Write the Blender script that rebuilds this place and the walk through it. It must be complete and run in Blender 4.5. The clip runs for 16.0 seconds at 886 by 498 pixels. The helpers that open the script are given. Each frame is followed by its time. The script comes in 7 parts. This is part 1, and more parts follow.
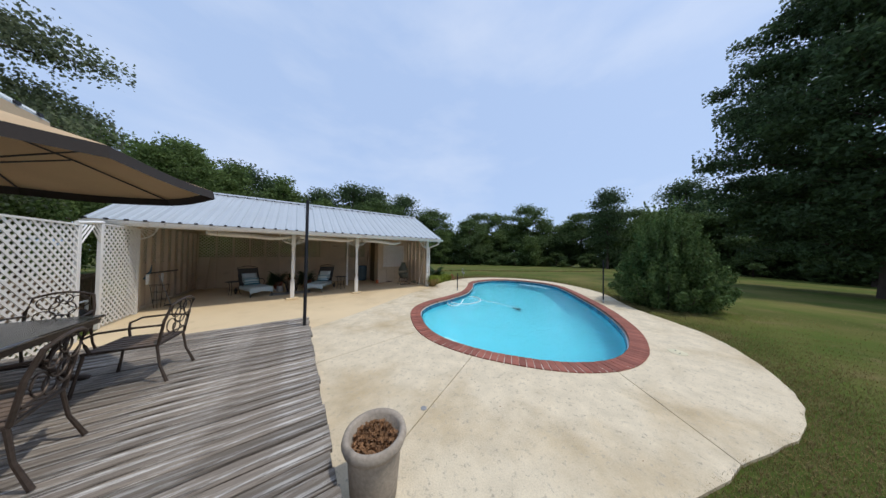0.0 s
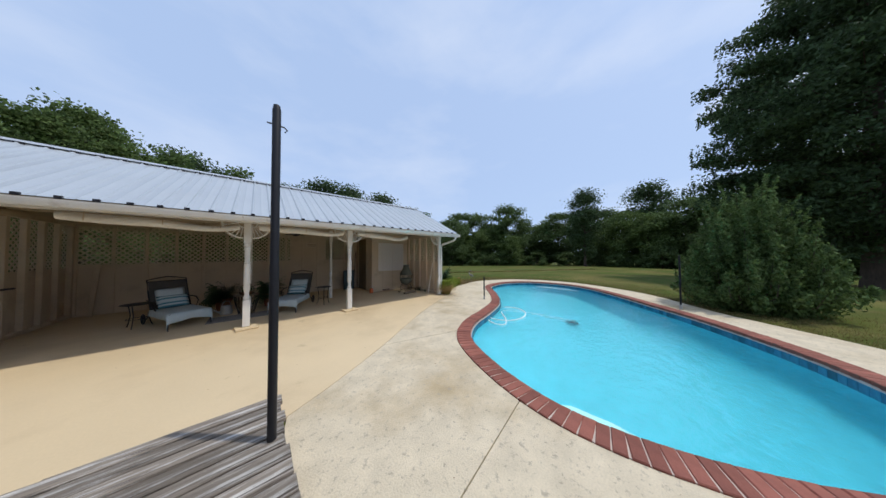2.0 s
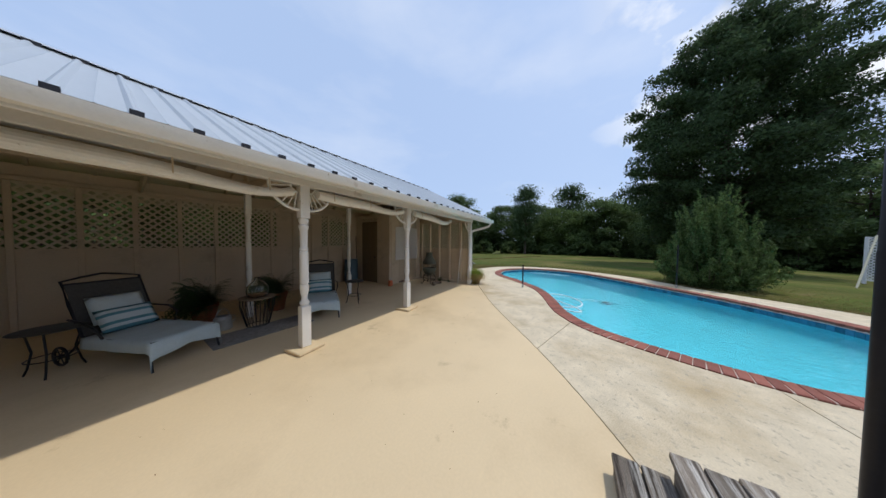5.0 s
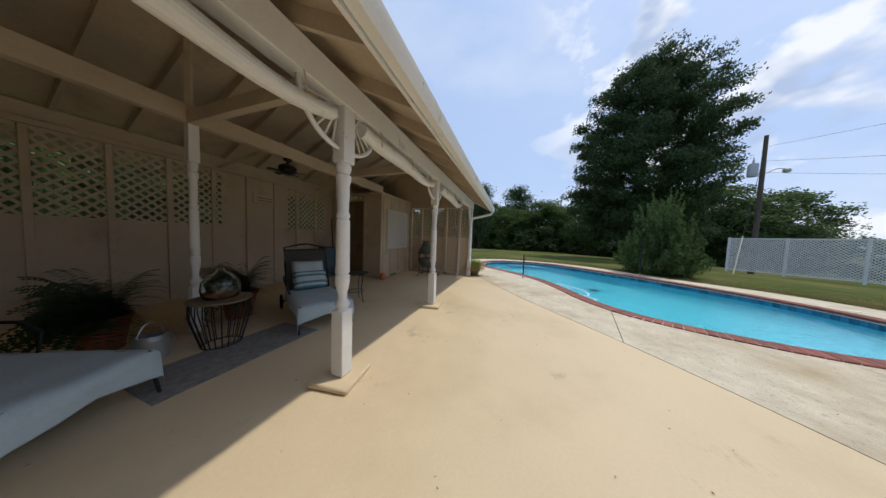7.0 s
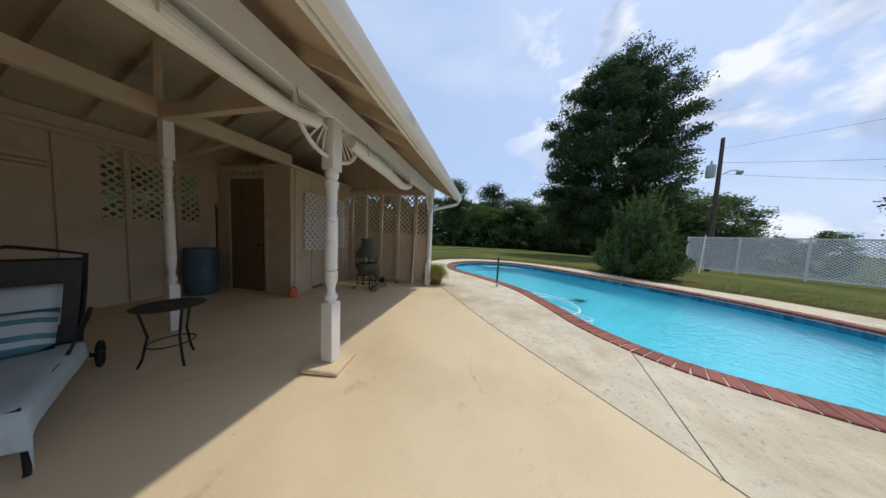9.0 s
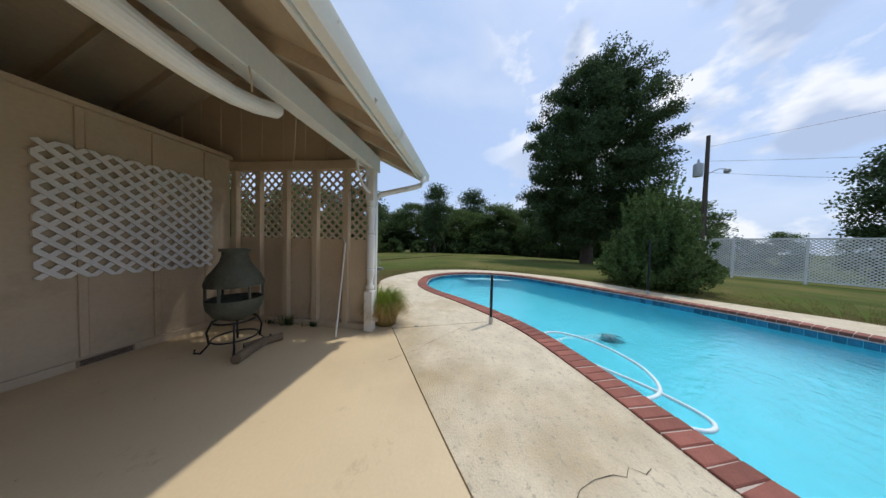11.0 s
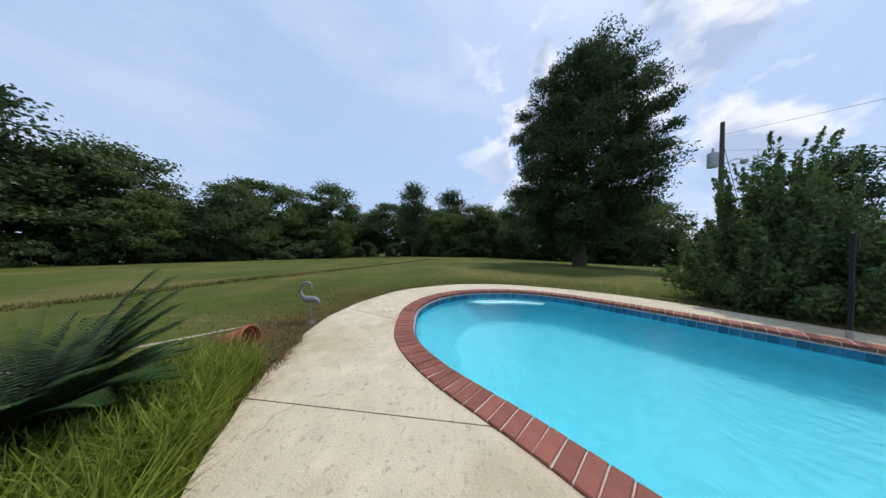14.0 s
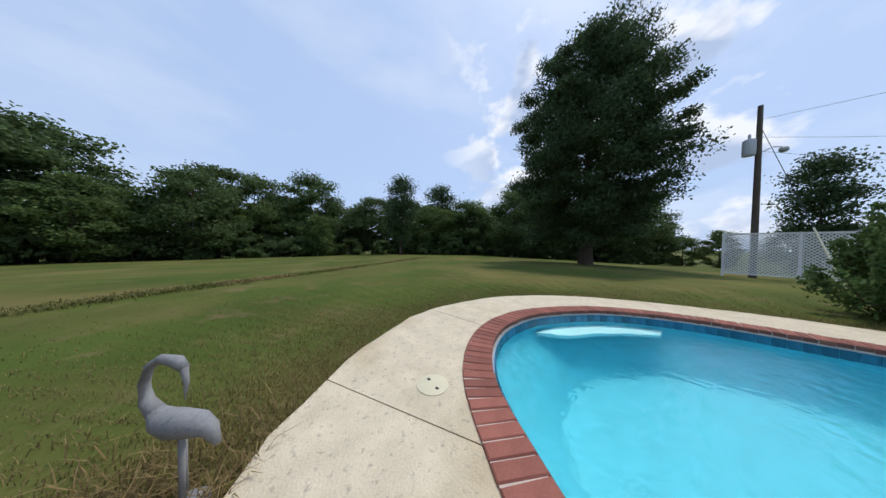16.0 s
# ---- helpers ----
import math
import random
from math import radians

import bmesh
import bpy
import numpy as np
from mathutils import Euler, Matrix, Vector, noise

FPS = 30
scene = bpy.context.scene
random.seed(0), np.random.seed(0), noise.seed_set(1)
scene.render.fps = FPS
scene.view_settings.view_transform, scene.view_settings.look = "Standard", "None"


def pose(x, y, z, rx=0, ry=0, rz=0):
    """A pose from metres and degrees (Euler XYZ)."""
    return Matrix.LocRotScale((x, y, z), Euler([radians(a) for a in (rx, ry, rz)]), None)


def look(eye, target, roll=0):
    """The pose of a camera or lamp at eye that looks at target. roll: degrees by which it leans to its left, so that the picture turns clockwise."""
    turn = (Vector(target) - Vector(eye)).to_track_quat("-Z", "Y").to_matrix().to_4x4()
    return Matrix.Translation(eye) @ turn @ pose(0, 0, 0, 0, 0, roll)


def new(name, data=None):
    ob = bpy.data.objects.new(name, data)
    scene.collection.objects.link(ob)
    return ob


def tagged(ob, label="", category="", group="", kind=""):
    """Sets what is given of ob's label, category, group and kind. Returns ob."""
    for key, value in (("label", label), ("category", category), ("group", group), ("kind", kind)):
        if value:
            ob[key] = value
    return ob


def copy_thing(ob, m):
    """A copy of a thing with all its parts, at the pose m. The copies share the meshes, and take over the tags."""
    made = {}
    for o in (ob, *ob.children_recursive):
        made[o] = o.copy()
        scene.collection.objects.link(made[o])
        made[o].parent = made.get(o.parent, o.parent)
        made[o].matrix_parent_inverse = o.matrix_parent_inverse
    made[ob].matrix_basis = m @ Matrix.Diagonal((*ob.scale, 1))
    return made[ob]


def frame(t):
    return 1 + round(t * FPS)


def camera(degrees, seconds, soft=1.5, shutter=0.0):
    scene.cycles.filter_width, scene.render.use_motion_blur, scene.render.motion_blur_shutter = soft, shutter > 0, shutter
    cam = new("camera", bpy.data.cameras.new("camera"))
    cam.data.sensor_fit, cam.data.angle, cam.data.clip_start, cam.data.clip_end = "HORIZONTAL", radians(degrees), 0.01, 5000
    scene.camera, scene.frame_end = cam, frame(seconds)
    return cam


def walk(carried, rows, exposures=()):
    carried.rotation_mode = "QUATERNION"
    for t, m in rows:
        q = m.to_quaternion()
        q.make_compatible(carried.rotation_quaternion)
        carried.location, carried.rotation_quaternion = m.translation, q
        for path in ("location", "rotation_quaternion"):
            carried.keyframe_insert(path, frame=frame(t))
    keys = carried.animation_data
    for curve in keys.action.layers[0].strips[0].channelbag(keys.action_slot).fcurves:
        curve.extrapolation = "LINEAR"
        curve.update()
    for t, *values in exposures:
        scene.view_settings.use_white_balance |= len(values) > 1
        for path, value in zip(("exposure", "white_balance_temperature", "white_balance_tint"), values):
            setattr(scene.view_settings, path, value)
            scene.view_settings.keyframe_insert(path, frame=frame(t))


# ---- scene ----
cam = camera(130.0, 16.0)
PATH = [
    (0.0, pose(0.100, -9.932, 1.859, 91.09, -0.80, -35.33)),
    (0.5, pose(0.322, -9.140, 1.813, 91.94, -0.37, -36.97)),
    (1.0, pose(0.406, -8.277, 1.785, 92.27, -0.02, -38.57)),
    (1.5, pose(0.316, -7.482, 1.761, 92.06, 0.20, -40.34)),
    (2.0, pose(0.164, -6.807, 1.728, 91.50, 0.32, -42.04)),
    (2.5, pose(-0.060, -6.143, 1.733, 90.83, 0.34, -43.59)),
    (3.0, pose(-0.360, -5.534, 1.750, 90.46, 0.24, -45.41)),
    (3.5, pose(-0.651, -4.981, 1.727, 90.14, 0.06, -47.12)),
    (4.0, pose(-0.965, -4.429, 1.706, 89.51, -0.21, -49.09)),
    (4.5, pose(-1.275, -3.918, 1.693, 88.88, -0.44, -52.86)),
    (5.0, pose(-1.560, -3.483, 1.674, 88.19, -0.55, -58.08)),
    (6.2, pose(-1.840, -2.180, 1.500, 87.40, -1.50, -66.80)),
    (7.5, pose(-1.060, -1.344, 1.340, 86.86, -2.30, -73.62)),
    (8.0, pose(-0.468, -1.362, 1.333, 86.96, -2.32, -74.94)),
    (8.5, pose(0.040, -1.416, 1.360, 86.87, -2.32, -76.44)),
    (9.0, pose(0.488, -1.559, 1.412, 86.43, -2.43, -78.19)),
    (11.5, pose(3.695, -1.460, 1.395, 88.98, -1.20, -84.17)),
    (12.0, pose(4.369, -1.319, 1.411, 89.32, -1.02, -85.33)),
    (12.5, pose(4.995, -1.161, 1.414, 89.35, -0.92, -86.45)),
    (13.0, pose(5.528, -0.965, 1.395, 89.35, -0.83, -87.29)),
    (13.5, pose(6.060, -0.848, 1.365, 89.49, -0.71, -88.21)),
    (14.0, pose(6.668, -0.604, 1.357, 89.32, -0.70, -89.55)),
    (14.5, pose(7.358, -0.210, 1.342, 89.05, -0.69, -91.02)),
    (15.0, pose(7.889, -0.035, 1.320, 89.17, -0.52, -91.50)),
    (15.5, pose(8.545, 0.297, 1.289, 89.04, -0.59, -92.49)),
    (16.0, pose(9.214, 0.591, 1.243, 88.75, -0.91, -93.56)),
]
walk(cam, PATH)

# ---- world, sun, exposure ----
SUN_TO = Vector((0.37, -0.375, 1.0)).normalized()
world = bpy.data.worlds.new("world")
scene.world = world
world.use_nodes = True
wn, wl = world.node_tree.nodes, world.node_tree.links
wn.clear()
w_out = wn.new("ShaderNodeOutputWorld")
w_bg = wn.new("ShaderNodeBackground")
w_sky = wn.new("ShaderNodeTexSky")
w_sky.sky_type = "NISHITA"
w_sky.sun_disc = False
w_sky.sun_elevation = math.asin(SUN_TO.z)
w_sky.sun_rotation = math.atan2(SUN_TO.x, SUN_TO.y)
w_sky.air_density, w_sky.dust_density, w_sky.ozone_density = 1.0, 2.2, 1.6
w_tc = wn.new("ShaderNodeTexCoord")
w_map = wn.new("ShaderNodeMapping")
w_map.inputs["Scale"].default_value = (1.0, 1.0, 2.6)
w_cloud = wn.new("ShaderNodeTexNoise")
w_cloud.inputs["Scale"].default_value = 1.7
w_cloud.inputs["Detail"].default_value = 9.0
w_cloud.inputs["Roughness"].default_value = 0.56
w_ramp = wn.new("ShaderNodeValToRGB")
w_ramp.color_ramp.elements[0].position, w_ramp.color_ramp.elements[1].position = 0.46, 1.0
w_ramp.color_ramp.elements[0].color = (0.06, 0.06, 0.06, 1)
w_ramp.color_ramp.elements[1].color = (0.62, 0.62, 0.62, 1)
w_haze = wn.new("ShaderNodeMixRGB")
w_haze.inputs["Fac"].default_value = 0.72
w_haze.inputs["Color2"].default_value = (4.6, 6.3, 9.6, 1)
w_mix = wn.new("ShaderNodeMixRGB")
w_puff = wn.new("ShaderNodeMixRGB")
w_puff.inputs["Color1"].default_value = (8.3, 8.7, 9.5, 1)
w_puff.inputs["Color2"].default_value = (4.3, 5.3, 7.4, 1)
wl.new(w_puff.outputs["Color"], w_mix.inputs["Color2"])
wl.new(w_tc.outputs["Generated"], w_map.inputs["Vector"])
wl.new(w_map.outputs["Vector"], w_cloud.inputs["Vector"])
wl.new(w_cloud.outputs["Fac"], w_ramp.inputs["Fac"])
# heaped clouds gather to the south-east
w_dot = wn.new("ShaderNodeVectorMath")
w_dot.operation = "DOT_PRODUCT"
w_dot.inputs[1].default_value = Vector((0.46, -0.78, 0.42)).normalized()
wl.new(w_tc.outputs["Generated"], w_dot.inputs[0])
w_zone = wn.new("ShaderNodeMapRange")
w_zone.inputs["From Min"].default_value, w_zone.inputs["From Max"].default_value = 0.60, 0.78
wl.new(w_dot.outputs["Value"], w_zone.inputs["Value"])
w_heap = wn.new("ShaderNodeTexNoise")
w_heap.inputs["Scale"].default_value, w_heap.inputs["Detail"].default_value = 4.2, 10
w_heap.inputs["Roughness"].default_value = 0.52
w_map2 = wn.new("ShaderNodeMapping")
w_map2.inputs["Scale"].default_value = (1.0, 1.0, 1.5)
w_map2.inputs["Location"].default_value = (3.1, 0.4, 1.7)
wl.new(w_tc.outputs["Generated"], w_map2.inputs["Vector"])
wl.new(w_map2.outputs["Vector"], w_heap.inputs["Vector"])
# a heap is grey underneath, where more cloud lies above it
w_map3 = wn.new("ShaderNodeMapping")
w_map3.inputs["Scale"].default_value = (1.0, 1.0, 1.5)
w_map3.inputs["Location"].default_value = (3.1, 0.4, 1.79)
w_over = wn.new("ShaderNodeTexNoise")
w_over.inputs["Scale"].default_value, w_over.inputs["Detail"].default_value = 4.2, 4
wl.new(w_tc.outputs["Generated"], w_map3.inputs["Vector"])
wl.new(w_map3.outputs["Vector"], w_over.inputs["Vector"])
w_over_r = wn.new("ShaderNodeMapRange")
w_over_r.inputs["From Min"].default_value, w_over_r.inputs["From Max"].default_value = 0.49, 0.60
wl.new(w_over.outputs["Fac"], w_over_r.inputs["Value"])
w_base = wn.new("ShaderNodeMath")
w_base.operation = "MULTIPLY"
wl.new(w_over_r.outputs["Result"], w_base.inputs[0])
wl.new(w_zone.outputs["Result"], w_base.inputs[1])
wl.new(w_base.outputs[0], w_puff.inputs["Fac"])
w_heap_r = wn.new("ShaderNodeMapRange")
w_heap_r.inputs["From Min"].default_value, w_heap_r.inputs["From Max"].default_value = 0.49, 0.575
wl.new(w_heap.outputs["Fac"], w_heap_r.inputs["Value"])
w_mul = wn.new("ShaderNodeMath")
w_mul.operation = "MULTIPLY"
wl.new(w_zone.outputs["Result"], w_mul.inputs[0])
wl.new(w_heap_r.outputs["Result"], w_mul.inputs[1])
w_max = wn.new("ShaderNodeMath")
w_max.operation = "MAXIMUM"
wl.new(w_ramp.outputs["Color"], w_max.inputs[0])
wl.new(w_mul.outputs[0], w_max.inputs[1])
wl.new(w_max.outputs[0], w_mix.inputs["Fac"])
wl.new(w_sky.outputs["Color"], w_haze.inputs["Color1"])
wl.new(w_haze.outputs["Color"], w_mix.inputs["Color1"])
wl.new(w_mix.outputs["Color"], w_bg.inputs["Color"])
w_bg.inputs["Strength"].default_value = 0.11
wl.new(w_bg.outputs["Background"], w_out.inputs["Surface"])

sun = new("sun", bpy.data.lights.new("sun", "SUN"))
sun.data.energy, sun.data.angle, sun.data.color = 2.12, radians(1.2), (1.0, 0.95, 0.86)
sun.matrix_world = look(SUN_TO * 60, (0, 0, 0))


# ---- materials ----
def material(name, color, rough=0.7, vary=0.25, scale=6.0, bump=0.15, fine=60.0, metal=0.0, stain=None,
             stain_scale=1.2, stain_at=(0.52, 0.68), island=0.0, piece=0.0, stretch=(1, 1, 1), spec=0.5, trans=0.0, ior=1.45,
             where="Object", fleck=None, fleck_scale=8.0, fleck_at=(0.55, 0.65), leaf=0.0):
    m = bpy.data.materials.new(name)
    m.use_nodes = True
    n, l = m.node_tree.nodes, m.node_tree.links
    b = n["Principled BSDF"]
    b.inputs["Roughness"].default_value = rough
    b.inputs["Metallic"].default_value = metal
    b.inputs["Specular IOR Level"].default_value = spec
    b.inputs["Transmission Weight"].default_value = trans
    b.inputs["IOR"].default_value = ior
    tc = n.new("ShaderNodeTexCoord")
    mp = n.new("ShaderNodeMapping")
    mp.inputs["Scale"].default_value = stretch
    if where == "World":
        geo = n.new("ShaderNodeNewGeometry")
        l.new(geo.outputs["Position"], mp.inputs["Vector"])
    else:
        l.new(tc.outputs["Object"], mp.inputs["Vector"])
    big = n.new("ShaderNodeTexNoise")
    big.inputs["Scale"].default_value, big.inputs["Detail"].default_value = scale, 6
    small = n.new("ShaderNodeTexNoise")
    small.inputs["Scale"].default_value, small.inputs["Detail"].default_value = fine, 4
    l.new(mp.outputs["Vector"], big.inputs["Vector"])
    l.new(mp.outputs["Vector"], small.inputs["Vector"])
    add = n.new("ShaderNodeMath")
    add.operation = "MULTIPLY_ADD"
    add.inputs[1].default_value = 0.6
    half = n.new("ShaderNodeMath")
    half.operation = "MULTIPLY"
    half.inputs[1].default_value = 0.4
    l.new(small.outputs["Fac"], half.inputs[0])
    l.new(big.outputs["Fac"], add.inputs[0])
    l.new(half.outputs[0], add.inputs[2])
    rng = n.new("ShaderNodeMapRange")
    rng.inputs["From Min"].default_value, rng.inputs["From Max"].default_value = 0.3, 0.7
    rng.inputs["To Min"].default_value, rng.inputs["To Max"].default_value = 1 - vary, 1 + vary
    l.new(add.outputs[0], rng.inputs["Value"])
    factor = rng.outputs["Result"]
    if island or piece:
        if piece:
            src = n.new("ShaderNodeObjectInfo").outputs["Random"]
        else:
            src = n.new("ShaderNodeNewGeometry").outputs["Random Per Island"]
        r2 = n.new("ShaderNodeMapRange")
        amount = island or piece
        r2.inputs["To Min"].default_value, r2.inputs["To Max"].default_value = 1 - amount, 1 + amount
        l.new(src, r2.inputs["Value"])
        mul = n.new("ShaderNodeMath")
        mul.operation = "MULTIPLY"
        l.new(factor, mul.inputs[0])
        l.new(r2.outputs["Result"], mul.inputs[1])
        factor = mul.outputs[0]
    base = n.new("ShaderNodeRGB")
    base.outputs[0].default_value = (*color, 1)
    col = base.outputs[0]
    if stain:
        sn = n.new("ShaderNodeTexNoise")
        sn.inputs["Scale"].default_value, sn.inputs["Detail"].default_value = stain_scale, 7
        sn.inputs["Roughness"].default_value = 0.62
        l.new(mp.outputs["Vector"], sn.inputs["Vector"])
        sr = n.new("ShaderNodeMapRange")
        sr.inputs["From Min"].default_value, sr.inputs["From Max"].default_value = stain_at
        l.new(sn.outputs["Fac"], sr.inputs["Value"])
        sx = n.new("ShaderNodeMixRGB")
        sx.inputs["Color2"].default_value = (*stain, 1)
        l.new(sr.outputs["Result"], sx.inputs["Fac"])
        l.new(col, sx.inputs["Color1"])
        col = sx.outputs["Color"]
    if fleck:
        fn_ = n.new("ShaderNodeTexNoise")
        fn_.inputs["Scale"].default_value, fn_.inputs["Detail"].default_value = fleck_scale, 8
        fn_.inputs["Roughness"].default_value = 0.7
        l.new(mp.outputs["Vector"], fn_.inputs["Vector"])
        fr_ = n.new("ShaderNodeMapRange")
        fr_.inputs["From Min"].default_value, fr_.inputs["From Max"].default_value = fleck_at
        l.new(fn_.outputs["Fac"], fr_.inputs["Value"])
        fx_ = n.new("ShaderNodeMixRGB")
        fx_.inputs["Color2"].default_value = (*fleck, 1)
        l.new(fr_.outputs["Result"], fx_.inputs["Fac"])
        l.new(col, fx_.inputs["Color1"])
        col = fx_.outputs["Color"]
    vm = n.new("ShaderNodeVectorMath")
    vm.operation = "SCALE"
    l.new(col, vm.inputs[0])
    l.new(factor, vm.inputs["Scale"])
    l.new(vm.outputs["Vector"], b.inputs["Base Color"])
    if bump:
        bp = n.new("ShaderNodeBump")
        bp.inputs["Strength"].default_value, bp.inputs["Distance"].default_value = bump, 0.02
        l.new(add.outputs[0], bp.inputs["Height"])
        l.new(bp.outputs["Normal"], b.inputs["Normal"])
    if leaf:
        # light passes through thin leaves
        tr = n.new("ShaderNodeBsdfTranslucent")
        l.new(vm.outputs["Vector"], tr.inputs["Color"])
        mx = n.new("ShaderNodeMixShader")
        mx.inputs["Fac"].default_value = leaf
        l.new(b.outputs["BSDF"], mx.inputs[1])
        l.new(tr.outputs["BSDF"], mx.inputs[2])
        l.new(mx.outputs["Shader"], n["Material Output"].inputs["Surface"])
    return m


M_GRASS = material("lawn", (0.069, 0.097, 0.018), 0.95, 0.28, 0.35, 0.35, 30, stain=(0.142, 0.128, 0.04), stain_scale=0.16,
                   stain_at=(0.44, 0.64), where="World", spec=0.1, fleck=(0.165, 0.128, 0.058), fleck_scale=1.1, fleck_at=(0.54, 0.70))
M_BLADE = material("grass_blade", (0.145, 0.165, 0.045), 0.8, 0.2, 2, 0, 9, island=0.45, stain=(0.26, 0.20, 0.09), stain_scale=0.5,
                   stain_at=(0.40, 0.55), spec=0.2, leaf=0.35)
M_TUFT = material("tuft_blade", (0.235, 0.295, 0.045), 0.6, 0.2, 2, 0, 9, island=0.4, spec=0.3, leaf=0.4)
M_DRY = material("dry_blade", (0.235, 0.17, 0.075), 0.8, 0.2, 3, 0, 9, island=0.5, spec=0.2, leaf=0.35)
M_STRAW = material("straw_blade", (0.36, 0.245, 0.10), 0.8, 0.2, 3, 0, 9, island=0.5, spec=0.2, leaf=0.35)
M_SLAB = material("bare_concrete", (0.655, 0.562, 0.412), 0.9, 0.16, 4.0, 0.8, 70, stain=(0.49, 0.385, 0.24), stain_scale=0.55,
                  stain_at=(0.49, 0.68), where="World", spec=0.25, fleck=(0.43, 0.37, 0.28), fleck_scale=17.0, fleck_at=(0.555, 0.64))
M_PATIO = material("painted_concrete", (0.70, 0.555, 0.355), 0.72, 0.06, 0.9, 0.08, 45, stain=(0.56, 0.43, 0.265), stain_scale=0.55,
                   stain_at=(0.5, 0.8), where="World", spec=0.3, fleck=(0.40, 0.30, 0.18), fleck_scale=1.3, fleck_at=(0.61, 0.76))
M_BRICK = material("coping_brick", (0.27, 0.095, 0.068), 0.85, 0.18, 7, 0.35, 60, piece=0.22)
M_MORTAR = material("mortar", (0.56, 0.46, 0.39), 0.95, 0.2, 9, 0.3, 60)
# even plaster in itself; mottling in its colour stands in for rippled sunlight
M_PLASTER = material("pool_plaster", (0.082, 0.515, 0.635), 0.7, 0.17, 6.0, 0.05, 20, where="World")
M_STEP = material("pool_step", (0.50, 0.82, 0.84), 0.7, 0.07, 0.7, 0.05, 20, where="World")
M_TILE = material("pool_tile", (0.03, 0.14, 0.23), 0.2, 0.25, 6, 0.1, 25, piece=0.35)
M_DECK = material("weathered_board", (0.255, 0.215, 0.175), 0.92, 0.55, 1.6, 0.9, 22, piece=0.28, stain=(0.055, 0.042, 0.033),
                  stain_scale=1.3, stain_at=(0.50, 0.62), stretch=(0.55, 11, 11), fleck=(0.47, 0.445, 0.41), fleck_scale=2.0, fleck_at=(0.50, 0.60))
M_WHITE = material("white_paint", (0.74, 0.72, 0.68), 0.6, 0.07, 2.5, 0.1, 50, stain=(0.40, 0.34, 0.27), stain_scale=2.6, stain_at=(0.60, 0.8),
                   fleck=(0.36, 0.30, 0.22), fleck_scale=7.0, fleck_at=(0.66, 0.70))
M_LATTICE = material("white_lattice", (0.76, 0.75, 0.73), 0.6, 0.08, 3, 0.05, 40)
M_CREAM = material("cream_paint", (0.55, 0.445, 0.318), 0.7, 0.10, 1.8, 0.12, 35, stain=(0.36, 0.285, 0.20), stain_scale=1.6, stain_at=(0.55, 0.8))
M_CREAM_L = material("cream_lattice", (0.55, 0.46, 0.35), 0.7, 0.1, 3, 0.05, 35)
M_UNDER = material("roof_deck", (0.50, 0.41, 0.30), 0.75, 0.15, 1.2, 0.1, 25, stain=(0.25, 0.20, 0.15), stain_scale=1.1, stain_at=(0.55, 0.8))
M_METAL = material("metal_roof", (0.50, 0.535, 0.565), 0.42, 0.06, 0.8, 0.02, 25, metal=0.35, stain=(0.50, 0.52, 0.53), stain_scale=0.7, stain_at=(0.5, 0.85))
M_DARK = material("black_metal", (0.018, 0.018, 0.022), 0.45, 0.2, 9, 0.1, 60, metal=0.3)
M_BRONZE = material("bronze_metal", (0.072, 0.052, 0.04), 0.5, 0.35, 14, 0.15, 70, metal=0.4)
M_SEAT = material("woven_seat", (0.17, 0.125, 0.095), 0.7, 0.25, 12, 0.2, 70)
M_GLASSTOP = material("stone_table_top", (0.10, 0.09, 0.082), 0.14, 0.35, 5, 0.02, 24, spec=0.7)
M_CANVAS = material("tan_canvas", (0.52, 0.37, 0.215), 0.9, 0.10, 2.5, 0.1, 90)
M_VALANCE = material("dark_canvas", (0.035, 0.028, 0.026), 0.9, 0.15, 6, 0.1, 90)
M_SIDING = material("white_siding", (0.68, 0.61, 0.55), 0.6, 0.05, 1.5, 0.06, 30, piece=0.03)
M_TRIM = material("tan_trim", (0.33, 0.24, 0.165), 0.7, 0.1, 3, 0.1, 40)
M_SOFFIT = material("soffit_paint", (0.52, 0.40, 0.27), 0.7, 0.08, 2, 0.06, 40)
M_PANE = material("window_glass", (0.02, 0.026, 0.035), 0.06, 0.1, 3, 0, 30, spec=0.9)
M_BLIND = material("window_blind", (0.55, 0.58, 0.60), 0.35, 0.06, 2, 0.02, 30)
M_CHARCOAL = material("charcoal_mesh", (0.05, 0.048, 0.046), 0.7, 0.3, 30, 0.2, 120)
M_CUSHION = material("pale_blue_cloth", (0.44, 0.52, 0.55), 0.95, 0.08, 5, 0.25, 60)
M_STRIPE = material("teal_cloth", (0.085, 0.22, 0.27), 0.95, 0.2, 9, 0.25, 70)
M_CLAY = material("terracotta", (0.36, 0.115, 0.06), 0.8, 0.2, 5, 0.2, 50, stain=(0.22, 0.09, 0.06), stain_scale=3)
M_REDCLAY = material("red_clay", (0.34, 0.085, 0.05), 0.6, 0.2, 4, 0.15, 50, stain=(0.20, 0.07, 0.05), stain_scale=4)
M_IRON = material("chiminea_clay", (0.092, 0.096, 0.072), 0.75, 0.3, 5, 0.25, 40, stain=(0.05, 0.044, 0.034), stain_scale=3)
M_ZINC = material("galvanised_zinc", (0.45, 0.46, 0.46), 0.42, 0.15, 8, 0.05, 40, metal=0.7)
M_FERN = material("fern_leaf", (0.035, 0.085, 0.02), 0.6, 0.2, 5, 0, 20, island=0.4, leaf=0.3)
M_SAGO = material("sago_leaf", (0.048, 0.1, 0.03), 0.6, 0.2, 5, 0, 20, island=0.6, spec=0.3, leaf=0.15)
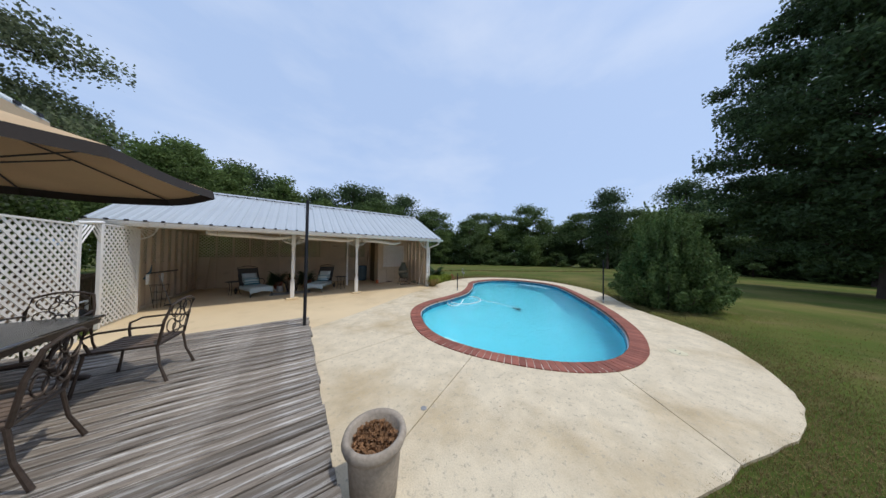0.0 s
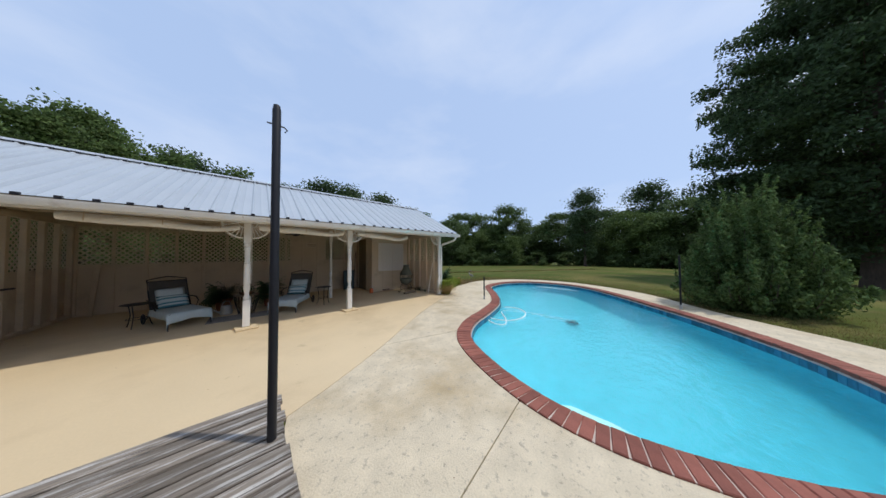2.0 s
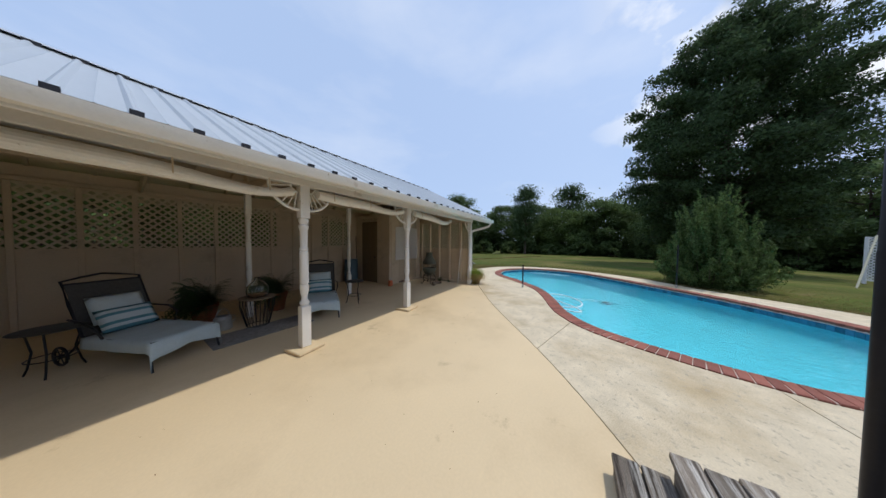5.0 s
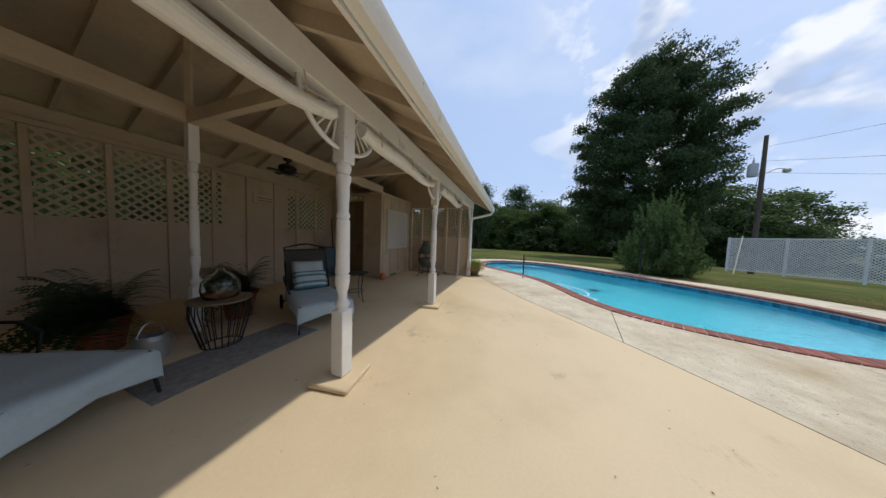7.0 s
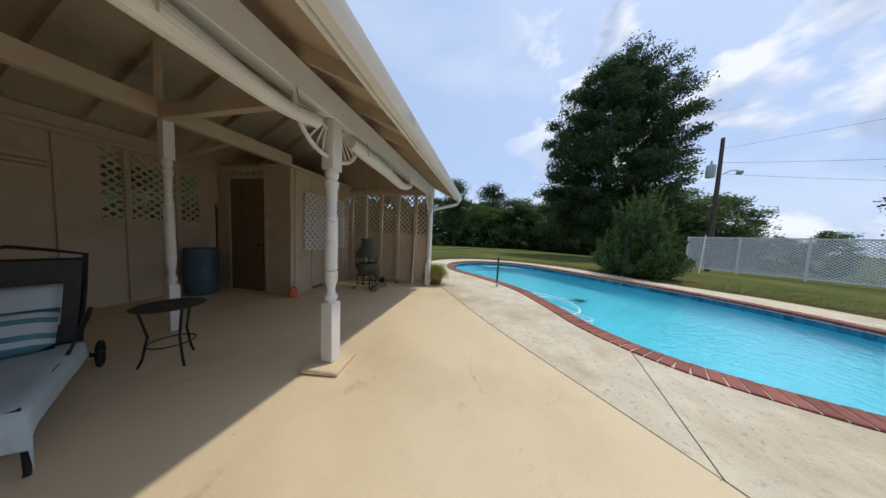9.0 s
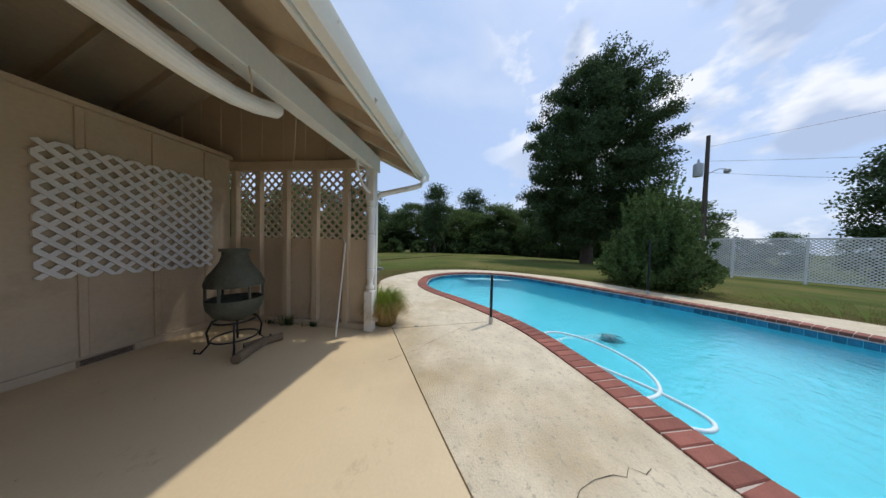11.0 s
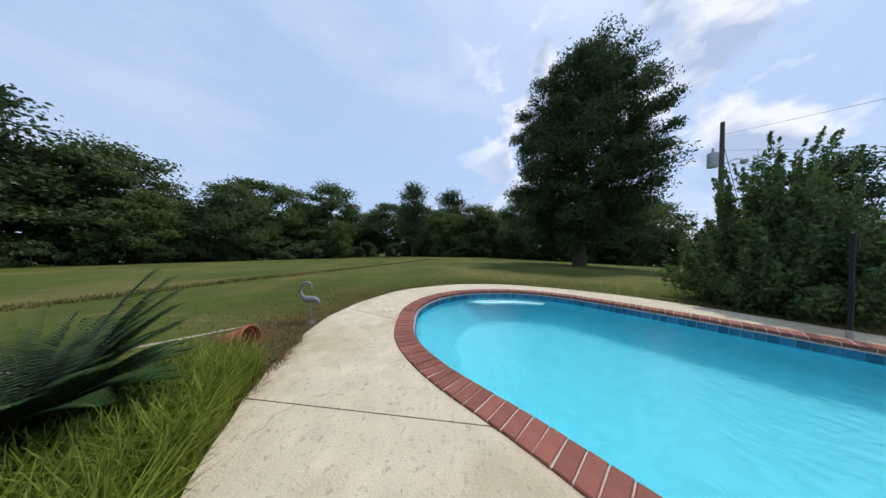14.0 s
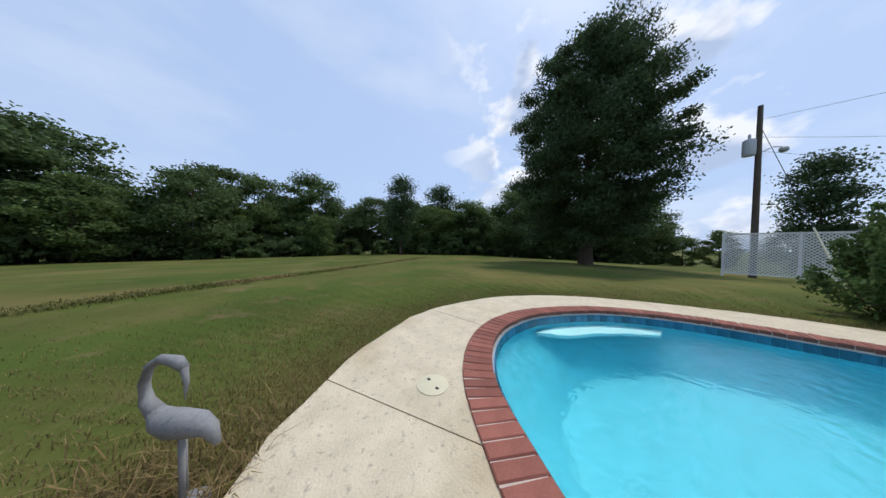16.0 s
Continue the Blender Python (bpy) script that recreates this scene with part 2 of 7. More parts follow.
M_BARK = material("bark", (0.085, 0.062, 0.046), 0.95, 0.4, 3, 0.8, 14, stretch=(1, 1, 0.3))
M_PINE = material("pine_needles", (0.064, 0.102, 0.043), 0.7, 0.2, 0.4, 0, 3, island=0.45, spec=0.25, leaf=0.35)
M_LEAF = material("oak_leaves", (0.120, 0.175, 0.056), 0.7, 0.25, 0.25, 0, 3, island=0.45, spec=0.25, leaf=0.4)
M_LEAF_B = material("wood_leaves", (0.105, 0.155, 0.058), 0.7, 0.25, 0.25, 0, 3, island=0.45, spec=0.25, leaf=0.4)
M_WILLOW = material("willow_leaves", (0.155, 0.185, 0.105), 0.7, 0.2, 0.4, 0, 3, island=0.45, spec=0.25, leaf=0.45)
M_CEDAR = material("cedar_leaves", (0.115, 0.178, 0.060), 0.7, 0.2, 0.6, 0, 4, island=0.45, spec=0.25, leaf=0.4)
M_STONE = material("grey_stone", (0.26, 0.26, 0.265), 0.85, 0.25, 9, 0.3, 60)
M_POT = material("weathered_pot", (0.33, 0.28, 0.225), 0.9, 0.3, 5, 0.35, 40, stain=(0.13, 0.115, 0.10), stain_scale=3)
M_SOIL = material("dry_soil", (0.22, 0.115, 0.055), 0.98, 0.5, 14, 0.9, 60)
M_WOOD = material("old_wood", (0.20, 0.145, 0.095), 0.9, 0.3, 3, 0.3, 30, stretch=(1, 1, 6))
M_DOOR = material("brown_door", (0.16, 0.112, 0.06), 0.6, 0.15, 3, 0.1, 30, stretch=(4, 4, 0.6))
M_POLE = material("utility_wood", (0.10, 0.078, 0.06), 0.95, 0.3, 3, 0.4, 25, stretch=(4, 4, 0.5))
M_GREY = material("grey_enamel", (0.42, 0.44, 0.45), 0.5, 0.1, 3, 0.05, 30)
M_BLUE = material("blue_plastic", (0.07, 0.12, 0.15), 0.5, 0.15, 4, 0.05, 30)
M_HOSE = material("white_hose", (0.80, 0.84, 0.84), 0.5, 0.05, 8, 0.05, 40)
M_RUG = material("grey_rug", (0.25, 0.24, 0.23), 0.98, 0.35, 14, 0.4, 60)
M_STUCCO = material("far_house_wall", (0.55, 0.50, 0.43), 0.85, 0.08, 1, 0.1, 20)
M_ROOFGREY = material("far_roof", (0.30, 0.30, 0.30), 0.7, 0.1, 1, 0.1, 20)
M_LID = material("cream_plastic", (0.66, 0.60, 0.42), 0.5, 0.06, 5, 0.05, 40)
M_CRACK = material("crack_dirt", (0.06, 0.045, 0.03), 1.0, 0.3, 20, 0, 60)
M_ORANGE = material("orange_pack", (0.62, 0.16, 0.06), 0.5, 0.5, 22, 0.05, 50)

M_GLASS = bpy.data.materials.new("clear_glass")
M_GLASS.use_nodes = True
_g = M_GLASS.node_tree.nodes["Principled BSDF"]
_g.inputs["Base Color"].default_value = (0.93, 0.97, 0.95, 1)
_g.inputs["Roughness"].default_value, _g.inputs["Transmission Weight"].default_value, _g.inputs["IOR"].default_value = 0.03, 1.0, 1.45

# pool water: clear, faintly blue, with ripples
M_WATER = bpy.data.materials.new("pool_water")
M_WATER.use_nodes = True
_n, _l = M_WATER.node_tree.nodes, M_WATER.node_tree.links
_b = _n["Principled BSDF"]
_b.inputs["Base Color"].default_value = (0.80, 0.96, 1.0, 1)
_b.inputs["Roughness"].default_value = 0.02
_b.inputs["Transmission Weight"].default_value = 1.0
_b.inputs["IOR"].default_value = 1.33
_w = _n.new("ShaderNodeTexNoise")
_w.inputs["Scale"].default_value, _w.inputs["Detail"].default_value = 8.0, 5
_g = _n.new("ShaderNodeNewGeometry")
_p = _n.new("ShaderNodeBump")
_p.inputs["Strength"].default_value, _p.inputs["Distance"].default_value = 0.45, 0.05
_l.new(_g.outputs["Position"], _w.inputs["Vector"])
_l.new(_w.outputs["Fac"], _p.inputs["Height"])
_l.new(_p.outputs["Normal"], _b.inputs["Normal"])


# ---- mesh helpers ----
def part(name, bm, mat, parent=None, label="", smooth=False, turn=True):
    me = bpy.data.meshes.new(name)
    if turn:
        bmesh.ops.recalc_face_normals(bm, faces=bm.faces)
        if not smooth and len(bm.faces) < 4000:
            # round forms shade smoothly, corners stay crisp
            for f in bm.faces:
                f.smooth = True
            for e in bm.edges:
                e.smooth = len(e.link_faces) == 2 and e.calc_face_angle() < 0.68
    bm.to_mesh(me)
    bm.free()
    me.materials.append(mat)
    if smooth:
        for p in me.polygons:
            p.use_smooth = True
    ob = new(name, me)
    if parent:
        ob.parent = parent
    if label:
        ob["label"] = label
    return ob


def thing(name, label, category, at=(0, 0, 0), rz=0.0, group="", kind=""):
    ob = new(name)
    ob.matrix_world = pose(*at, 0, 0, rz)
    return tagged(ob, label, category, group, kind)


def box(bm, a, b, m=None, bevel=0.0):
    """A box between two corners, through m if given."""
    lo, hi = [min(p, q) for p, q in zip(a, b)], [max(p, q) for p, q in zip(a, b)]
    c = Vector([(p + q) / 2 for p, q in zip(lo, hi)])
    s = [q - p for p, q in zip(lo, hi)]
    mat = Matrix.Translation(c) @ Matrix.Diagonal((*s, 1))
    r = bmesh.ops.create_cube(bm, size=1, matrix=(m @ mat) if m else mat)
    if bevel:
        edges = {e for v in r["verts"] for e in v.link_edges}
        bmesh.ops.bevel(bm, geom=list(edges), offset=bevel, segments=1, affect="EDGES")
    return bm


def B():
    return bmesh.new()


def tube(bm, pts, r, seg=8, closed=False):
    """A round bar along points; r one radius or one a point."""
    pts = [Vector(p) for p in pts]
    rs = r if isinstance(r, (list, tuple)) else [r] * len(pts)
    rings = []
    for i, p in enumerate(pts):
        if closed:
            d = pts[(i + 1) % len(pts)] - pts[i - 1]
        else:
            d = pts[min(i + 1, len(pts) - 1)] - pts[max(i - 1, 0)]
        d.normalize()
        up = Vector((0, 0, 1)) if abs(d.z) < 0.9 else Vector((1, 0, 0))
        u = d.cross(up).normalized()
        v = d.cross(u)
        rings.append([bm.verts.new(p + (u * math.cos(k * math.tau / seg) + v * math.sin(k * math.tau / seg)) * rs[i]) for k in range(seg)])
    n = len(rings)
    for i in range(n if closed else n - 1):
        a, b = rings[i], rings[(i + 1) % n]
        for k in range(seg):
            bm.faces.new((a[k], a[(k + 1) % seg], b[(k + 1) % seg], b[k]))
    if not closed:
        bm.faces.new(rings[0][::-1])
        bm.faces.new(rings[-1])
    return bm


def lathe(bm, profile, seg=20, m=None, cap=True):
    """Turns (radius, height) pairs round the z axis."""
    rings = []
    for r, z in profile:
        ring = []
        for k in range(seg):
            p = Vector((r * math.cos(k * math.tau / seg), r * math.sin(k * math.tau / seg), z))
            ring.append(bm.verts.new(m @ p if m else p))
        rings.append(ring)
    for a, b in zip(rings, rings[1:]):
        for k in range(seg):
            bm.faces.new((a[k], a[(k + 1) % seg], b[(k + 1) % seg], b[k]))
    if cap:
        bm.faces.new(rings[0][::-1])
        bm.faces.new(rings[-1])
    return bm


def spline(ctrl, per=8, closed=True):
    """Points of a smooth curve through the control points."""
    out, n = [], len(ctrl)
    C = [Vector(c) for c in ctrl]
    for i in range(n if closed else n - 1):
        if closed:
            p0, p1, p2, p3 = C[i - 1], C[i], C[(i + 1) % n], C[(i + 2) % n]
        else:
            p0, p1, p2, p3 = C[max(i - 1, 0)], C[i], C[i + 1], C[min(i + 2, n - 1)]
        for k in range(per):
            t = k / per
            out.append(0.5 * ((2 * p1) + (p2 - p0) * t + (2 * p0 - 5 * p1 + 4 * p2 - p3) * t * t + (3 * p1 - p0 - 3 * p2 + p3) * t ** 3))
    if not closed:
        out.append(C[-1])
    return out


def quads(name, V, mat, parent=None, label=""):
    """One mesh of loose four-cornered leaves, from an array of corners (n, 4, 3)."""
    n = len(V)
    me = bpy.data.meshes.new(name)
    me.vertices.add(n * 4)
    me.vertices.foreach_set("co", V.reshape(-1).astype(np.float32))
    me.loops.add(n * 4)
    me.loops.foreach_set("vertex_index", np.arange(n * 4, dtype=np.int32))
    me.polygons.add(n)
    me.polygons.foreach_set("loop_start", np.arange(0, n * 4, 4, dtype=np.int32))
    me.update()
    me.validate()
    me.materials.append(mat)
    ob = new(name, me)
    if parent:
        ob.parent = parent
    if label:
        ob["label"] = label
    return ob


def leaves(centres, size, rng, long=1.6, droop=0.0):
    """Pointed leaves of random turn at the centres."""
    n = len(centres)
    d = rng.normal(size=(n, 3))
    d[:, 2] -= droop
    d /= np.linalg.norm(d, axis=1)[:, None]
    e = np.cross(d, rng.normal(size=(n, 3)))
    e /= np.linalg.norm(e, axis=1)[:, None] + 1e-9
    s = size * rng.uniform(0.6, 1.3, (n, 1))
    a, b = d * s * long / 2, e * s / 2
    return np.stack([centres - a, centres + b - a * 0.1, centres + a, centres - b - a * 0.1], 1)


def blades(roots, height, rng, width=0.012, lean=0.5, out=None):
    """Bent blades: two quads each."""
    n = len(roots)
    ang = rng.uniform(0, math.tau, n)
    dirs = np.stack([np.cos(ang), np.sin(ang), np.zeros(n)], 1)
    if out is not None:
        dirs = dirs * 0.5 + out
        dirs /= np.linalg.norm(dirs, axis=1)[:, None] + 1e-9
    side = np.stack([-dirs[:, 1], dirs[:, 0], np.zeros(n)], 1)
    h = (height * rng.uniform(0.5, 1.2, n))[:, None]
    ln = lean * rng.uniform(0.2, 1.3, n)[:, None] * h
    z = np.array([[0, 0, 1.0]])
    w = width * rng.uniform(0.7, 1.3, n)[:, None]
    mid = roots + z * h * 0.6 + dirs * ln * 0.35
    tip = roots + z * h * (1 - 0.25 * np.minimum(ln / h, 1.2)) + dirs * ln
    q1 = np.stack([roots - side * w, roots + side * w, mid + side * w * 0.8, mid - side * w * 0.8], 1)
    q2 = np.stack([mid - side * w * 0.8, mid + side * w * 0.8, tip + side * w * 0.12, tip - side * w * 0.12], 1)
    return np.concatenate([q1, q2])


def arching(roots, height, rng, width, reach, out):
    """Blades that rise and arch over outwards: four quads each."""
    n = len(roots)
    ang = rng.normal(0, 0.5, n)
    c, s = np.cos(ang), np.sin(ang)
    d = np.stack([out[:, 0] * c - out[:, 1] * s, out[:, 0] * s + out[:, 1] * c, np.zeros(n)], 1)
    side = np.stack([-d[:, 1], d[:, 0], np.zeros(n)], 1)
    h = (height * rng.uniform(0.6, 1.15, n))[:, None]
    r = (reach * rng.uniform(0.25, 1.15, n))[:, None]
    Q, last = [], None
    for k in range(5):
        t = k / 4
        p = roots + d * r * t ** 1.35 + np.array([[0, 0, 1.0]]) * h * (2.5 * t - 1.9 * t * t)
        p[:, 2] = np.maximum(p[:, 2], 0.01)
        w = side * width * (1 - 0.85 * t)
        if last is not None:
            Q.append(np.stack([last[0] - last[1], last[0] + last[1], p + w, p - w], 1))
        last = (p, w)
    return np.concatenate(Q)


# ---- the large structure: ground, paving, pool ----
POOL = spline([(2.92, -4.33), (2.55, -5.3), (2.45, -6.1), (2.63, -6.9), (3.05, -7.7), (3.7, -8.45), (4.5, -8.9), (5.4, -9.0), (6.4, -8.8),
               (7.4, -8.38), (8.84, -7.5), (10.3, -6.35), (11.6, -5.25), (12.72, -4.1), (13.25, -2.8), (13.12, -1.4), (12.65, -0.55),
               (12.0, -0.02), (11.2, 0.25), (10.4, 0.24), (9.6, 0.08), (8.82, -0.4), (7.98, -1.22), (7.16, -1.92), (6.4, -2.42),
               (5.3, -2.82), (4.2, -3.15), (3.4, -3.65)], 10)
PAINT_EDGE = spline([(6.25, -0.3), (3.95, -1.68), (2.0, -3.06), (1.03, -3.68), (0.37, -4.04)], 6, closed=False)
LAWN_EDGE = spline([(0.36, -9.75), (1.2, -9.62), (2.3, -9.66), (3.5, -10.0), (4.6, -10.35), (5.6, -10.4), (6.9, -10.12), (8.3, -9.4), (10.0, -7.75),
                    (12.5, -6.0), (14.0, -3.5), (14.15, -1.3), (13.2, 0.5), (12.06, 1.22), (11.1, 1.52), (10.1, 1.57), (8.74, 1.24), (7.93, 0.9),
                    (7.2, 0.45), (6.5, -0.05), (6.25, -0.3)], 8, closed=False)
MID = Vector((7.8, -4.7))


def along(angle, loop):
    """The distance from MID to a loop of points, at an angle."""
    d = Vector((math.cos(angle), math.sin(angle)))
    best = 0.0
    for a, b in zip(loop, loop[1:] + loop[:1]):
        p, e = a - MID, b - a
        k = d.x * e.y - d.y * e.x
        if abs(k) < 1e-9:
            continue
        s = (p.x * e.y - p.y * e.x) / k
        u = (p.x * d.y - p.y * d.x) / k
        if s > 0 and -1e-6 <= u <= 1 + 1e-6:
            best = max(best, s)
    return best


OUTLINE = LAWN_EDGE[:-1] + PAINT_EDGE[:-1] + [Vector((0.37, -4.04))]


def land(x, y):
    """Height of the lawn."""
    z = -0.03
    z -= 0.030 * max(0.0, x - 14.5)
    z -= 0.036 * max(0.0, -y - 12.0)
    z -= 0.028 * max(0.0, y - 7.0)
    far = math.hypot(x - 8, y + 4)
    z = max(z, -4.2)
    return z + (0.03 * noise.noise(Vector((x * 0.16, y * 0.16, 0))) if far > 13 else 0.0)


def ground():
    bm = B()
    N = 160
    rad = [0, 0.6, 1.4, 2.5, 4, 6, 9, 13, 18, 25, 34, 45, 60, 85, 130, 220, 420, 900]
    rings = []
    for r in rad:
        ring = []
        for k in range(N):
            a = k * math.tau / N
            d = along(a, POOL) - 0.1 + r
            x, y = MID.x + d * math.cos(a), MID.y + d * math.sin(a)
            ring.append(bm.verts.new((x, y, land(x, y) if r > 1 else -0.12)))
        rings.append(ring)
    for a, b in zip(rings, rings[1:]):
        for k in range(N):
            bm.faces.new((a[k], a[(k + 1) % N], b[(k + 1) % N], b[k]))
    ob = part("ground", bm, M_GRASS, smooth=True)
    return tagged(ob, "wide mown lawn with sun-dried yellow patches", "ground", kind="structure")


ground()

# pool surround: one slab between each pair of joints
surround = thing("pavement", "worn bare concrete pool surround with cut joints", "pavement", kind="structure")
JOINT_AT = [(2.0, -3.06), (0.42, -5.9), (0.42, -8.3), (3.4, -9.95), (6.17, -0.31), (8.45, 1.08), (11.12, 1.5), (13.1, 0.5), (14.05, -3.3), (9.2, -8.4)]
cuts = sorted(math.atan2(y - MID.y, x - MID.x) % math.tau for x, y in JOINT_AT)
CRACK = 0.006
for a0, a1 in zip(cuts, cuts[1:] + [cuts[0] + math.tau]):
    bm = B()
    n = max(3, int((a1 - a0) / 0.035))
    cols = []
    for i in range(n + 1):
        a = a0 + (a1 - a0) * i / n
        col = []
        r0, r1 = along(a, POOL) + 0.004, along(a, OUTLINE)
        for j in range(5):
            r = r0 + (r1 - r0) * j / 4
            off = CRACK / max(r, 0.5) * (1 if i == 0 else -1 if i == n else 0)
            p = MID + Vector((math.cos(a + off), math.sin(a + off))) * r
            edge = 0.05 * noise.noise(Vector((p.x * 2.5, p.y * 2.5, 3))) if j == 4 and p.x > 0.6 and (p.y > 0.2 or p.x > 6.5 or p.y < -9.3) else 0
            p = p + Vector((math.cos(a), math.sin(a))) * edge
            col.append(bm.verts.new((p.x, p.y, 0.0)))
        cols.append(col)
    top = [bm.faces.new((c[j], c[j + 1], d[j + 1], d[j])) for c, d in zip(cols, cols[1:]) for j in range(4)]
    ex = bmesh.ops.extrude_face_region(bm, geom=top)
    for v in ex["geom"]:
        if isinstance(v, bmesh.types.BMVert):
            v.co.z -= 0.11
    part("slab", bm, M_SLAB, surround)



def crack(ends, seed, width=0.005):
    """A jagged hairline crack along a line of points, as a thin dark ribbon."""
    rg = np.random.default_rng(seed)
    pts = [Vector(ends[0])]
    for a, b in zip(ends, ends[1:]):
        a, b = Vector(a), Vector(b)
        n = max(2, int((b - a).length / 0.06))
        side = Vector((-(b - a).y, (b - a).x)).normalized()
        pts += [a.lerp(b, (k + 1) / n) + side * rg.normal() * (0.012 if k < n - 1 else 0.0) for k in range(n)]
    bm = B()
    last = None
    for k, p in enumerate(pts):
        d = (pts[min(k + 1, len(pts) - 1)] - pts[max(k - 1, 0)]).normalized()
        w = Vector((-d.y, d.x)) * width * rg.uniform(0.3, 1.0) * 0.5
        pair = [bm.verts.new((p.x - w.x, p.y - w.y, 0.004)), bm.verts.new((p.x + w.x, p.y + w.y, 0.004))]
        if last:
            bm.faces.new((last[0], last[1], pair[1], pair[0]))
        last = pair
    return part("crack", bm, M_CRACK, surround, "dirt-filled hairline crack")


crack([(5.3, -0.62), (5.57, -0.86), (5.95, -1.1), (6.16, -1.27), (6.5, -1.5)], 1, 0.005)
crack([(9.28, 1.3), (9.32, 0.8), (9.4, 0.3)], 2, 0.0035)
crack([(8.05, 0.75), (8.3, 0.72), (8.5, 0.55), (8.52, 0.3)], 3, 0.004)
crack([(3.83, -1.62), (4.05, -1.9), (4.3, -2.3), (4.42, -2.7)], 4, 0.005)
crack([(2.3, -1.6), (2.7, -1.45), (3.0, -1.5)], 5, 0.002)
for x, y in ((6.33, -0.69), (1.38, -7.77)):
    dr = thing("floor_drain", "small round dark drain cap set in the joint", "drain", (x, y, 0.0))
    bm = B()
    lathe(bm, [(0.034, -0.01), (0.036, 0.004), (0.03, 0.007), (0.018, 0.006), (0.004, 0.004)], 16)
    part("cap", bm, M_STONE, dr)

# painted patio, also the pavilion's floor
bm = B()
loop = [(p.x - 0.006, p.y + 0.01) for p in PAINT_EDGE] + [(0.36, -4.2), (-3.5, -4.2), (-3.44, -2.5), (-3.56, -1.5), (-3.75, -1.42), (-3.75, 4.72), (6.25, 4.72)]
vs = [bm.verts.new((x, y, -0.002)) for x, y in loop]
f = bm.faces.new(vs)
ex = bmesh.ops.extrude_face_region(bm, geom=[f])
for v in ex["geom"]:
    if isinstance(v, bmesh.types.BMVert):
        v.co.z -= 0.12
tagged(part("floor", bm, M_PATIO), "smooth tan-painted concrete patio floor", "floor", kind="structure")

# pool shell
pool = thing("pool", "kidney-shaped swimming pool with brick coping and clear blue water", "pool", kind="structure")


def inset(loop, d):
    out = []
    for i, p in enumerate(loop):
        t = (loop[(i + 1) % len(loop)] - loop[i - 1]).normalized()
        nrm = Vector((-t.y, t.x))
        if nrm.dot(MID - p) < 0 and abs(nrm.dot((MID - p).normalized())) > 0.25:
            nrm = -nrm
        out.append(p + nrm * d)
    return out


INNER = inset(POOL, 0.285)
WALL = inset(POOL, 0.325)
bm = B()
rings = []
for dz, ins in ((-0.055, 0.325), (-0.36, 0.345), (-0.62, 0.46), (-0.86, 0.72), (-1.08, 1.12), (-1.2, 1.62)):
    rings.append([bm.verts.new((p.x, p.y, dz - (0.35 * max(0, min(1, (p.x - 5) / 5)) if dz < -1 else 0))) for p in inset(POOL, ins)])
for a, b in zip(rings, rings[1:]):
    for k in range(len(a)):
        bm.faces.new((a[k], a[(k + 1) % len(a)], b[(k + 1) % len(a)], b[k]))
bm.faces.new(rings[-1])
bmesh.ops.triangulate(bm, faces=[f for f in bm.faces if len(f.verts) > 4])
part("pool_shell", bm, M_PLASTER, pool, "pale blue plaster basin", smooth=False)
bm = B()
lo = [bm.verts.new((p.x, p.y, -0.17)) for p in inset(POOL, 0.3)]
bm.faces.new(lo)
bmesh.ops.triangulate(bm, faces=bm.faces[:])
for f in bm.faces:
    f.normal_update()
    if f.normal.z < 0:
        f.normal_flip()
water = part("water", bm, M_WATER, pool, "clear rippled pool water", smooth=True, turn=False)
water.visible_shadow = False
# pale benches under water at both ends
bm = B()
near_bench = [(2.84, -5.75), (2.8, -6.1), (2.86, -6.5), (3.02, -6.92), (3.16, -6.75), (3.2, -6.3), (3.16, -5.9), (3.0, -5.7)]
top = [bm.verts.new((x, y, -0.24)) for x, y in near_bench]
bot = [bm.verts.new((x, y, -0.50)) for x, y in near_bench]
bm.faces.new(top)
for i in range(len(top)):
    j = (i + 1) % len(top)
    bm.faces.new((top[i], top[j], bot[j], bot[i]))
part("pool_step", bm, M_STEP, pool, "white plaster step under the water")
bm = B()
bench = [(12.62, -1.25), (12.82, -1.7), (12.92, -2.4), (12.86, -3.0), (12.62, -3.55), (12.42, -3.3), (12.52, -2.8), (12.55, -2.3), (12.47, -1.75)]
top = [bm.verts.new((x, y, -0.36)) for x, y in bench]
bot = [bm.verts.new((x, y, -0.50)) for x, y in bench]
bm.faces.new(top)
for i in range(len(top)):
    j = (i + 1) % len(top)
    bm.faces.new((top[i], top[j], bot[j], bot[i]))
part("pool_step", bm, M_STEP, pool, "white plaster step under the water")
# bedding under the coping bricks
bm = B()
o, i_, o2, i2 = [[bm.verts.new((p.x, p.y, z)) for p in lp] for lp, z in ((inset(POOL, 0.0), 0.012), (inset(POOL, 0.28), 0.012), (inset(POOL, 0.0), -0.09), (inset(POOL, 0.31), -0.075))]
for k in range(len(o)):
    j = (k + 1) % len(o)
    bm.faces.new((o[k], o[j], i_[j], i_[k]))
    bm.faces.new((i_[k], i_[j], i2[j], i2[k]))
    bm.faces.new((o[k], o[j], o2[j], o2[k]))
part("mortar_bed", bm, M_MORTAR, pool)

# ---- pavilion ----
X0, X1, YB = -3.72, 6.12, 4.60
EAVE_Y, EAVE_Z, RIDGE_Y, RIDGE_Z = -0.69, 2.57, 2.45, 4.14
RX0, RX1 = -4.2, 6.5
pav = thing("pavilion", "open-fronted cream timber pool pavilion with metal roof", "pavilion")


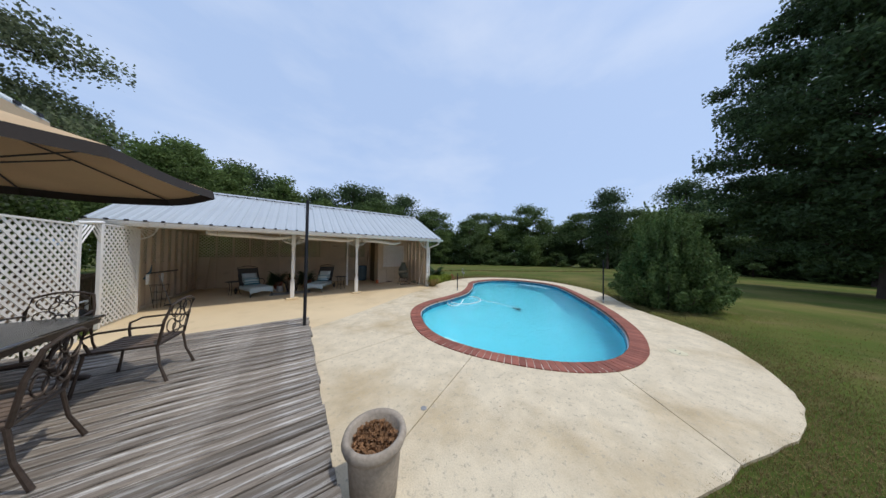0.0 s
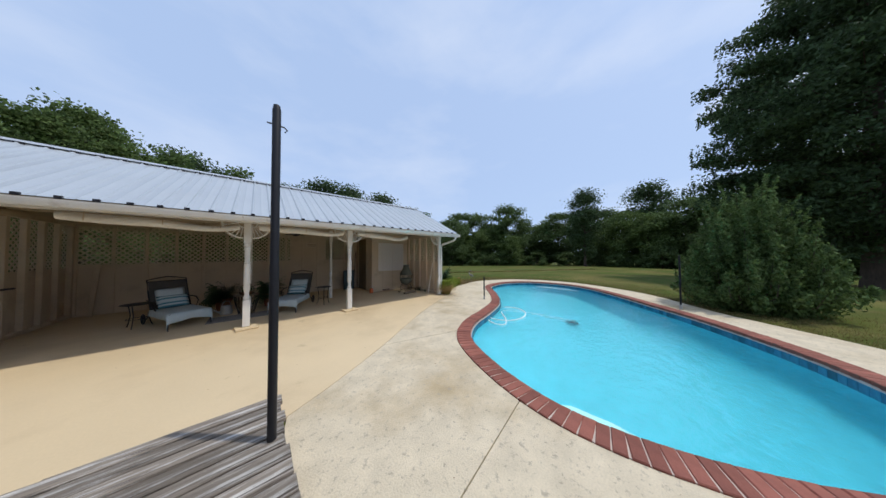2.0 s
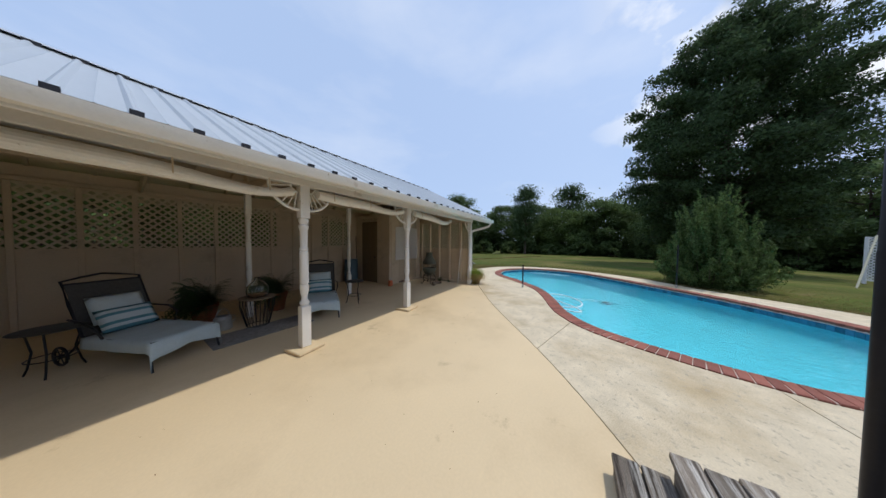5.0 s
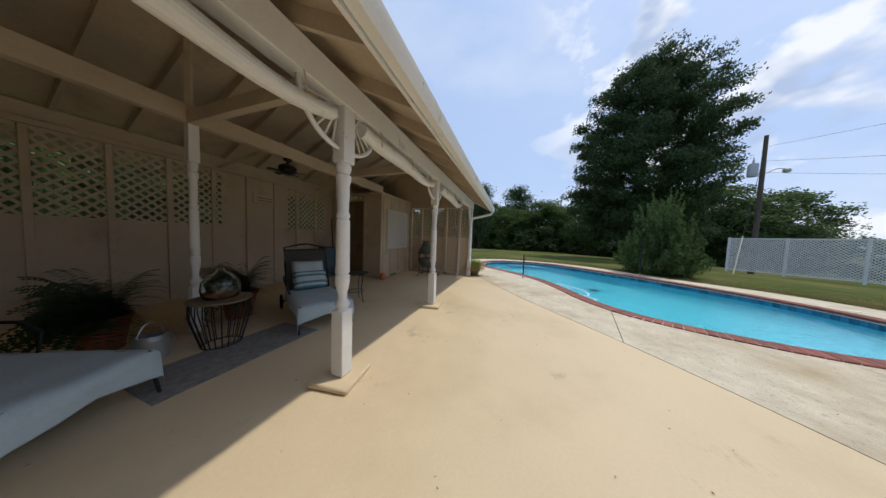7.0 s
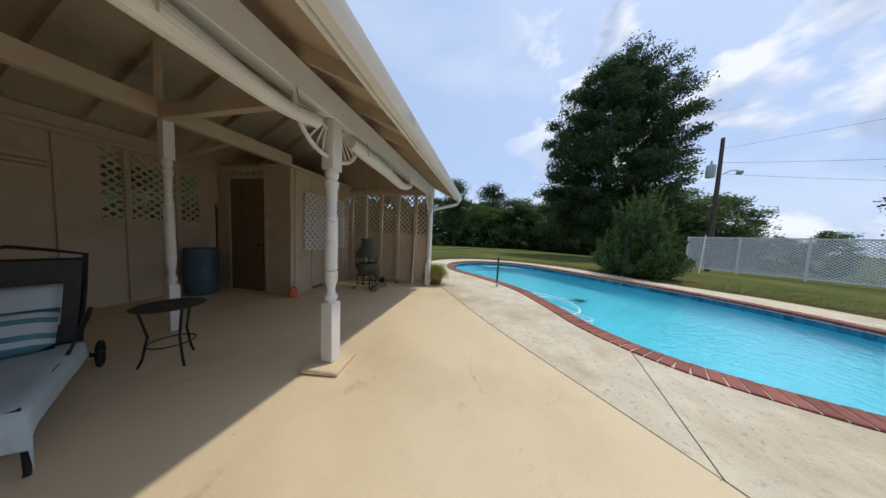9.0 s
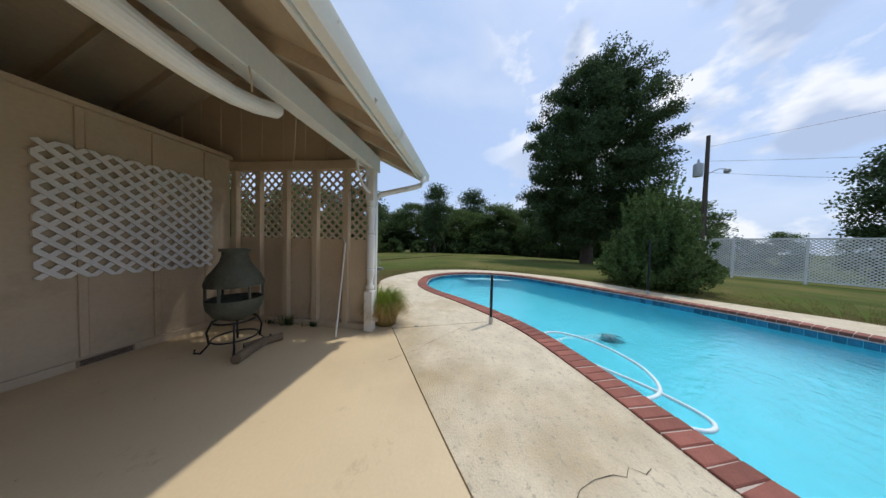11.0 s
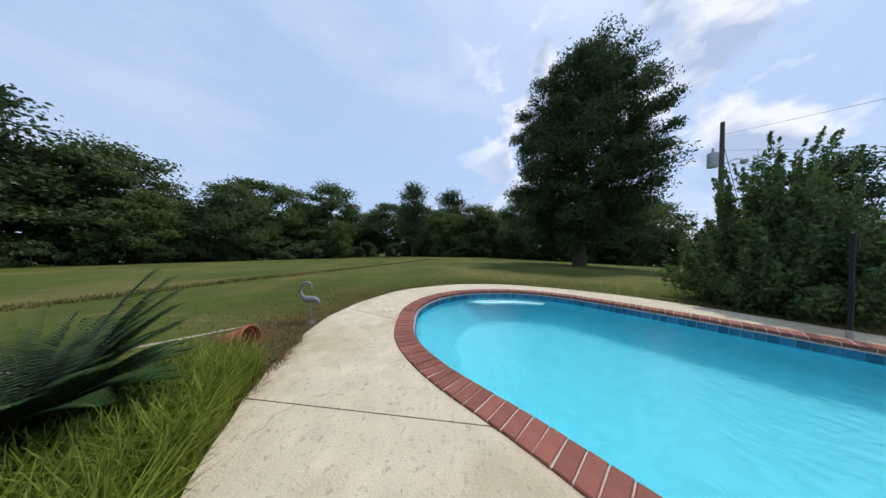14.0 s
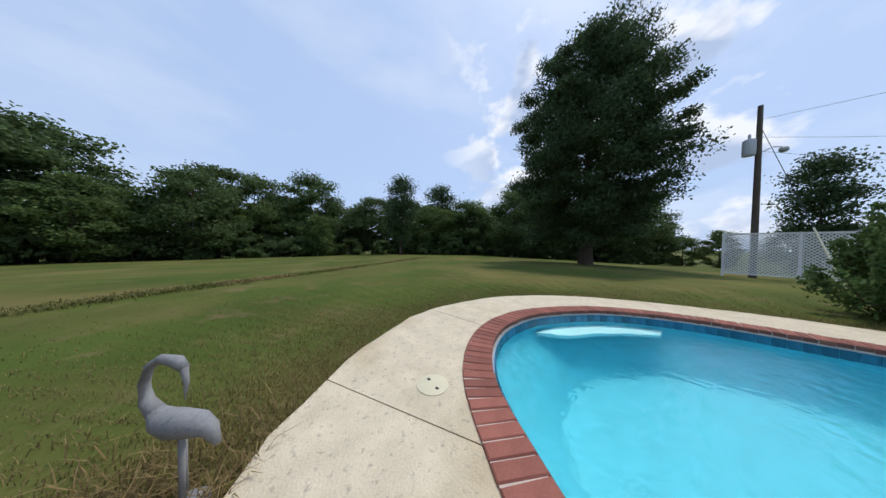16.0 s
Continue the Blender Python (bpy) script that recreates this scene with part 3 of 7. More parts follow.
def slope_z(y):
    return EAVE_Z + (RIDGE_Z - EAVE_Z) * (1 - abs(y - RIDGE_Y) / (RIDGE_Y - EAVE_Y))


BACK_Y = 2 * RIDGE_Y - EAVE_Y
for nm, y_e in (("roof_slope", EAVE_Y), ("roof_slope", BACK_Y)):
    bm = B()
    # ribbed sheet: small ribs on the slope
    pitch = 0.305
    cnt = int((RX1 - RX0) / pitch)
    pitch = (RX1 - RX0) / cnt
    prof = []
    for k in range(cnt):
        b0 = RX0 + k * pitch
        prof += [(b0, 0.028), (b0 + 0.02, 0.028), (b0 + 0.045, 0.0), (b0 + pitch * 0.5 - 0.012, 0.0), (b0 + pitch * 0.5, 0.006), (b0 + pitch * 0.5 + 0.012, 0.0), (b0 + pitch - 0.025, 0.0)]
    prof.append((RX1, 0.028))
    lo = [bm.verts.new((x, y_e, EAVE_Z + 0.035 + h)) for x, h in prof]
    hi = [bm.verts.new((x, RIDGE_Y, RIDGE_Z + 0.035 + h)) for x, h in prof]
    for k in range(len(prof) - 1):
        bm.faces.new((lo[k], lo[k + 1], hi[k + 1], hi[k]))
    part(nm, bm, M_METAL, pav, "pale ribbed metal roofing")
    if y_e == EAVE_Y:
        for k in range(cnt):
            bm = B()
            box(bm, (RX0 + k * pitch - 0.02, EAVE_Y - 0.012, EAVE_Z + 0.025), (RX0 + k * pitch + 0.045, EAVE_Y + 0.03, EAVE_Z + 0.068))
            part("rib_closure", bm, M_DARK, pav)
    # sheathing under the metal
    bm = B()
    a = [bm.verts.new(p) for p in ((RX0 + 0.03, y_e + (0.01 if y_e < 0 else -0.01), EAVE_Z + 0.02), (RX1 - 0.03, y_e + (0.01 if y_e < 0 else -0.01), EAVE_Z + 0.02), (RX1 - 0.03, RIDGE_Y, RIDGE_Z + 0.02), (RX0 + 0.03, RIDGE_Y, RIDGE_Z + 0.02))]
    f = bm.faces.new(a)
    ex = bmesh.ops.extrude_face_region(bm, geom=[f])
    for v in ex["geom"]:
        if isinstance(v, bmesh.types.BMVert):
            v.co.z -= 0.02
    part("sheathing", bm, M_UNDER, pav, "dim painted roof boards")
    # rafters
    x = RX0 + 0.06
    while x < RX1:
        bm = B()
        ye = y_e + (0.06 if y_e < 0 else -0.06)
        for dx in (0,):
            vsx = []
            for xx in (x - 0.02, x + 0.02):
                vsx.append([bm.verts.new(p) for p in ((xx, ye, slope_z(ye) - 0.005), (xx, RIDGE_Y, RIDGE_Z - 0.005), (xx, RIDGE_Y, RIDGE_Z - 0.15), (xx, ye, slope_z(ye) - 0.125))])
            bm.faces.new(vsx[0])
            bm.faces.new(vsx[1][::-1])
            for k in range(4):
                bm.faces.new((vsx[0][k], vsx[0][(k + 1) % 4], vsx[1][(k + 1) % 4], vsx[1][k]))
        part("rafter", bm, M_UNDER, pav)
        x += 0.61
bm = B()
for s in (-1, 1):
    a = [bm.verts.new(p) for p in ((RX0 - 0.02, RIDGE_Y, RIDGE_Z + 0.085), (RX1 + 0.02, RIDGE_Y, RIDGE_Z + 0.085), (RX1 + 0.02, RIDGE_Y + s * 0.16, RIDGE_Z - 0.005), (RX0 - 0.02, RIDGE_Y + s * 0.16, RIDGE_Z - 0.005))]
    bm.faces.new(a)
for k in range(cnt):
    closure = B()
    box(closure, (RX0 + k * pitch - 0.03, RIDGE_Y - 0.178, slope_z(RIDGE_Y - 0.17) + 0.03), (RX0 + k * pitch + 0.09, RIDGE_Y - 0.15, slope_z(RIDGE_Y - 0.17) + 0.082))
    part("ridge_closure", closure, M_DARK, pav)
part("ridge_cap", bm, M_METAL, pav, "folded metal ridge cap")
# fascia, gutter with its lip, downspout
bm = B()
box(bm, (RX0, EAVE_Y + 0.005, EAVE_Z - 0.13), (RX1, EAVE_Y + 0.03, EAVE_Z + 0.012))
part("fascia", bm, M_WHITE, pav)
gut = B()
prof = [(-0.003, 0.0), (-0.003, -0.115), (-0.075, -0.115), (-0.105, -0.07), (-0.118, -0.012), (-0.105, -0.012), (-0.094, -0.065), (-0.07, -0.10), (-0.012, -0.10), (-0.012, 0.0)]
ends = [[gut.verts.new((x, EAVE_Y + dy, EAVE_Z + 0.005 + dz)) for dy, dz in prof] for x in (RX0, RX1 + 0.06)]
for k in range(len(prof)):
    j = (k + 1) % len(prof)
    gut.faces.new((ends[0][k], ends[0][j], ends[1][j], ends[1][k]))
gutter = part("gutter", gut, M_WHITE, pav, "white seamless metal gutter")
bm = B()
box(bm, (RX1 + 0.04, EAVE_Y - 0.115, EAVE_Z - 0.105), (RX1 + 0.062, EAVE_Y, EAVE_Z - 0.002))
part("end_cap", bm, M_WHITE, gutter)
bm = B()
tube(bm, [(6.33, EAVE_Y - 0.06, EAVE_Z - 0.10), (6.33, EAVE_Y - 0.06, EAVE_Z - 0.17), (6.32, EAVE_Y - 0.02, EAVE_Z - 0.24), (6.30, EAVE_Y + 0.08, EAVE_Z - 0.28), (6.21, -0.09, 2.16), (6.19, -0.03, 2.11), (6.18, -0.01, 2.02), (6.18, -0.01, 0.2), (6.2, -0.06, 0.1)], 0.042, 14)
part("downspout", bm, M_WHITE, pav, "white bent downspout", smooth=True)
# barge boards at the gable ends
for x in (RX0, RX1 - 0.025):
    for s in (-1, 1):
        bm = B()
        ye = EAVE_Y if s < 0 else BACK_Y
        vsx = [[bm.verts.new(p) for p in ((xx, ye, EAVE_Z + 0.015), (xx, RIDGE_Y, RIDGE_Z + 0.015), (xx, RIDGE_Y, RIDGE_Z - 0.13), (xx, ye, EAVE_Z - 0.13))] for xx in (x, x + 0.025)]
        bm.faces.new(vsx[0])
        bm.faces.new(vsx[1][::-1])
        for k in range(4):
            bm.faces.new((vsx[0][k], vsx[0][(k + 1) % 4], vsx[1][(k + 1) % 4], vsx[1][k]))
        part("barge_board", bm, M_WHITE, pav)


def beam(a, b, mat=M_CREAM, name="beam"):
    bm = B()
    box(bm, a, b, bevel=0.006)
    return part(name, bm, mat, pav)


beam((X0 - 0.05, -0.07, 2.5), (X1 + 0.09, 0.07, 2.74), M_WHITE)
beam((X0, 2.43, 2.72), (4.1, 2.55, 2.93))
for x in (0.0, 2.36):
    beam((x - 0.045, 0.075, 2.70), (x + 0.045, 2.425, 2.86))
    bm = B()
    tube(bm, [(x, 2.49, 2.93), (x, RIDGE_Y, RIDGE_Z - 0.16)], 0.04, 4)
    part("king_post", bm, M_CREAM, pav)
# braces across
for x in (-1.2, 1.2, 3.5):
    bm = B()
    tube(bm, [(x, 4.54, 2.72), (x, 2.6, 3.0)], 0.035, 4)
    part("brace", bm, M_CREAM, pav)


def porch_post(x, y, top, mat, plinth=True, s=0.066):
    """A turned porch post: square block, turned shaft, square head."""
    z0 = 0.055 if plinth else 0.0
    bm = B()
    box(bm, (x - s, y - s, z0), (x + s, y + s, z0 + 0.62), bevel=0.006)
    box(bm, (x - s, y - s, top - 0.48), (x + s, y + s, top), bevel=0.006)
    a, h = z0 + 0.62, top - 0.48
    L = h - a
    prof = [(s * 0.98, 0), (s * 0.72, 0.015), (s * 0.98, 0.03), (s * 0.98, 0.05), (s * 0.66, 0.07), (s * 0.6, 0.11), (s * 0.8, 0.15), (s * 0.95, 0.19),
            (s * 0.95, 0.24), (s * 0.72, 0.25), (s * 0.92, 0.26), (s * 0.9, 0.45), (s * 0.88, 0.62), (s * 0.68, 0.63), (s * 0.9, 0.645), (s * 0.9, 0.66),
            (s * 0.7, 0.675), (s * 0.8, 0.8), (s * 0.78, 0.86), (s * 0.98, 0.89), (s * 0.98, 0.92), (s * 0.7, 0.93), (s * 0.98, 0.96), (s * 0.98, 0.985), (s * 0.8, 1.0)]
    lathe(bm, [(r, a + q * L) for r, q in prof], 32, Matrix.Translation((x, y, 0)))
    post = part("post", bm, mat, pav, "turned timber porch post with chipped paint")
    if plinth:
        bm = B()
        m = Matrix.Translation((x, y, 0)) @ pose(0, 0, 0, 0, 0, 8)
        box(bm, (-0.2, -0.19, 0), (0.2, 0.19, 0.05), m, bevel=0.012)
        part("plinth", bm, M_PATIO, post, "tan-painted concrete pad")
    return post


porch_post(0.0, 0.0, 2.5, M_WHITE)
porch_post(2.34, 0.0, 2.5, M_WHITE)
porch_post(6.06, 0.0, 2.5, M_WHITE, plinth=False)
porch_post(0.02, 2.49, 2.72, M_WHITE, plinth=False, s=0.052)
porch_post(2.41, 2.49, 2.72, M_WHITE, plinth=False, s=0.052)
beam((X0 - 0.045, -0.045, 0.0), (X0 + 0.045, 0.045, 2.5), M_WHITE, "corner_post")


def fan_bracket(x, side, y=0.0):
    """A quarter-round spandrel with spokes."""
    bm = B()
    R = 0.36
    o = Vector((x + side * 0.066, y, 2.5))
    arc = [o + Vector((side * R * math.cos(a), 0, -R * math.sin(a))) for a in np.linspace(0, math.pi / 2, 9)]
    tube(bm, arc, 0.021, 6)
    br_ = part("fan_bracket", bm, M_WHITE, pav, "white sunburst corner bracket")
    for a in np.linspace(0.18, math.pi / 2 - 0.18, 6):
        bm = B()
        d = Vector((side * math.cos(a), 0, -math.sin(a)))
        tube(bm, [o + d * 0.09, o + d * R], 0.009, 5)
        part("spoke", bm, M_WHITE, br_)
    bm = B()
    tube(bm, [o + Vector((side * 0.1 * math.cos(a), 0, -0.1 * math.sin(a))) for a in np.linspace(0, math.pi / 2, 6)], 0.012, 5)
    part("hub", bm, M_WHITE, br_)


for x, sides in ((0.0, (-1, 1)), (2.34, (-1, 1)), (6.06, (-1,)), (X0, (1,))):
    for s in sides:
        fan_bracket(x, s)


def lattice(bm, u0, u1, v0, v1, m, slat=0.036, gap=0.098, thick=0.007):
    """Crossed diagonal slats in a rectangle; m takes (u, v, depth) to the world."""
    for layer, sgn in ((0, 1), (1, -1)):
        step = gap * math.sqrt(2)
        w = slat / math.sqrt(2)
        H = v1 - v0
        c = u0 - H if sgn > 0 else u0
        end = u1 if sgn > 0 else u1 + H
        while c < end:
            # centre line u = c + sgn * (v - v0)
            poly = []
            for off in (-w, w):
                pts = []
                for v in (v0, v1):
                    pts.append((c + off + sgn * (v - v0), v))
                (ua, va), (ub, vb) = pts
                # clip to u0..u1
                def at_u(u):
                    return va + (u - ua) * sgn
                if sgn > 0:
                    if ua < u0:
                        ua, va = u0, at_u(u0)
                    if ub > u1:
                        ub, vb = u1, vb - (ub - u1)
                else:
                    if ua > u1:
                        ua, va = u1, va + (ua - u1)
                    if ub < u0:
                        ub, vb = u0, vb - (u0 - ub)
                poly.append(((ua, va), (ub, vb)))
            (p0, p1), (q0, q1) = poly
            ok = all(vb_ > va_ + 0.005 for (_, va_), (_, vb_) in (poly[0], poly[1]))
            if ok:
                d0, d1 = layer * thick, layer * thick + thick
                a = [bm.verts.new(m @ Vector((u, v, d0))) for u, v in (p0, q0, q1, p1)]
                b = [bm.verts.new(m @ Vector((u, v, d1))) for u, v in (p0, q0, q1, p1)]
                bm.faces.new(a)
                bm.faces.new(b[::-1])
                for k in range(4):
                    bm.faces.new((a[k], a[(k + 1) % 4], b[(k + 1) % 4], b[k]))
            c += step


def on_x(y0=0.0, x0=0.0):
    """(u, v, d) to a wall along x at y0, depth towards -y."""
    return Matrix(((1, 0, 0, x0), (0, 0, -1, y0), (0, 1, 0, 0), (0, 0, 0, 1)))


def on_y(x0=0.0, side=1):
    """(u, v, d) to a wall along y at x0, depth towards side * x."""
    return Matrix(((0, 0, side, x0), (1, 0, 0, 0), (0, 1, 0, 0), (0, 0, 0, 1)))


# right wall: low boards, studs, lattice above
bm = B()
box(bm, (6.13, 0.07, 0.03), (6.15, YB, 1.42))
part("wall_panel", bm, M_CREAM, pav, "low cream-painted board wall")
bm = B()
lattice(bm, 0.07, 2.5, 1.42, 2.52, on_y(6.13, 1))
part("lattice_panel", bm, M_CREAM_L, pav, "cream diagonal lattice")
for y in (0.42, 0.95, 1.48, 1.98, 2.44):
    beam((6.045, y - 0.045, 0.09), (6.128, y + 0.045, 2.52), M_CREAM, "stud")
beam((6.03, 0.07, 2.52), (6.15, YB, 2.66), M_CREAM)
beam((6.045, 0.07, 0.0), (6.128, YB, 0.09), M_CREAM, "sill_plate")
bm = B()
a = [bm.verts.new((6.14, y, z)) for y, z in ((0.05, 2.66), (YB, 2.66), (YB - 0.2, slope_z(YB - 0.2)), (RIDGE_Y, RIDGE_Z), (0.05, slope_z(0.05)))]
f = bm.faces.new(a)
ex = bmesh.ops.extrude_face_region(bm, geom=[f])
for v in ex["geom"]:
    if isinstance(v, bmesh.types.BMVert):
        v.co.x += 0.02
part("gable_panel", bm, M_CREAM, pav)
for y in np.arange(0.4, 4.8, 0.4):
    beam((6.118, y - 0.02, 2.66), (6.138, y + 0.02, slope_z(y) - 0.03), M_CREAM, "batten")
# left wall
bm = B()
box(bm, (X0 - 0.07, 0.05, -0.02), (X0 - 0.05, YB, 1.4))
part("wall_panel", bm, M_CREAM, pav, "low cream-painted board wall")
bm = B()
lattice(bm, 0.05, YB, 1.4, 2.56, on_y(X0 - 0.05, -1))
part("lattice_panel", bm, M_CREAM_L, pav, "cream diagonal lattice")
for y in np.arange(0.35, YB, 0.52):
    beam((X0 - 0.048, y - 0.045, 0.09), (X0 + 0.04, y + 0.045, 2.58), M_CREAM, "stud")
beam((X0 - 0.07, 0.05, 2.58), (X0 + 0.05, YB, 2.7), M_CREAM)
beam((X0 - 0.048, 0.05, 0.0), (X0 + 0.04, YB, 0.09), M_CREAM, "sill_plate")
bm = B()
a = [bm.verts.new((X0 - 0.05, y, z)) for y, z in ((0.05, 2.7), (YB, 2.7), (YB - 0.2, slope_z(YB - 0.2)), (RIDGE_Y, RIDGE_Z), (0.05, slope_z(0.05)))]
f = bm.faces.new(a)
ex = bmesh.ops.extrude_face_region(bm, geom=[f])
for v in ex["geom"]:
    if isinstance(v, bmesh.types.BMVert):
        v.co.x -= 0.02
part("gable_panel", bm, M_CREAM, pav)
# back wall: board and batten below, lattice openings above
for x_a, x_b, z_a, z_b in ((X0, X1, 0.0, 1.45), (X0, X1, 2.62, 2.95), (1.27, 2.68, 1.45, 2.62), (3.88, X1, 1.45, 2.62)):
    bm = B()
    box(bm, (x_a, YB, z_a), (x_b, YB + 0.025, z_b))
    part("wall_panel", bm, M_CREAM, pav, "cream-painted back wall boards")
for x_a, x_b in ((X0, 1.27), (2.68, 3.88)):
    bm = B()
    lattice(bm, x_a, x_b, 1.45, 2.62, on_x(YB + 0.018))
    part("lattice_panel", bm, M_CREAM_L, pav, "cream diagonal lattice")
    bm = B()
    box(bm, (x_a, YB - 0.03, 1.43), (x_b, YB - 0.002, 1.49))
    part("rail", bm, M_CREAM, pav)
for x in np.arange(X0 + 0.05, 4.1, 0.6):
    beam((x - 0.035, YB - 0.04, 0.03), (x + 0.035, YB - 0.003, 2.66), M_CREAM, "batten")
beam((X0, YB - 0.07, 2.66), (X1, YB - 0.003, 2.74), M_CREAM)

# storage closet in the corner
CX, CY = 4.14, 2.5
bm = B()
box(bm, (CX, CY, 0.0), (6.04, CY + 0.03, 2.7))
part("closet_wall", bm, M_CREAM, pav, "cream closet front")
bm = B()
box(bm, (CX, CY + 0.032, 0.0), (CX + 0.03, 3.2, 2.7))
box(bm, (CX, 4.16, 0.0), (CX + 0.03, YB - 0.08, 2.7))
box(bm, (CX, 3.2, 2.5), (CX + 0.03, 4.16, 2.545))
box(bm, (CX, 3.2, 2.655), (CX + 0.03, 4.16, 2.7))
for k in range(6):
    box(bm, (CX, 3.2 + k * 0.182, 2.545), (CX + 0.03, 3.25 + k * 0.182, 2.655))
part("closet_wall", bm, M_CREAM, pav, "cream closet side with a doorway")
bm = B()
box(bm, (CX - 0.06, CY - 0.06, 2.702), (6.04, YB - 0.08, 2.76))
part("closet_top", bm, M_CREAM, pav)
bm = B()
box(bm, (CX + 0.004, 3.205, 0.01), (CX + 0.034, 4.155, 2.495))
door = part("closet_door", bm, M_DOOR, pav, "closed brown wooden door")
for y in (3.22, 3.52, 3.84):
    bm = B()
    box(bm, (CX - 0.006, y + 0.02, 0.1), (CX + 0.003, y + 0.26, 2.4))
    part("board", bm, M_DOOR, door)
bm = B()
lathe(bm, [(0.012, 0), (0.012, 0.03), (0.03, 0.04), (0.03, 0.06), (0.01, 0.07)], 10, pose(CX - 0.007, 3.3, 1.05, 0, -90, 0))
part("door_knob", bm, M_DARK, door, "dark round knob")
for y0, y1 in ((CY - 0.002, CY + 0.09), (3.1, 3.19), (4.17, 4.26)):
    beam((CX - 0.022, y0, 0.0), (CX - 0.002, y1, 2.69), M_CREAM, "trim_board")
for x in (4.24, 4.68, 5.2, 5.72):
    beam((x - 0.03, CY - 0.022, 0.1), (x + 0.03, CY - 0.002, 2.69), M_CREAM, "batten")
beam((CX, CY - 0.03, 0.0), (6.04, CY - 0.002, 0.09), M_CREAM, "base_board")
bm = B()
lattice(bm, 4.42, 5.76, 0.95, 2.28, on_x(CY - 0.03), slat=0.042, gap=0.105, thick=0.012)
part("lattice_panel", bm, M_LATTICE, pav, "white lattice trellis fixed to the closet")

# rolled shades under the front beam
for x_a, x_b, sag in ((-2.3, -0.14, 0.09), (0.2, 2.14, 0.07), (2.6, 4.45, 0.12)):
    sh = thing("rolled_shade", "rolled white slatted sun shade under the beam", "shade", group="rolled shades")
    bm = B()
    pts, rr = [], []
    for k in range(13):
        t = k / 12
        pts.append((x_a + (x_b - x_a) * t, -0.015, 2.415 - sag * math.sin(t * t * math.pi * 0.93) - 0.015 * math.sin(t * 9)))
        rr.append(0.066 + 0.012 * math.sin(t * 5))
    # the rolled slats lie along it as fine ribs
    rings = []
    for (px, py, pz), r in zip(pts, rr):
        rings.append([bm.verts.new((px, py + math.cos(a) * r * (1 + 0.055 * (j % 2)), pz + math.sin(a) * r * (1 + 0.055 * (j % 2)))) for j, a in enumerate(np.linspace(0, math.tau, 37)[:-1])])
    for ra, rb in zip(rings, rings[1:]):
        for j in range(36):
            bm.faces.new((ra[j], ra[(j + 1) % 36], rb[(j + 1) % 36], rb[j]))
    bm.faces.new(rings[0][::-1])
    bm.faces.new(rings[-1])
    part("roll", bm, M_WHITE, sh)
    for t in (0.12, 0.5, 0.86):
        bm = B()
        x = x_a + (x_b - x_a) * t
        tube(bm, [(x, -0.08, 2.5), (x, -0.1, 2.40), (x, -0.1, 2.34)], 0.006, 5)
        part("cord", bm, M_CREAM, sh)

# ---- deck ----
deck = thing("deck", "weathered grey wooden deck with two steps", "deck", kind="structure")
DZ = 0.30
bm = B()
box(bm, (0.325, -13.0, 0.02), (0.355, -4.09, 0.255))
box(bm, (-3.76, -4.115, 0.02), (0.325, -4.085, 0.255))
part("rim_joist", bm, M_DECK, deck)
for y in np.arange(-12.6, -4.3, 0.9):
    bm = B()
    box(bm, (-3.76, y - 0.02, -0.05), (0.32, y + 0.02, 0.255))
    part("joist", bm, M_DECK, deck)
bm = B()
box(bm, (-0.9, -4.08, 0.0), (0.33, -3.78, 0.105))
part("step_frame", bm, M_DECK, deck)
for y in (-4.075, -3.915):
    bm = B()
    box(bm, (-0.95, y, 0.105), (0.36, y + 0.145, 0.145), bevel=0.006)
    part("tread", bm, M_DECK, deck)

# ---- house beside the deck ----
HX, HY = -3.78, -4.12
EX, EY, EZ = HX + 0.82, HY + 0.1, 3.74
house = thing("house", "white-sided house with a metal roof beside the deck", "house")
WY0, WY1, WZ0, WZ1 = -6.82, -5.72, 1.68, 3.42
bm = B()
for y0, y1, z0, z1 in ((-16, WY0, 0, EZ - 0.19), (WY1, HY - 0.02, 0, EZ - 0.19), (WY0, WY1, 0, WZ0), (WY0, WY1, WZ1, EZ - 0.19)):
    box(bm, (HX - 0.14, y0, z0), (HX - 0.025, y1, z1))
box(bm, (HX - 9, HY - 0.14, 0), (HX - 0.14, HY - 0.02, EZ - 0.19))
part("wall", bm, M_SIDING, house)
bm = B()
box(bm, (HX - 0.03, HY - 0.1, 0), (HX + 0.025, HY + 0.01, EZ - 0.19))
part("corner_board", bm, M_SIDING, house)
bm = B()
v = [bm.verts.new(p) for p in ((EX, -16, EZ), (EX, EY, EZ), (HX - 4.5, EY, EZ + 3.5), (HX - 4.5, -16, EZ + 3.5))]
f = bm.faces.new(v)
ex = bmesh.ops.extrude_face_region(bm, geom=[f])
for q in ex["geom"]:
    if isinstance(q, bmesh.types.BMVert):
        q.co.z -= 0.1
roof = part("roof", bm, M_METAL, house, "pale ribbed metal roof")
for y in np.arange(-12, EY - 0.05, 0.3):
    bm = B()
    s = 3.5 / 5.32
    vv = [[bm.verts.new((EX + 0.01 - q, yy, EZ + 0.005 + q * s + h)) for yy, h in ((y, 0), (y + 0.015, 0.03), (y + 0.04, 0.03), (y + 0.055, 0))] for q in (0, 5.25)]
    for k in range(3):
        bm.faces.new((vv[0][k], vv[0][k + 1], vv[1][k + 1], vv[1][k]))
    bm.faces.new(vv[0])
    part("roof_rib", bm, M_METAL, roof)
    bm = B()
    box(bm, (EX - 0.005, y - 0.005, EZ), (EX + 0.02, y + 0.06, EZ + 0.042))
    part("rib_closure", bm, M_DARK, roof)
bm = B()
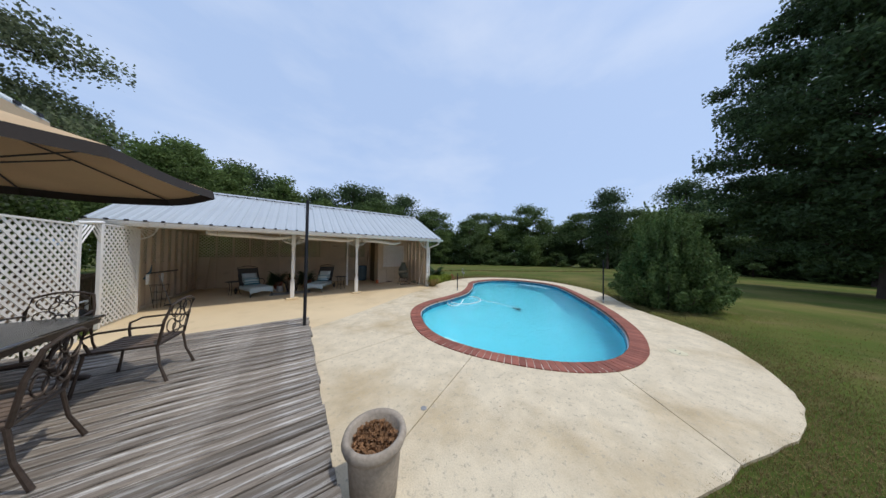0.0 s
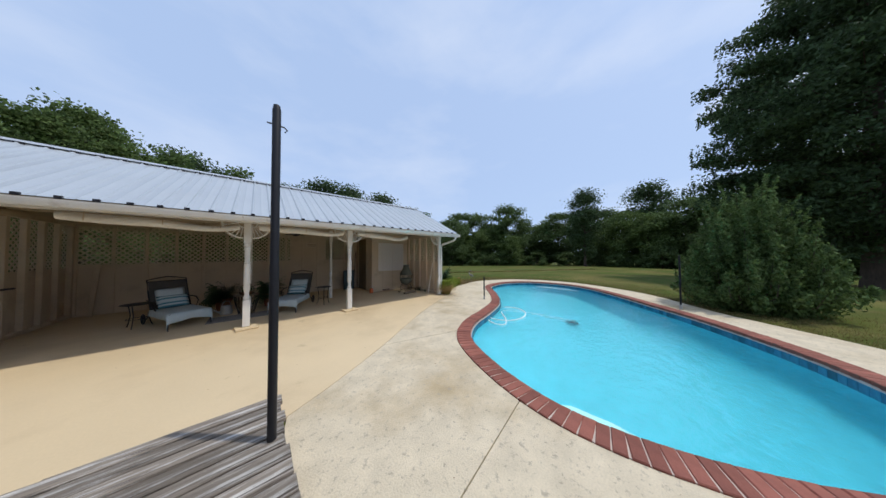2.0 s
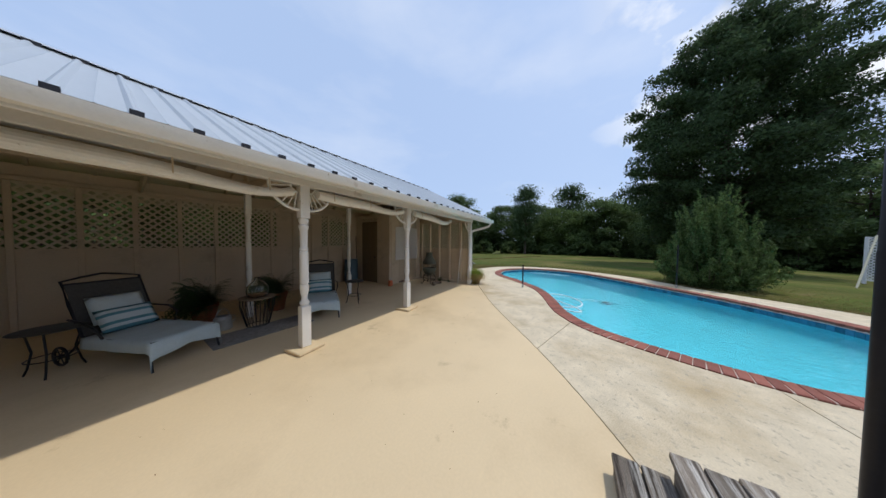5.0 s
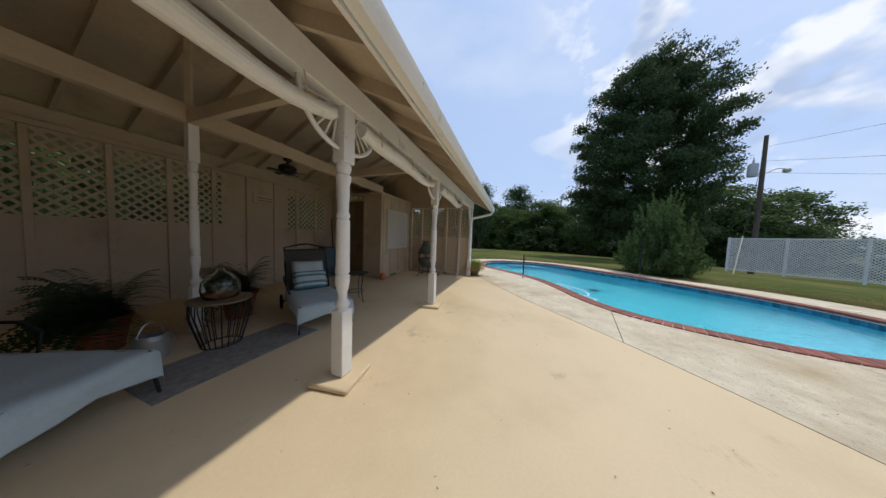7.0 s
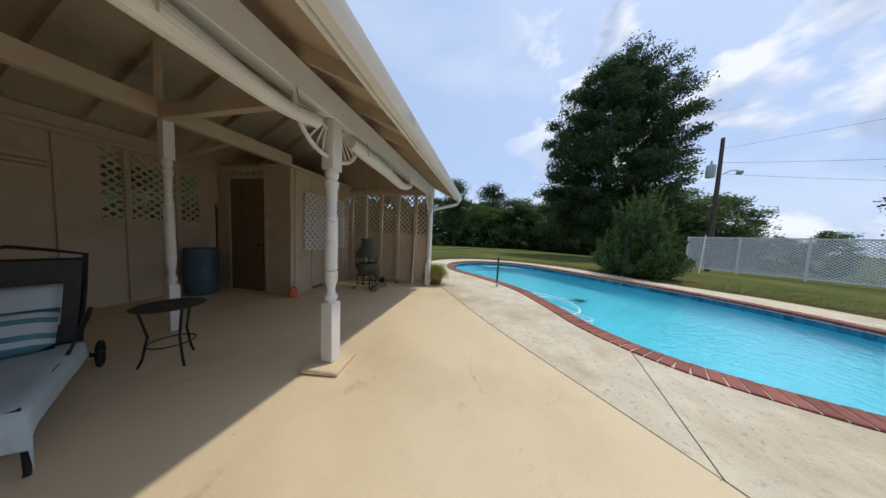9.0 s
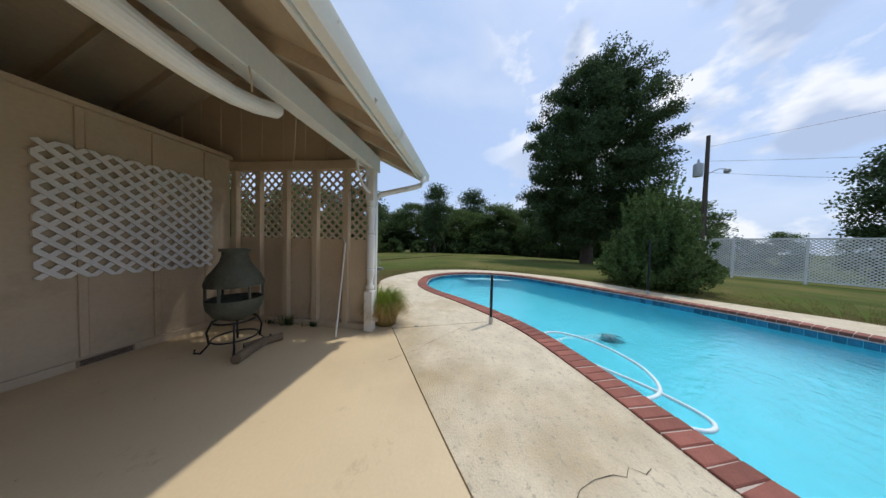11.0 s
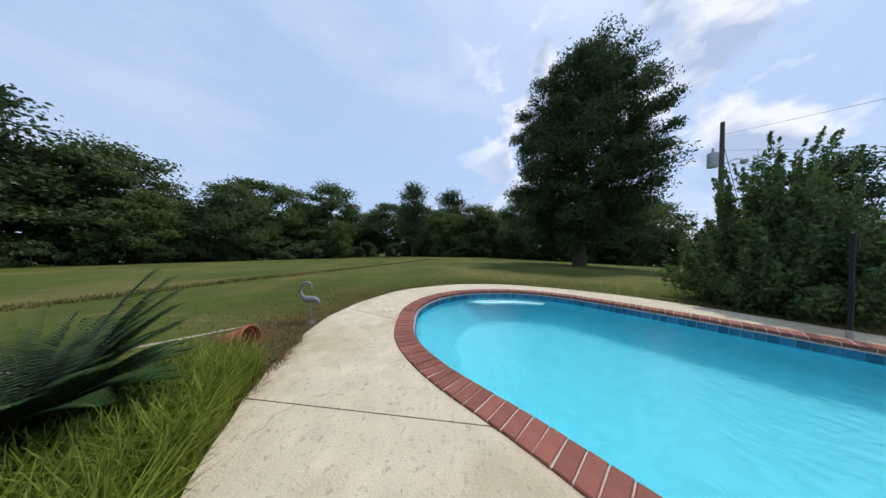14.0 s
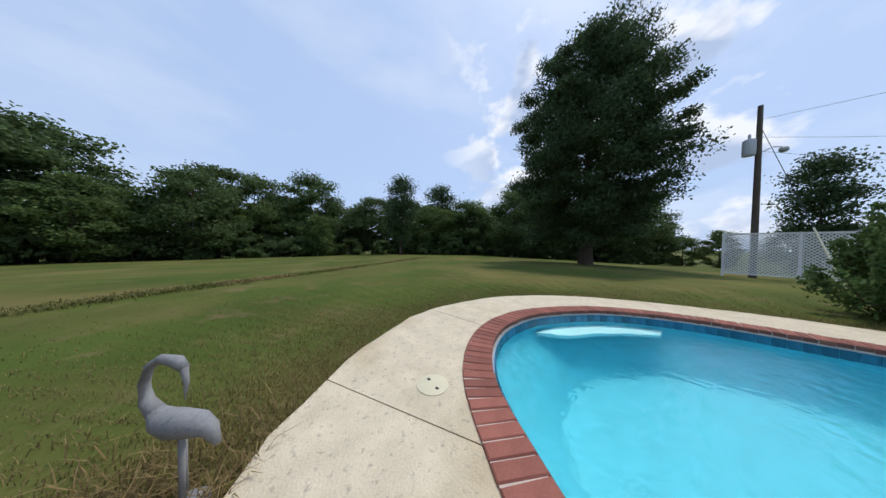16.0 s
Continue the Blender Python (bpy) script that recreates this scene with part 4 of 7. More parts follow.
box(bm, (HX - 0.02, -16, EZ - 0.18), (EX - 0.02, EY - 0.02, EZ - 0.14))
part("soffit", bm, M_SOFFIT, house, "tan painted soffit")
bm = B()
box(bm, (EX - 0.018, -16, EZ - 0.2), (EX + 0.006, EY, EZ - 0.02))
part("fascia", bm, M_SOFFIT, house)
bm = B()
v = [bm.verts.new(p) for p in ((EX - 0.02, EY - 0.04, EZ - 0.14), (HX - 4.5, EY - 0.04, EZ + 3.35), (HX - 4.5, EY - 0.04, EZ - 0.14))]
f = bm.faces.new(v)
ex = bmesh.ops.extrude_face_region(bm, geom=[f])
for q in ex["geom"]:
    if isinstance(q, bmesh.types.BMVert):
        q.co.y -= 0.04
part("gable", bm, M_SIDING, house)
win = B()
for y0, y1, z0, z1 in ((WY0 - 0.1, WY0, WZ0 - 0.02, WZ1 + 0.1), (WY1, WY1 + 0.1, WZ0 - 0.02, WZ1 + 0.1), (WY0, WY1, WZ1, WZ1 + 0.1)):
    box(win, (HX - 0.02, y0, z0), (HX + 0.035, y1, z1), bevel=0.004)
win = part("window", win, M_TRIM, house, "tall double-hung window with tan trim")
bm = B()
box(bm, (HX - 0.02, WY0 - 0.14, WZ0 - 0.12), (HX + 0.07, WY1 + 0.14, WZ0 - 0.02), bevel=0.006)
part("sill", bm, M_TRIM, win)
zm = 2.56
for z0, z1, mat in ((WZ0, zm, M_PANE), (zm, WZ1, M_BLIND)):
    bm = B()
    box(bm, (HX - 0.075, WY0 + 0.04, z0 + 0.04), (HX - 0.068, WY1 - 0.04, z1 - 0.04))
    part("pane", bm, mat, win)
    bm = B()
    for y0, y1, a, b in ((WY0, WY0 + 0.045, z0, z1), (WY1 - 0.045, WY1, z0, z1), (WY0 + 0.045, WY1 - 0.045, z0, z0 + 0.045), (WY0 + 0.045, WY1 - 0.045, z1 - 0.045, z1)):
        box(bm, (HX - 0.085, y0, a), (HX - 0.045, y1, b))
    for t in (1 / 3, 2 / 3):
        y = WY0 + (WY1 - WY0) * t
        box(bm, (HX - 0.08, y - 0.009, z0 + 0.045), (HX - 0.058, y + 0.009, z1 - 0.045))
    z = (z0 + z1) / 2
    box(bm, (HX - 0.079, WY0 + 0.045, z - 0.009), (HX - 0.059, WY1 - 0.045, z + 0.009))
    part("sash", bm, M_WHITE, win, "white window sash with bars")


def lattice_screen(name, label, u0, u1, top, x, rails=True):
    """A free-standing lattice panel along y, framed."""
    ob = thing(name, label, "lattice")
    bm = B()
    lattice(bm, u0, u1, 0.04, top, on_y(x, 1), slat=0.042, gap=0.105, thick=0.01)
    part("lattice_panel", bm, M_LATTICE, ob)
    for y in (u0, u1):
        bm = B()
        box(bm, (x - 0.03, y - 0.04, 0), (x + 0.03, y + 0.04, top + 0.03), bevel=0.004)
        part("post", bm, M_LATTICE, ob)
    bm = B()
    box(bm, (x - 0.025, u0 + 0.04, top), (x + 0.04, u1 - 0.04, top + 0.035))
    part("top_rail", bm, M_LATTICE, ob)
    return ob


lattice_screen("lattice_screen", "tall white lattice screen at the house corner", -4.06, -2.46, 2.3, -3.42)
lattice_screen("lattice_screen", "tall white lattice screen beside the pavilion", -1.46, -0.09, 2.4, -3.6)
gate_bar = thing("arbor_bar", "white timber bar with lattice corners bridging two screens", "beam")
bm = B()
tube(bm, [(-3.42, -2.5, 2.36), (-3.6, -1.42, 2.46)], 0.035, 4)
part("bar", bm, M_LATTICE, gate_bar)
for y0, d, z1, x in ((-2.42, 1, 2.33, -3.42), (-1.5, -1, 2.43, -3.59)):
    for k in range(4):
        bm = B()
        tube(bm, [(x, y0 + d * (0.07 + k * 0.09), z1), (x, y0, z1 - 0.07 - k * 0.12)], 0.016, 4)
        part("corner_slat", bm, M_LATTICE, gate_bar)


# ---- things on the deck ----
def umbrella(x, y):
    ob = thing("patio_umbrella", "open tan patio umbrella with a dark pole", "umbrella", (x, y, DZ))
    bm = B()
    tube(bm, [(0, 0, 0.0), (0, 0, 2.72)], 0.021, 10)
    part("pole", bm, M_DARK, ob)
    bm = B()
    lathe(bm, [(0.24, 0.005), (0.24, 0.05), (0.06, 0.09), (0.035, 0.3), (0.022, 0.31)], 18)
    part("base", bm, M_DARK, ob)
    n, R, z0, z1 = 8, 1.58, 2.27, 2.72
    bm = B()
    apex = bm.verts.new((0, 0, z1))
    rings = []
    for q in (0.15, 0.55, 1.0):
        ring = []
        for k in range(n * 4):
            a = k * math.tau / (n * 4) + 0.2
            flat = math.cos(math.pi / n) / math.cos((k % 4) / 4 * math.tau / n - math.pi / n)
            sag = -0.025 * math.sin((k % 4) / 4 * math.pi) * q
            ring.append(bm.verts.new((math.cos(a) * R * q * flat, math.sin(a) * R * q * flat, z1 + (z0 - z1) * q ** 1.15 + sag)))
        rings.append(ring)
    N = n * 4
    for k in range(N):
        bm.faces.new((apex, rings[0][k], rings[0][(k + 1) % N]))
        for a, b in zip(rings, rings[1:]):
            bm.faces.new((a[k], b[k], b[(k + 1) % N], a[(k + 1) % N]))
    can = part("canopy", bm, M_CANVAS, ob, "tan canvas canopy")
    bm = B()
    for k in range(N):
        p, q = rings_at(n, R, z0, k), rings_at(n, R, z0, k + 1)
        v = [bm.verts.new(c) for c in (p, q, (q[0] * 1.012, q[1] * 1.012, q[2] - 0.09), (p[0] * 1.012, p[1] * 1.012, p[2] - 0.09))]
        bm.faces.new(v)
    part("valance", bm, M_VALANCE, can, "dark canvas edge")
    for k in range(n):
        a = k * math.tau / n + 0.2
        bm = B()
        d = Vector((math.cos(a), math.sin(a), 0))
        tube(bm, [Vector((0, 0, z1 - 0.03)), d * R * 0.55 + Vector((0, 0, z1 + (z0 - z1) * 0.5 - 0.025)), d * R * 0.985 + Vector((0, 0, z0 - 0.01))], 0.009, 5)
        rib = part("rib", bm, M_DARK, ob)
        bm = B()
        tube(bm, [(0, 0, 2.08), d * R * 0.5 + Vector((0, 0, z1 + (z0 - z1) * 0.47 - 0.03))], 0.008, 5)
        part("strut", bm, M_DARK, rib)
    bm = B()
    lathe(bm, [(0.045, 1.05), (0.05, 1.1), (0.05, 1.22), (0.03, 1.26)], 12)
    tube(bm, [(0.04, 0, 1.15), (0.12, 0.02, 1.15), (0.14, 0.02, 1.2)], 0.008, 6)
    part("crank", bm, M_DARK, ob)
    bm = B()
    lathe(bm, [(0.02, 2.72), (0.1, 2.745), (0.3, 2.71)], 16, cap=False)
    part("vent", bm, M_DARK, ob)
    return ob


def rings_at(n, R, z0, k):
    k = k % (n * 4)
    a = k * math.tau / (n * 4) + 0.2
    flat = math.cos(math.pi / n) / math.cos((k % 4) / 4 * math.tau / n - math.pi / n)
    return (math.cos(a) * R * flat, math.sin(a) * R * flat, z0 - 0.025 * math.sin((k % 4) / 4 * math.pi))


def patio_table(x, y):
    ob = thing("patio_table", "long mosaic-topped patio table with bronze legs", "table", (x, y, DZ))
    bm = B()
    box(bm, (-0.53, -1.17, 0.69), (0.53, 1.17, 0.725), bevel=0.012)
    part("tabletop", bm, M_GLASSTOP, ob, "polished dark stone mosaic top")
    bm = B()
    for a, b in (((-0.5, -1.14), (0.5, -1.10)), ((-0.5, 1.10), (0.5, 1.14)), ((-0.5, -1.1), (-0.46, 1.1)), ((0.46, -1.1), (0.5, 1.1))):
        box(bm, (*a, 0.63), (*b, 0.689))
    part("apron", bm, M_BRONZE, ob)
    for sx in (-1, 1):
        for sy in (-1, 1):
            bm = B()
            tube(bm, [(sx * 0.44, sy * 1.06, 0.63), (sx * 0.34, sy * 0.9, 0.5), (sx * 0.3, sy * 0.82, 0.3), (sx * 0.4, sy * 0.98, 0.06), (sx * 0.46, sy * 1.06, 0.0)], [0.035, 0.03, 0.026, 0.028, 0.035], 8)
            part("leg", bm, M_BRONZE, ob)
    bm = B()
    tube(bm, [(0, -0.85, 0.34), (0, 0.85, 0.34)], 0.02, 6)
    tube(bm, [(-0.3, -0.82, 0.32), (0.3, -0.82, 0.32)], 0.016, 6)
    tube(bm, [(-0.3, 0.82, 0.32), (0.3, 0.82, 0.32)], 0.016, 6)
    part("stretcher", bm, M_BRONZE, ob)
    return ob


def patio_chair():
    ob = thing("patio_chair", "bronze cast-metal patio armchair with a scrolled back", "chair", group="chairs round the patio table")
    for sx in (-1, 1):
        bm = B()
        tube(bm, [(sx * 0.25, -0.26, 0.43), (sx * 0.27, -0.29, 0.2), (sx * 0.28, -0.32, 0.0)], [0.014, 0.012, 0.016], 7)
        part("leg", bm, M_BRONZE, ob)
        bm = B()
        tube(bm, [(sx * 0.24, 0.24, 0.43), (sx * 0.25, 0.27, 0.2), (sx * 0.27, 0.34, 0.0)], [0.014, 0.012, 0.016], 7)
        part("leg", bm, M_BRONZE, ob)
        bm = B()
        tube(bm, [(sx * 0.24, 0.27, 0.66), (sx * 0.29, 0.1, 0.67), (sx * 0.31, -0.15, 0.655), (sx * 0.30, -0.25, 0.6), (sx * 0.27, -0.24, 0.52), (sx * 0.25, -0.22, 0.43)], 0.0125, 7)
        part("armrest", bm, M_BRONZE, ob)
    bm = B()
    tube(bm, [(-0.25, -0.27, 0.43), (0.25, -0.27, 0.43), (0.24, 0.25, 0.43), (-0.24, 0.25, 0.43)], 0.014, 7, closed=True)
    part("seat_rail", bm, M_BRONZE, ob)
    for k in range(6):
        bm = B()
        x = -0.205 + k * 0.082
        box(bm, (x - 0.03, -0.26, 0.428), (x + 0.03, 0.24, 0.442))
        part("seat_slat", bm, M_SEAT, ob)
    bm = B()
    fr = [(-0.24, 0.25, 0.43), (-0.245, 0.29, 0.7), (-0.22, 0.34, 0.88), (-0.1, 0.36, 0.925), (0, 0.365, 0.935), (0.1, 0.36, 0.925), (0.22, 0.34, 0.88), (0.245, 0.29, 0.7), (0.24, 0.25, 0.43)]
    tube(bm, fr, 0.0145, 7)
    part("back_frame", bm, M_BRONZE, ob)
    for cx, cz, r in ((-0.11, 0.8, 0.085), (0.11, 0.8, 0.085), (0, 0.72, 0.10), (-0.12, 0.62, 0.08), (0.12, 0.62, 0.08), (0, 0.85, 0.065), (0, 0.57, 0.07)):
        bm = B()
        tube(bm, [(cx + r * math.cos(a), 0.27 + (cz - 0.5) * 0.19, cz + r * math.sin(a)) for a in np.linspace(0, math.tau, 13)[:-1]], 0.0065, 5, closed=True)
        part("scroll", bm, M_BRONZE, ob)
    bm = B()
    tube(bm, [(-0.22, 0.27, 0.52), (0.22, 0.27, 0.52)], 0.01, 5)
    part("back_rail", bm, M_BRONZE, ob)
    return ob


TX, TY = -2.38, -6.48
umbrella(TX + 0.08, TY - 0.08)
patio_table(TX, TY)
chair = patio_chair()
chair.matrix_world = pose(-1.62, -7.08, DZ, 0, 0, -84)
for x, y, rz in ((-1.42, -5.74, -97), (-3.28, -7.2, 92), (-3.28, -6.05, 86), (-2.5, -4.86, 4)):
    copy_thing(chair, pose(x, y, DZ, 0, 0, rz))
sw = copy_thing(chair, pose(-2.0, -8.55, DZ + 0.06, 0, 0, 160))
tagged(sw, "bronze swivel patio armchair on a round base")
bm = B()
tube(bm, [(0.27 * math.cos(a), 0.27 * math.sin(a), -0.03) for a in np.linspace(0, math.tau, 21)[:-1]], 0.024, 7, closed=True)
part("swivel_base", bm, M_BRONZE, sw)
tray = thing("lazy_susan", "dark round tray holding a pale folded cloth on the table", "tray", (TX + 0.08, TY - 0.08, DZ + 0.726))
bm = B()
lathe(bm, [(0.3, 0), (0.32, 0.015), (0.32, 0.028), (0.3, 0.03), (0.03, 0.03)], 24)
part("disc", bm, M_DARK, tray)
cloth = thing("folded_cloth", "crumpled pale grey cloth on the tray", "cloth", (TX + 0.17, TY - 0.2, DZ + 0.758))
bm = B()
g = [[bm.verts.new((0.13 * (i - 3) / 3, 0.17 * (j - 3) / 3, 0.012 + 0.05 * abs(noise.noise(Vector((i * 0.7, j * 0.6, 4)))))) for j in range(7)] for i in range(7)]
for i in range(6):
    for j in range(6):
        bm.faces.new((g[i][j], g[i + 1][j], g[i + 1][j + 1], g[i][j + 1]))
ex = bmesh.ops.extrude_face_region(bm, geom=bm.faces[:])
for v in ex["geom"]:
    if isinstance(v, bmesh.types.BMVert):
        v.co.z -= 0.012
part("fabric", bm, M_HOSE, cloth, smooth=True)

lp = thing("light_pole", "tall slim black metal pole fixed to the deck", "pole", (0.27, -4.69, DZ))
bm = B()
lathe(bm, [(0.031, 0), (0.031, 1.35), (0.029, 1.36), (0.029, 2.6), (0.022, 2.64)], 12)
part("shaft", bm, M_DARK, lp, smooth=False)
bm = B()
tube(bm, [(-0.06, 0, 2.48), (0.05, 0, 2.48), (0.07, 0, 2.46), (0.055, 0, 2.44)], 0.006, 6)
part("hook", bm, M_DARK, lp)


def stub(x, y, h, label):
    ob = thing("pool_pole", label, "pole", (x, y, 0))
    bm = B()
    lathe(bm, [(0.032, 0), (0.034, 0.02), (0.032, 0.12), (0.026, 0.125)], 12)
    part("sleeve", bm, M_ZINC, ob, "bare metal ground sleeve")
    bm = B()
    lathe(bm, [(0.024, 0.12), (0.024, h * 0.45), (0.026, h * 0.46), (0.026, h * 0.49), (0.024, h * 0.5), (0.024, h), (0.016, h + 0.006)], 12)
    part("shaft", bm, M_DARK, ob)
    bm = B()
    tube(bm, [(-0.055, 0, h - 0.12), (0.055, 0, h - 0.12), (0.07, 0, h - 0.1)], 0.006, 5)
    part("hook", bm, M_DARK, ob)


stub(6.67, -1.94, 0.86, "short black pole in a socket beside the pool")
stub(9.93, -6.95, 1.65, "black pole in a socket in front of the shrub")

pot = thing("planter", "large weathered round planter with dry soil", "planter", (0.62, -8.34, 0))
bm = B()
lathe(bm, [(0.15, 0), (0.165, 0.02), (0.185, 0.25), (0.195, 0.4), (0.2, 0.43), (0.225, 0.44), (0.235, 0.47), (0.225, 0.505), (0.2, 0.51), (0.18, 0.49), (0.17, 0.4), (0.05, 0.39)], 32)
part("bowl", bm, M_POT, pot, smooth=True)
bm = B()
lathe(bm, [(0.172, 0.405), (0.12, 0.425), (0.05, 0.435), (0.005, 0.43)], 24)
part("soil", bm, M_SOIL, pot)
rng = np.random.default_rng(3)
a, r = rng.uniform(0, math.tau, 420), np.sqrt(rng.uniform(0, 1, 420)) * 0.16
quads("dead_leaves", leaves(np.stack([r * np.cos(a), r * np.sin(a), 0.435 + rng.uniform(0, 0.025, 420)], 1), 0.028, rng), M_SOIL, pot)

# ---- things in the pavilion ----


def pillow(w, h, t, mat, m, parent, name, stripes=None):
    bm = B()
    n = 8
    for side in (1, -1):
        g = [[bm.verts.new(m @ Vector((w * (i / n - 0.5), h * (j / n - 0.5), side * t * (max(0, 1 - (2 * i / n - 1) ** 4) * max(0, 1 - (2 * j / n - 1) ** 4)) ** 0.6))) for j in range(n + 1)] for i in range(n + 1)]
        for i in range(n):
            for j in range(n):
                bm.faces.new((g[i][j], g[i + 1][j], g[i + 1][j + 1], g[i][j + 1]))
    bmesh.ops.remove_doubles(bm, verts=bm.verts, dist=1e-4)
    ob = part(name, bm, mat, parent, smooth=True)
    if stripes:
        me = ob.data
        me.materials.append(stripes)
        inv = m.inverted()
        for p in me.polygons:
            v = (inv @ p.center).y / h + 0.5
            p.material_index = 1 if int(v * 8) in (1, 3, 4, 6) else 0
    return ob


def chaise(x, y, rz, label):
    ob = thing("chaise_longue", label, "chaise longue", (x, y, 0), rz, group="chaise longues")
    W = 0.33
    bm = B()
    tube(bm, [(-W, 0.0, 0.36), (-W, 1.12, 0.36), (W, 1.12, 0.36), (W, 0.0, 0.36)], 0.016, 7, closed=True)
    part("frame_rail", bm, M_DARK, ob)
    bm = B()
    box(bm, (-W + 0.01, 0.01, 0.345), (W - 0.01, 1.1, 0.36))
    part("seat", bm, M_CHARCOAL, ob, "dark mesh seat")
    for sx in (-1, 1):
        bm = B()
        tube(bm, [(sx * W, 0.02, 0.36), (sx * (W + 0.01), 0.0, 0.2), (sx * (W + 0.02), -0.03, 0.02), (sx * (W + 0.02), -0.04, 0.0)], 0.013, 7)
        part("leg", bm, M_DARK, ob)
        bm = B()
        tube(bm, [(sx * W, 1.1, 0.36), (sx * W, 1.25, 0.2), (sx * W, 1.35, 0.13)], 0.013, 7)
        part("leg", bm, M_DARK, ob)
        bm = B()
        ring = [(sx * (W + 0.05), 1.35 + 0.115 * math.cos(a), 0.13 + 0.115 * math.sin(a)) for a in np.linspace(0, math.tau, 21)[:-1]]
        tube(bm, ring, 0.016, 6, closed=True)
        for k in range(3):
            a = k * math.pi / 3
            tube(bm, [(sx * (W + 0.05), 1.35 - 0.11 * math.cos(a), 0.13 - 0.11 * math.sin(a)), (sx * (W + 0.05), 1.35 + 0.11 * math.cos(a), 0.13 + 0.11 * math.sin(a))], 0.006, 5)
        tube(bm, [(sx * W, 1.35, 0.13), (sx * (W + 0.07), 1.35, 0.13)], 0.02, 6)
        part("wheel", bm, M_DARK, ob)
        bm = B()
        tube(bm, [(sx * W, 0.75, 0.36), (sx * (W + 0.05), 0.78, 0.52), (sx * (W + 0.06), 0.95, 0.6), (sx * (W + 0.03), 1.25, 0.61)], 0.014, 7)
        part("armrest", bm, M_DARK, ob)
    bm = B()
    tube(bm, [(-W, 1.08, 0.36), (-W, 1.3, 0.8), (-W, 1.42, 1.1), (-W * 0.5, 1.44, 1.14), (0, 1.45, 1.17), (W * 0.5, 1.44, 1.14), (W, 1.42, 1.1), (W, 1.3, 0.8), (W, 1.08, 0.36)], 0.016, 7)
    tube(bm, [(-W, 1.4, 1.06), (W, 1.4, 1.06)], 0.012, 6)
    part("back_frame", bm, M_DARK, ob)
    bm = B()
    v = [bm.verts.new(p) for p in ((-W + 0.012, 1.1, 0.38), (W - 0.012, 1.1, 0.38), (W - 0.012, 1.39, 1.05), (-W + 0.012, 1.39, 1.05))]
    f = bm.faces.new(v)
    ex = bmesh.ops.extrude_face_region(bm, geom=[f])
    for q in ex["geom"]:
        if isinstance(q, bmesh.types.BMVert):
            q.co.y += 0.012
    part("backrest", bm, M_CHARCOAL, ob, "dark mesh backrest")
    return ob


def throw(x, y, rz):
    ob = thing("throw_blanket", "pale blue throw draped over the chaise longue", "blanket", (x, y, 0), rz)
    bm = B()
    nx, ny = 16, 18
    g = []
    for i in range(nx + 1):
        col = []
        for j in range(ny + 1):
            u, v = (i / nx - 0.5) * 0.95, -0.17 + j / ny * 1.22
            xx, yy, zz = u, v, 0.385
            if abs(u) > 0.345:
                d = abs(u) - 0.345
                xx, zz = math.copysign(0.36 + 0.1 * d, u), 0.385 - d
            if v < -0.02:
                d = -0.02 - v
                yy, zz = -0.035 - 0.1 * d, zz - d * (1 + 0.5 * abs(u) / 0.4)
            zz += 0.012 * noise.noise(Vector((u * 7, v * 6, rz)))
            col.append(bm.verts.new((xx, yy, zz)))
        g.append(col)
    for i in range(nx):
        for j in range(ny):
            bm.faces.new((g[i][j], g[i + 1][j], g[i + 1][j + 1], g[i][j + 1]))
    ex = bmesh.ops.extrude_face_region(bm, geom=bm.faces[:])
    for q in ex["geom"]:
        if isinstance(q, bmesh.types.BMVert):
            q.co.z -= 0.012
    part("fabric", bm, M_CUSHION, ob, smooth=True)


for x, y, rz, lb in ((-1.02, 1.12, 25.5, "black metal chaise longue with mesh seat on wheels"), (0.77, 1.03, -27, "black metal chaise longue beside a round side table")):
    chaise(x, y, rz, lb)
    throw(x, y, rz)
    base = pose(x, y, 0, 0, 0, rz)
    p1 = thing("cushion", "pale grey-blue patterned cushion on the chaise longue", "cushion", (x, y, 0), rz)
    pillow(0.5, 0.4, 0.07, M_CUSHION, pose(0, 1.16, 0.68, 66, 0, 0), p1, "pad")
    p2 = thing("cushion", "teal and white striped cushion on the chaise longue", "cushion", (x, y, 0), rz)
    pillow(0.52, 0.34, 0.075, M_STRIPE, pose(0, 0.99, 0.545, 58, 0, 0), p2, "pad", M_CUSHION)


def side_table(x, y, h, r, label):
    ob = thing("side_table", label, "table", (x, y, 0), group="round side tables")
    bm = B()
    lathe(bm, [(r, h - 0.012), (r + 0.008, h - 0.004), (r, h + 0.002), (0.01, h)], 24)
    part("tabletop", bm, M_CHARCOAL, ob)
    for k in range(3):
        a = k * math.tau / 3 + 0.4
        c, s = math.cos(a), math.sin(a)
        bm = B()
        tube(bm, [(c * r * 0.85, s * r * 0.85, h - 0.015), (c * r * 0.62, s * r * 0.62, h * 0.5), (c * r * 0.78, s * r * 0.78, 0.08), (c * r * 0.9, s * r * 0.9, 0.0)], 0.01, 6)
        part("leg", bm, M_DARK, ob)
    bm = B()
    tube(bm, [(r * 0.66 * math.cos(a), r * 0.66 * math.sin(a), h * 0.36) for a in np.linspace(0, math.tau, 17)[:-1]], 0.007, 5, closed=True)
    part("ring", bm, M_DARK, ob)


side_table(1.95, 1.55, 0.6, 0.24, "small round black metal side table")
side_table(-1.98, 1.98, 0.56, 0.25, "round black mesh side table beside the chaise longue")

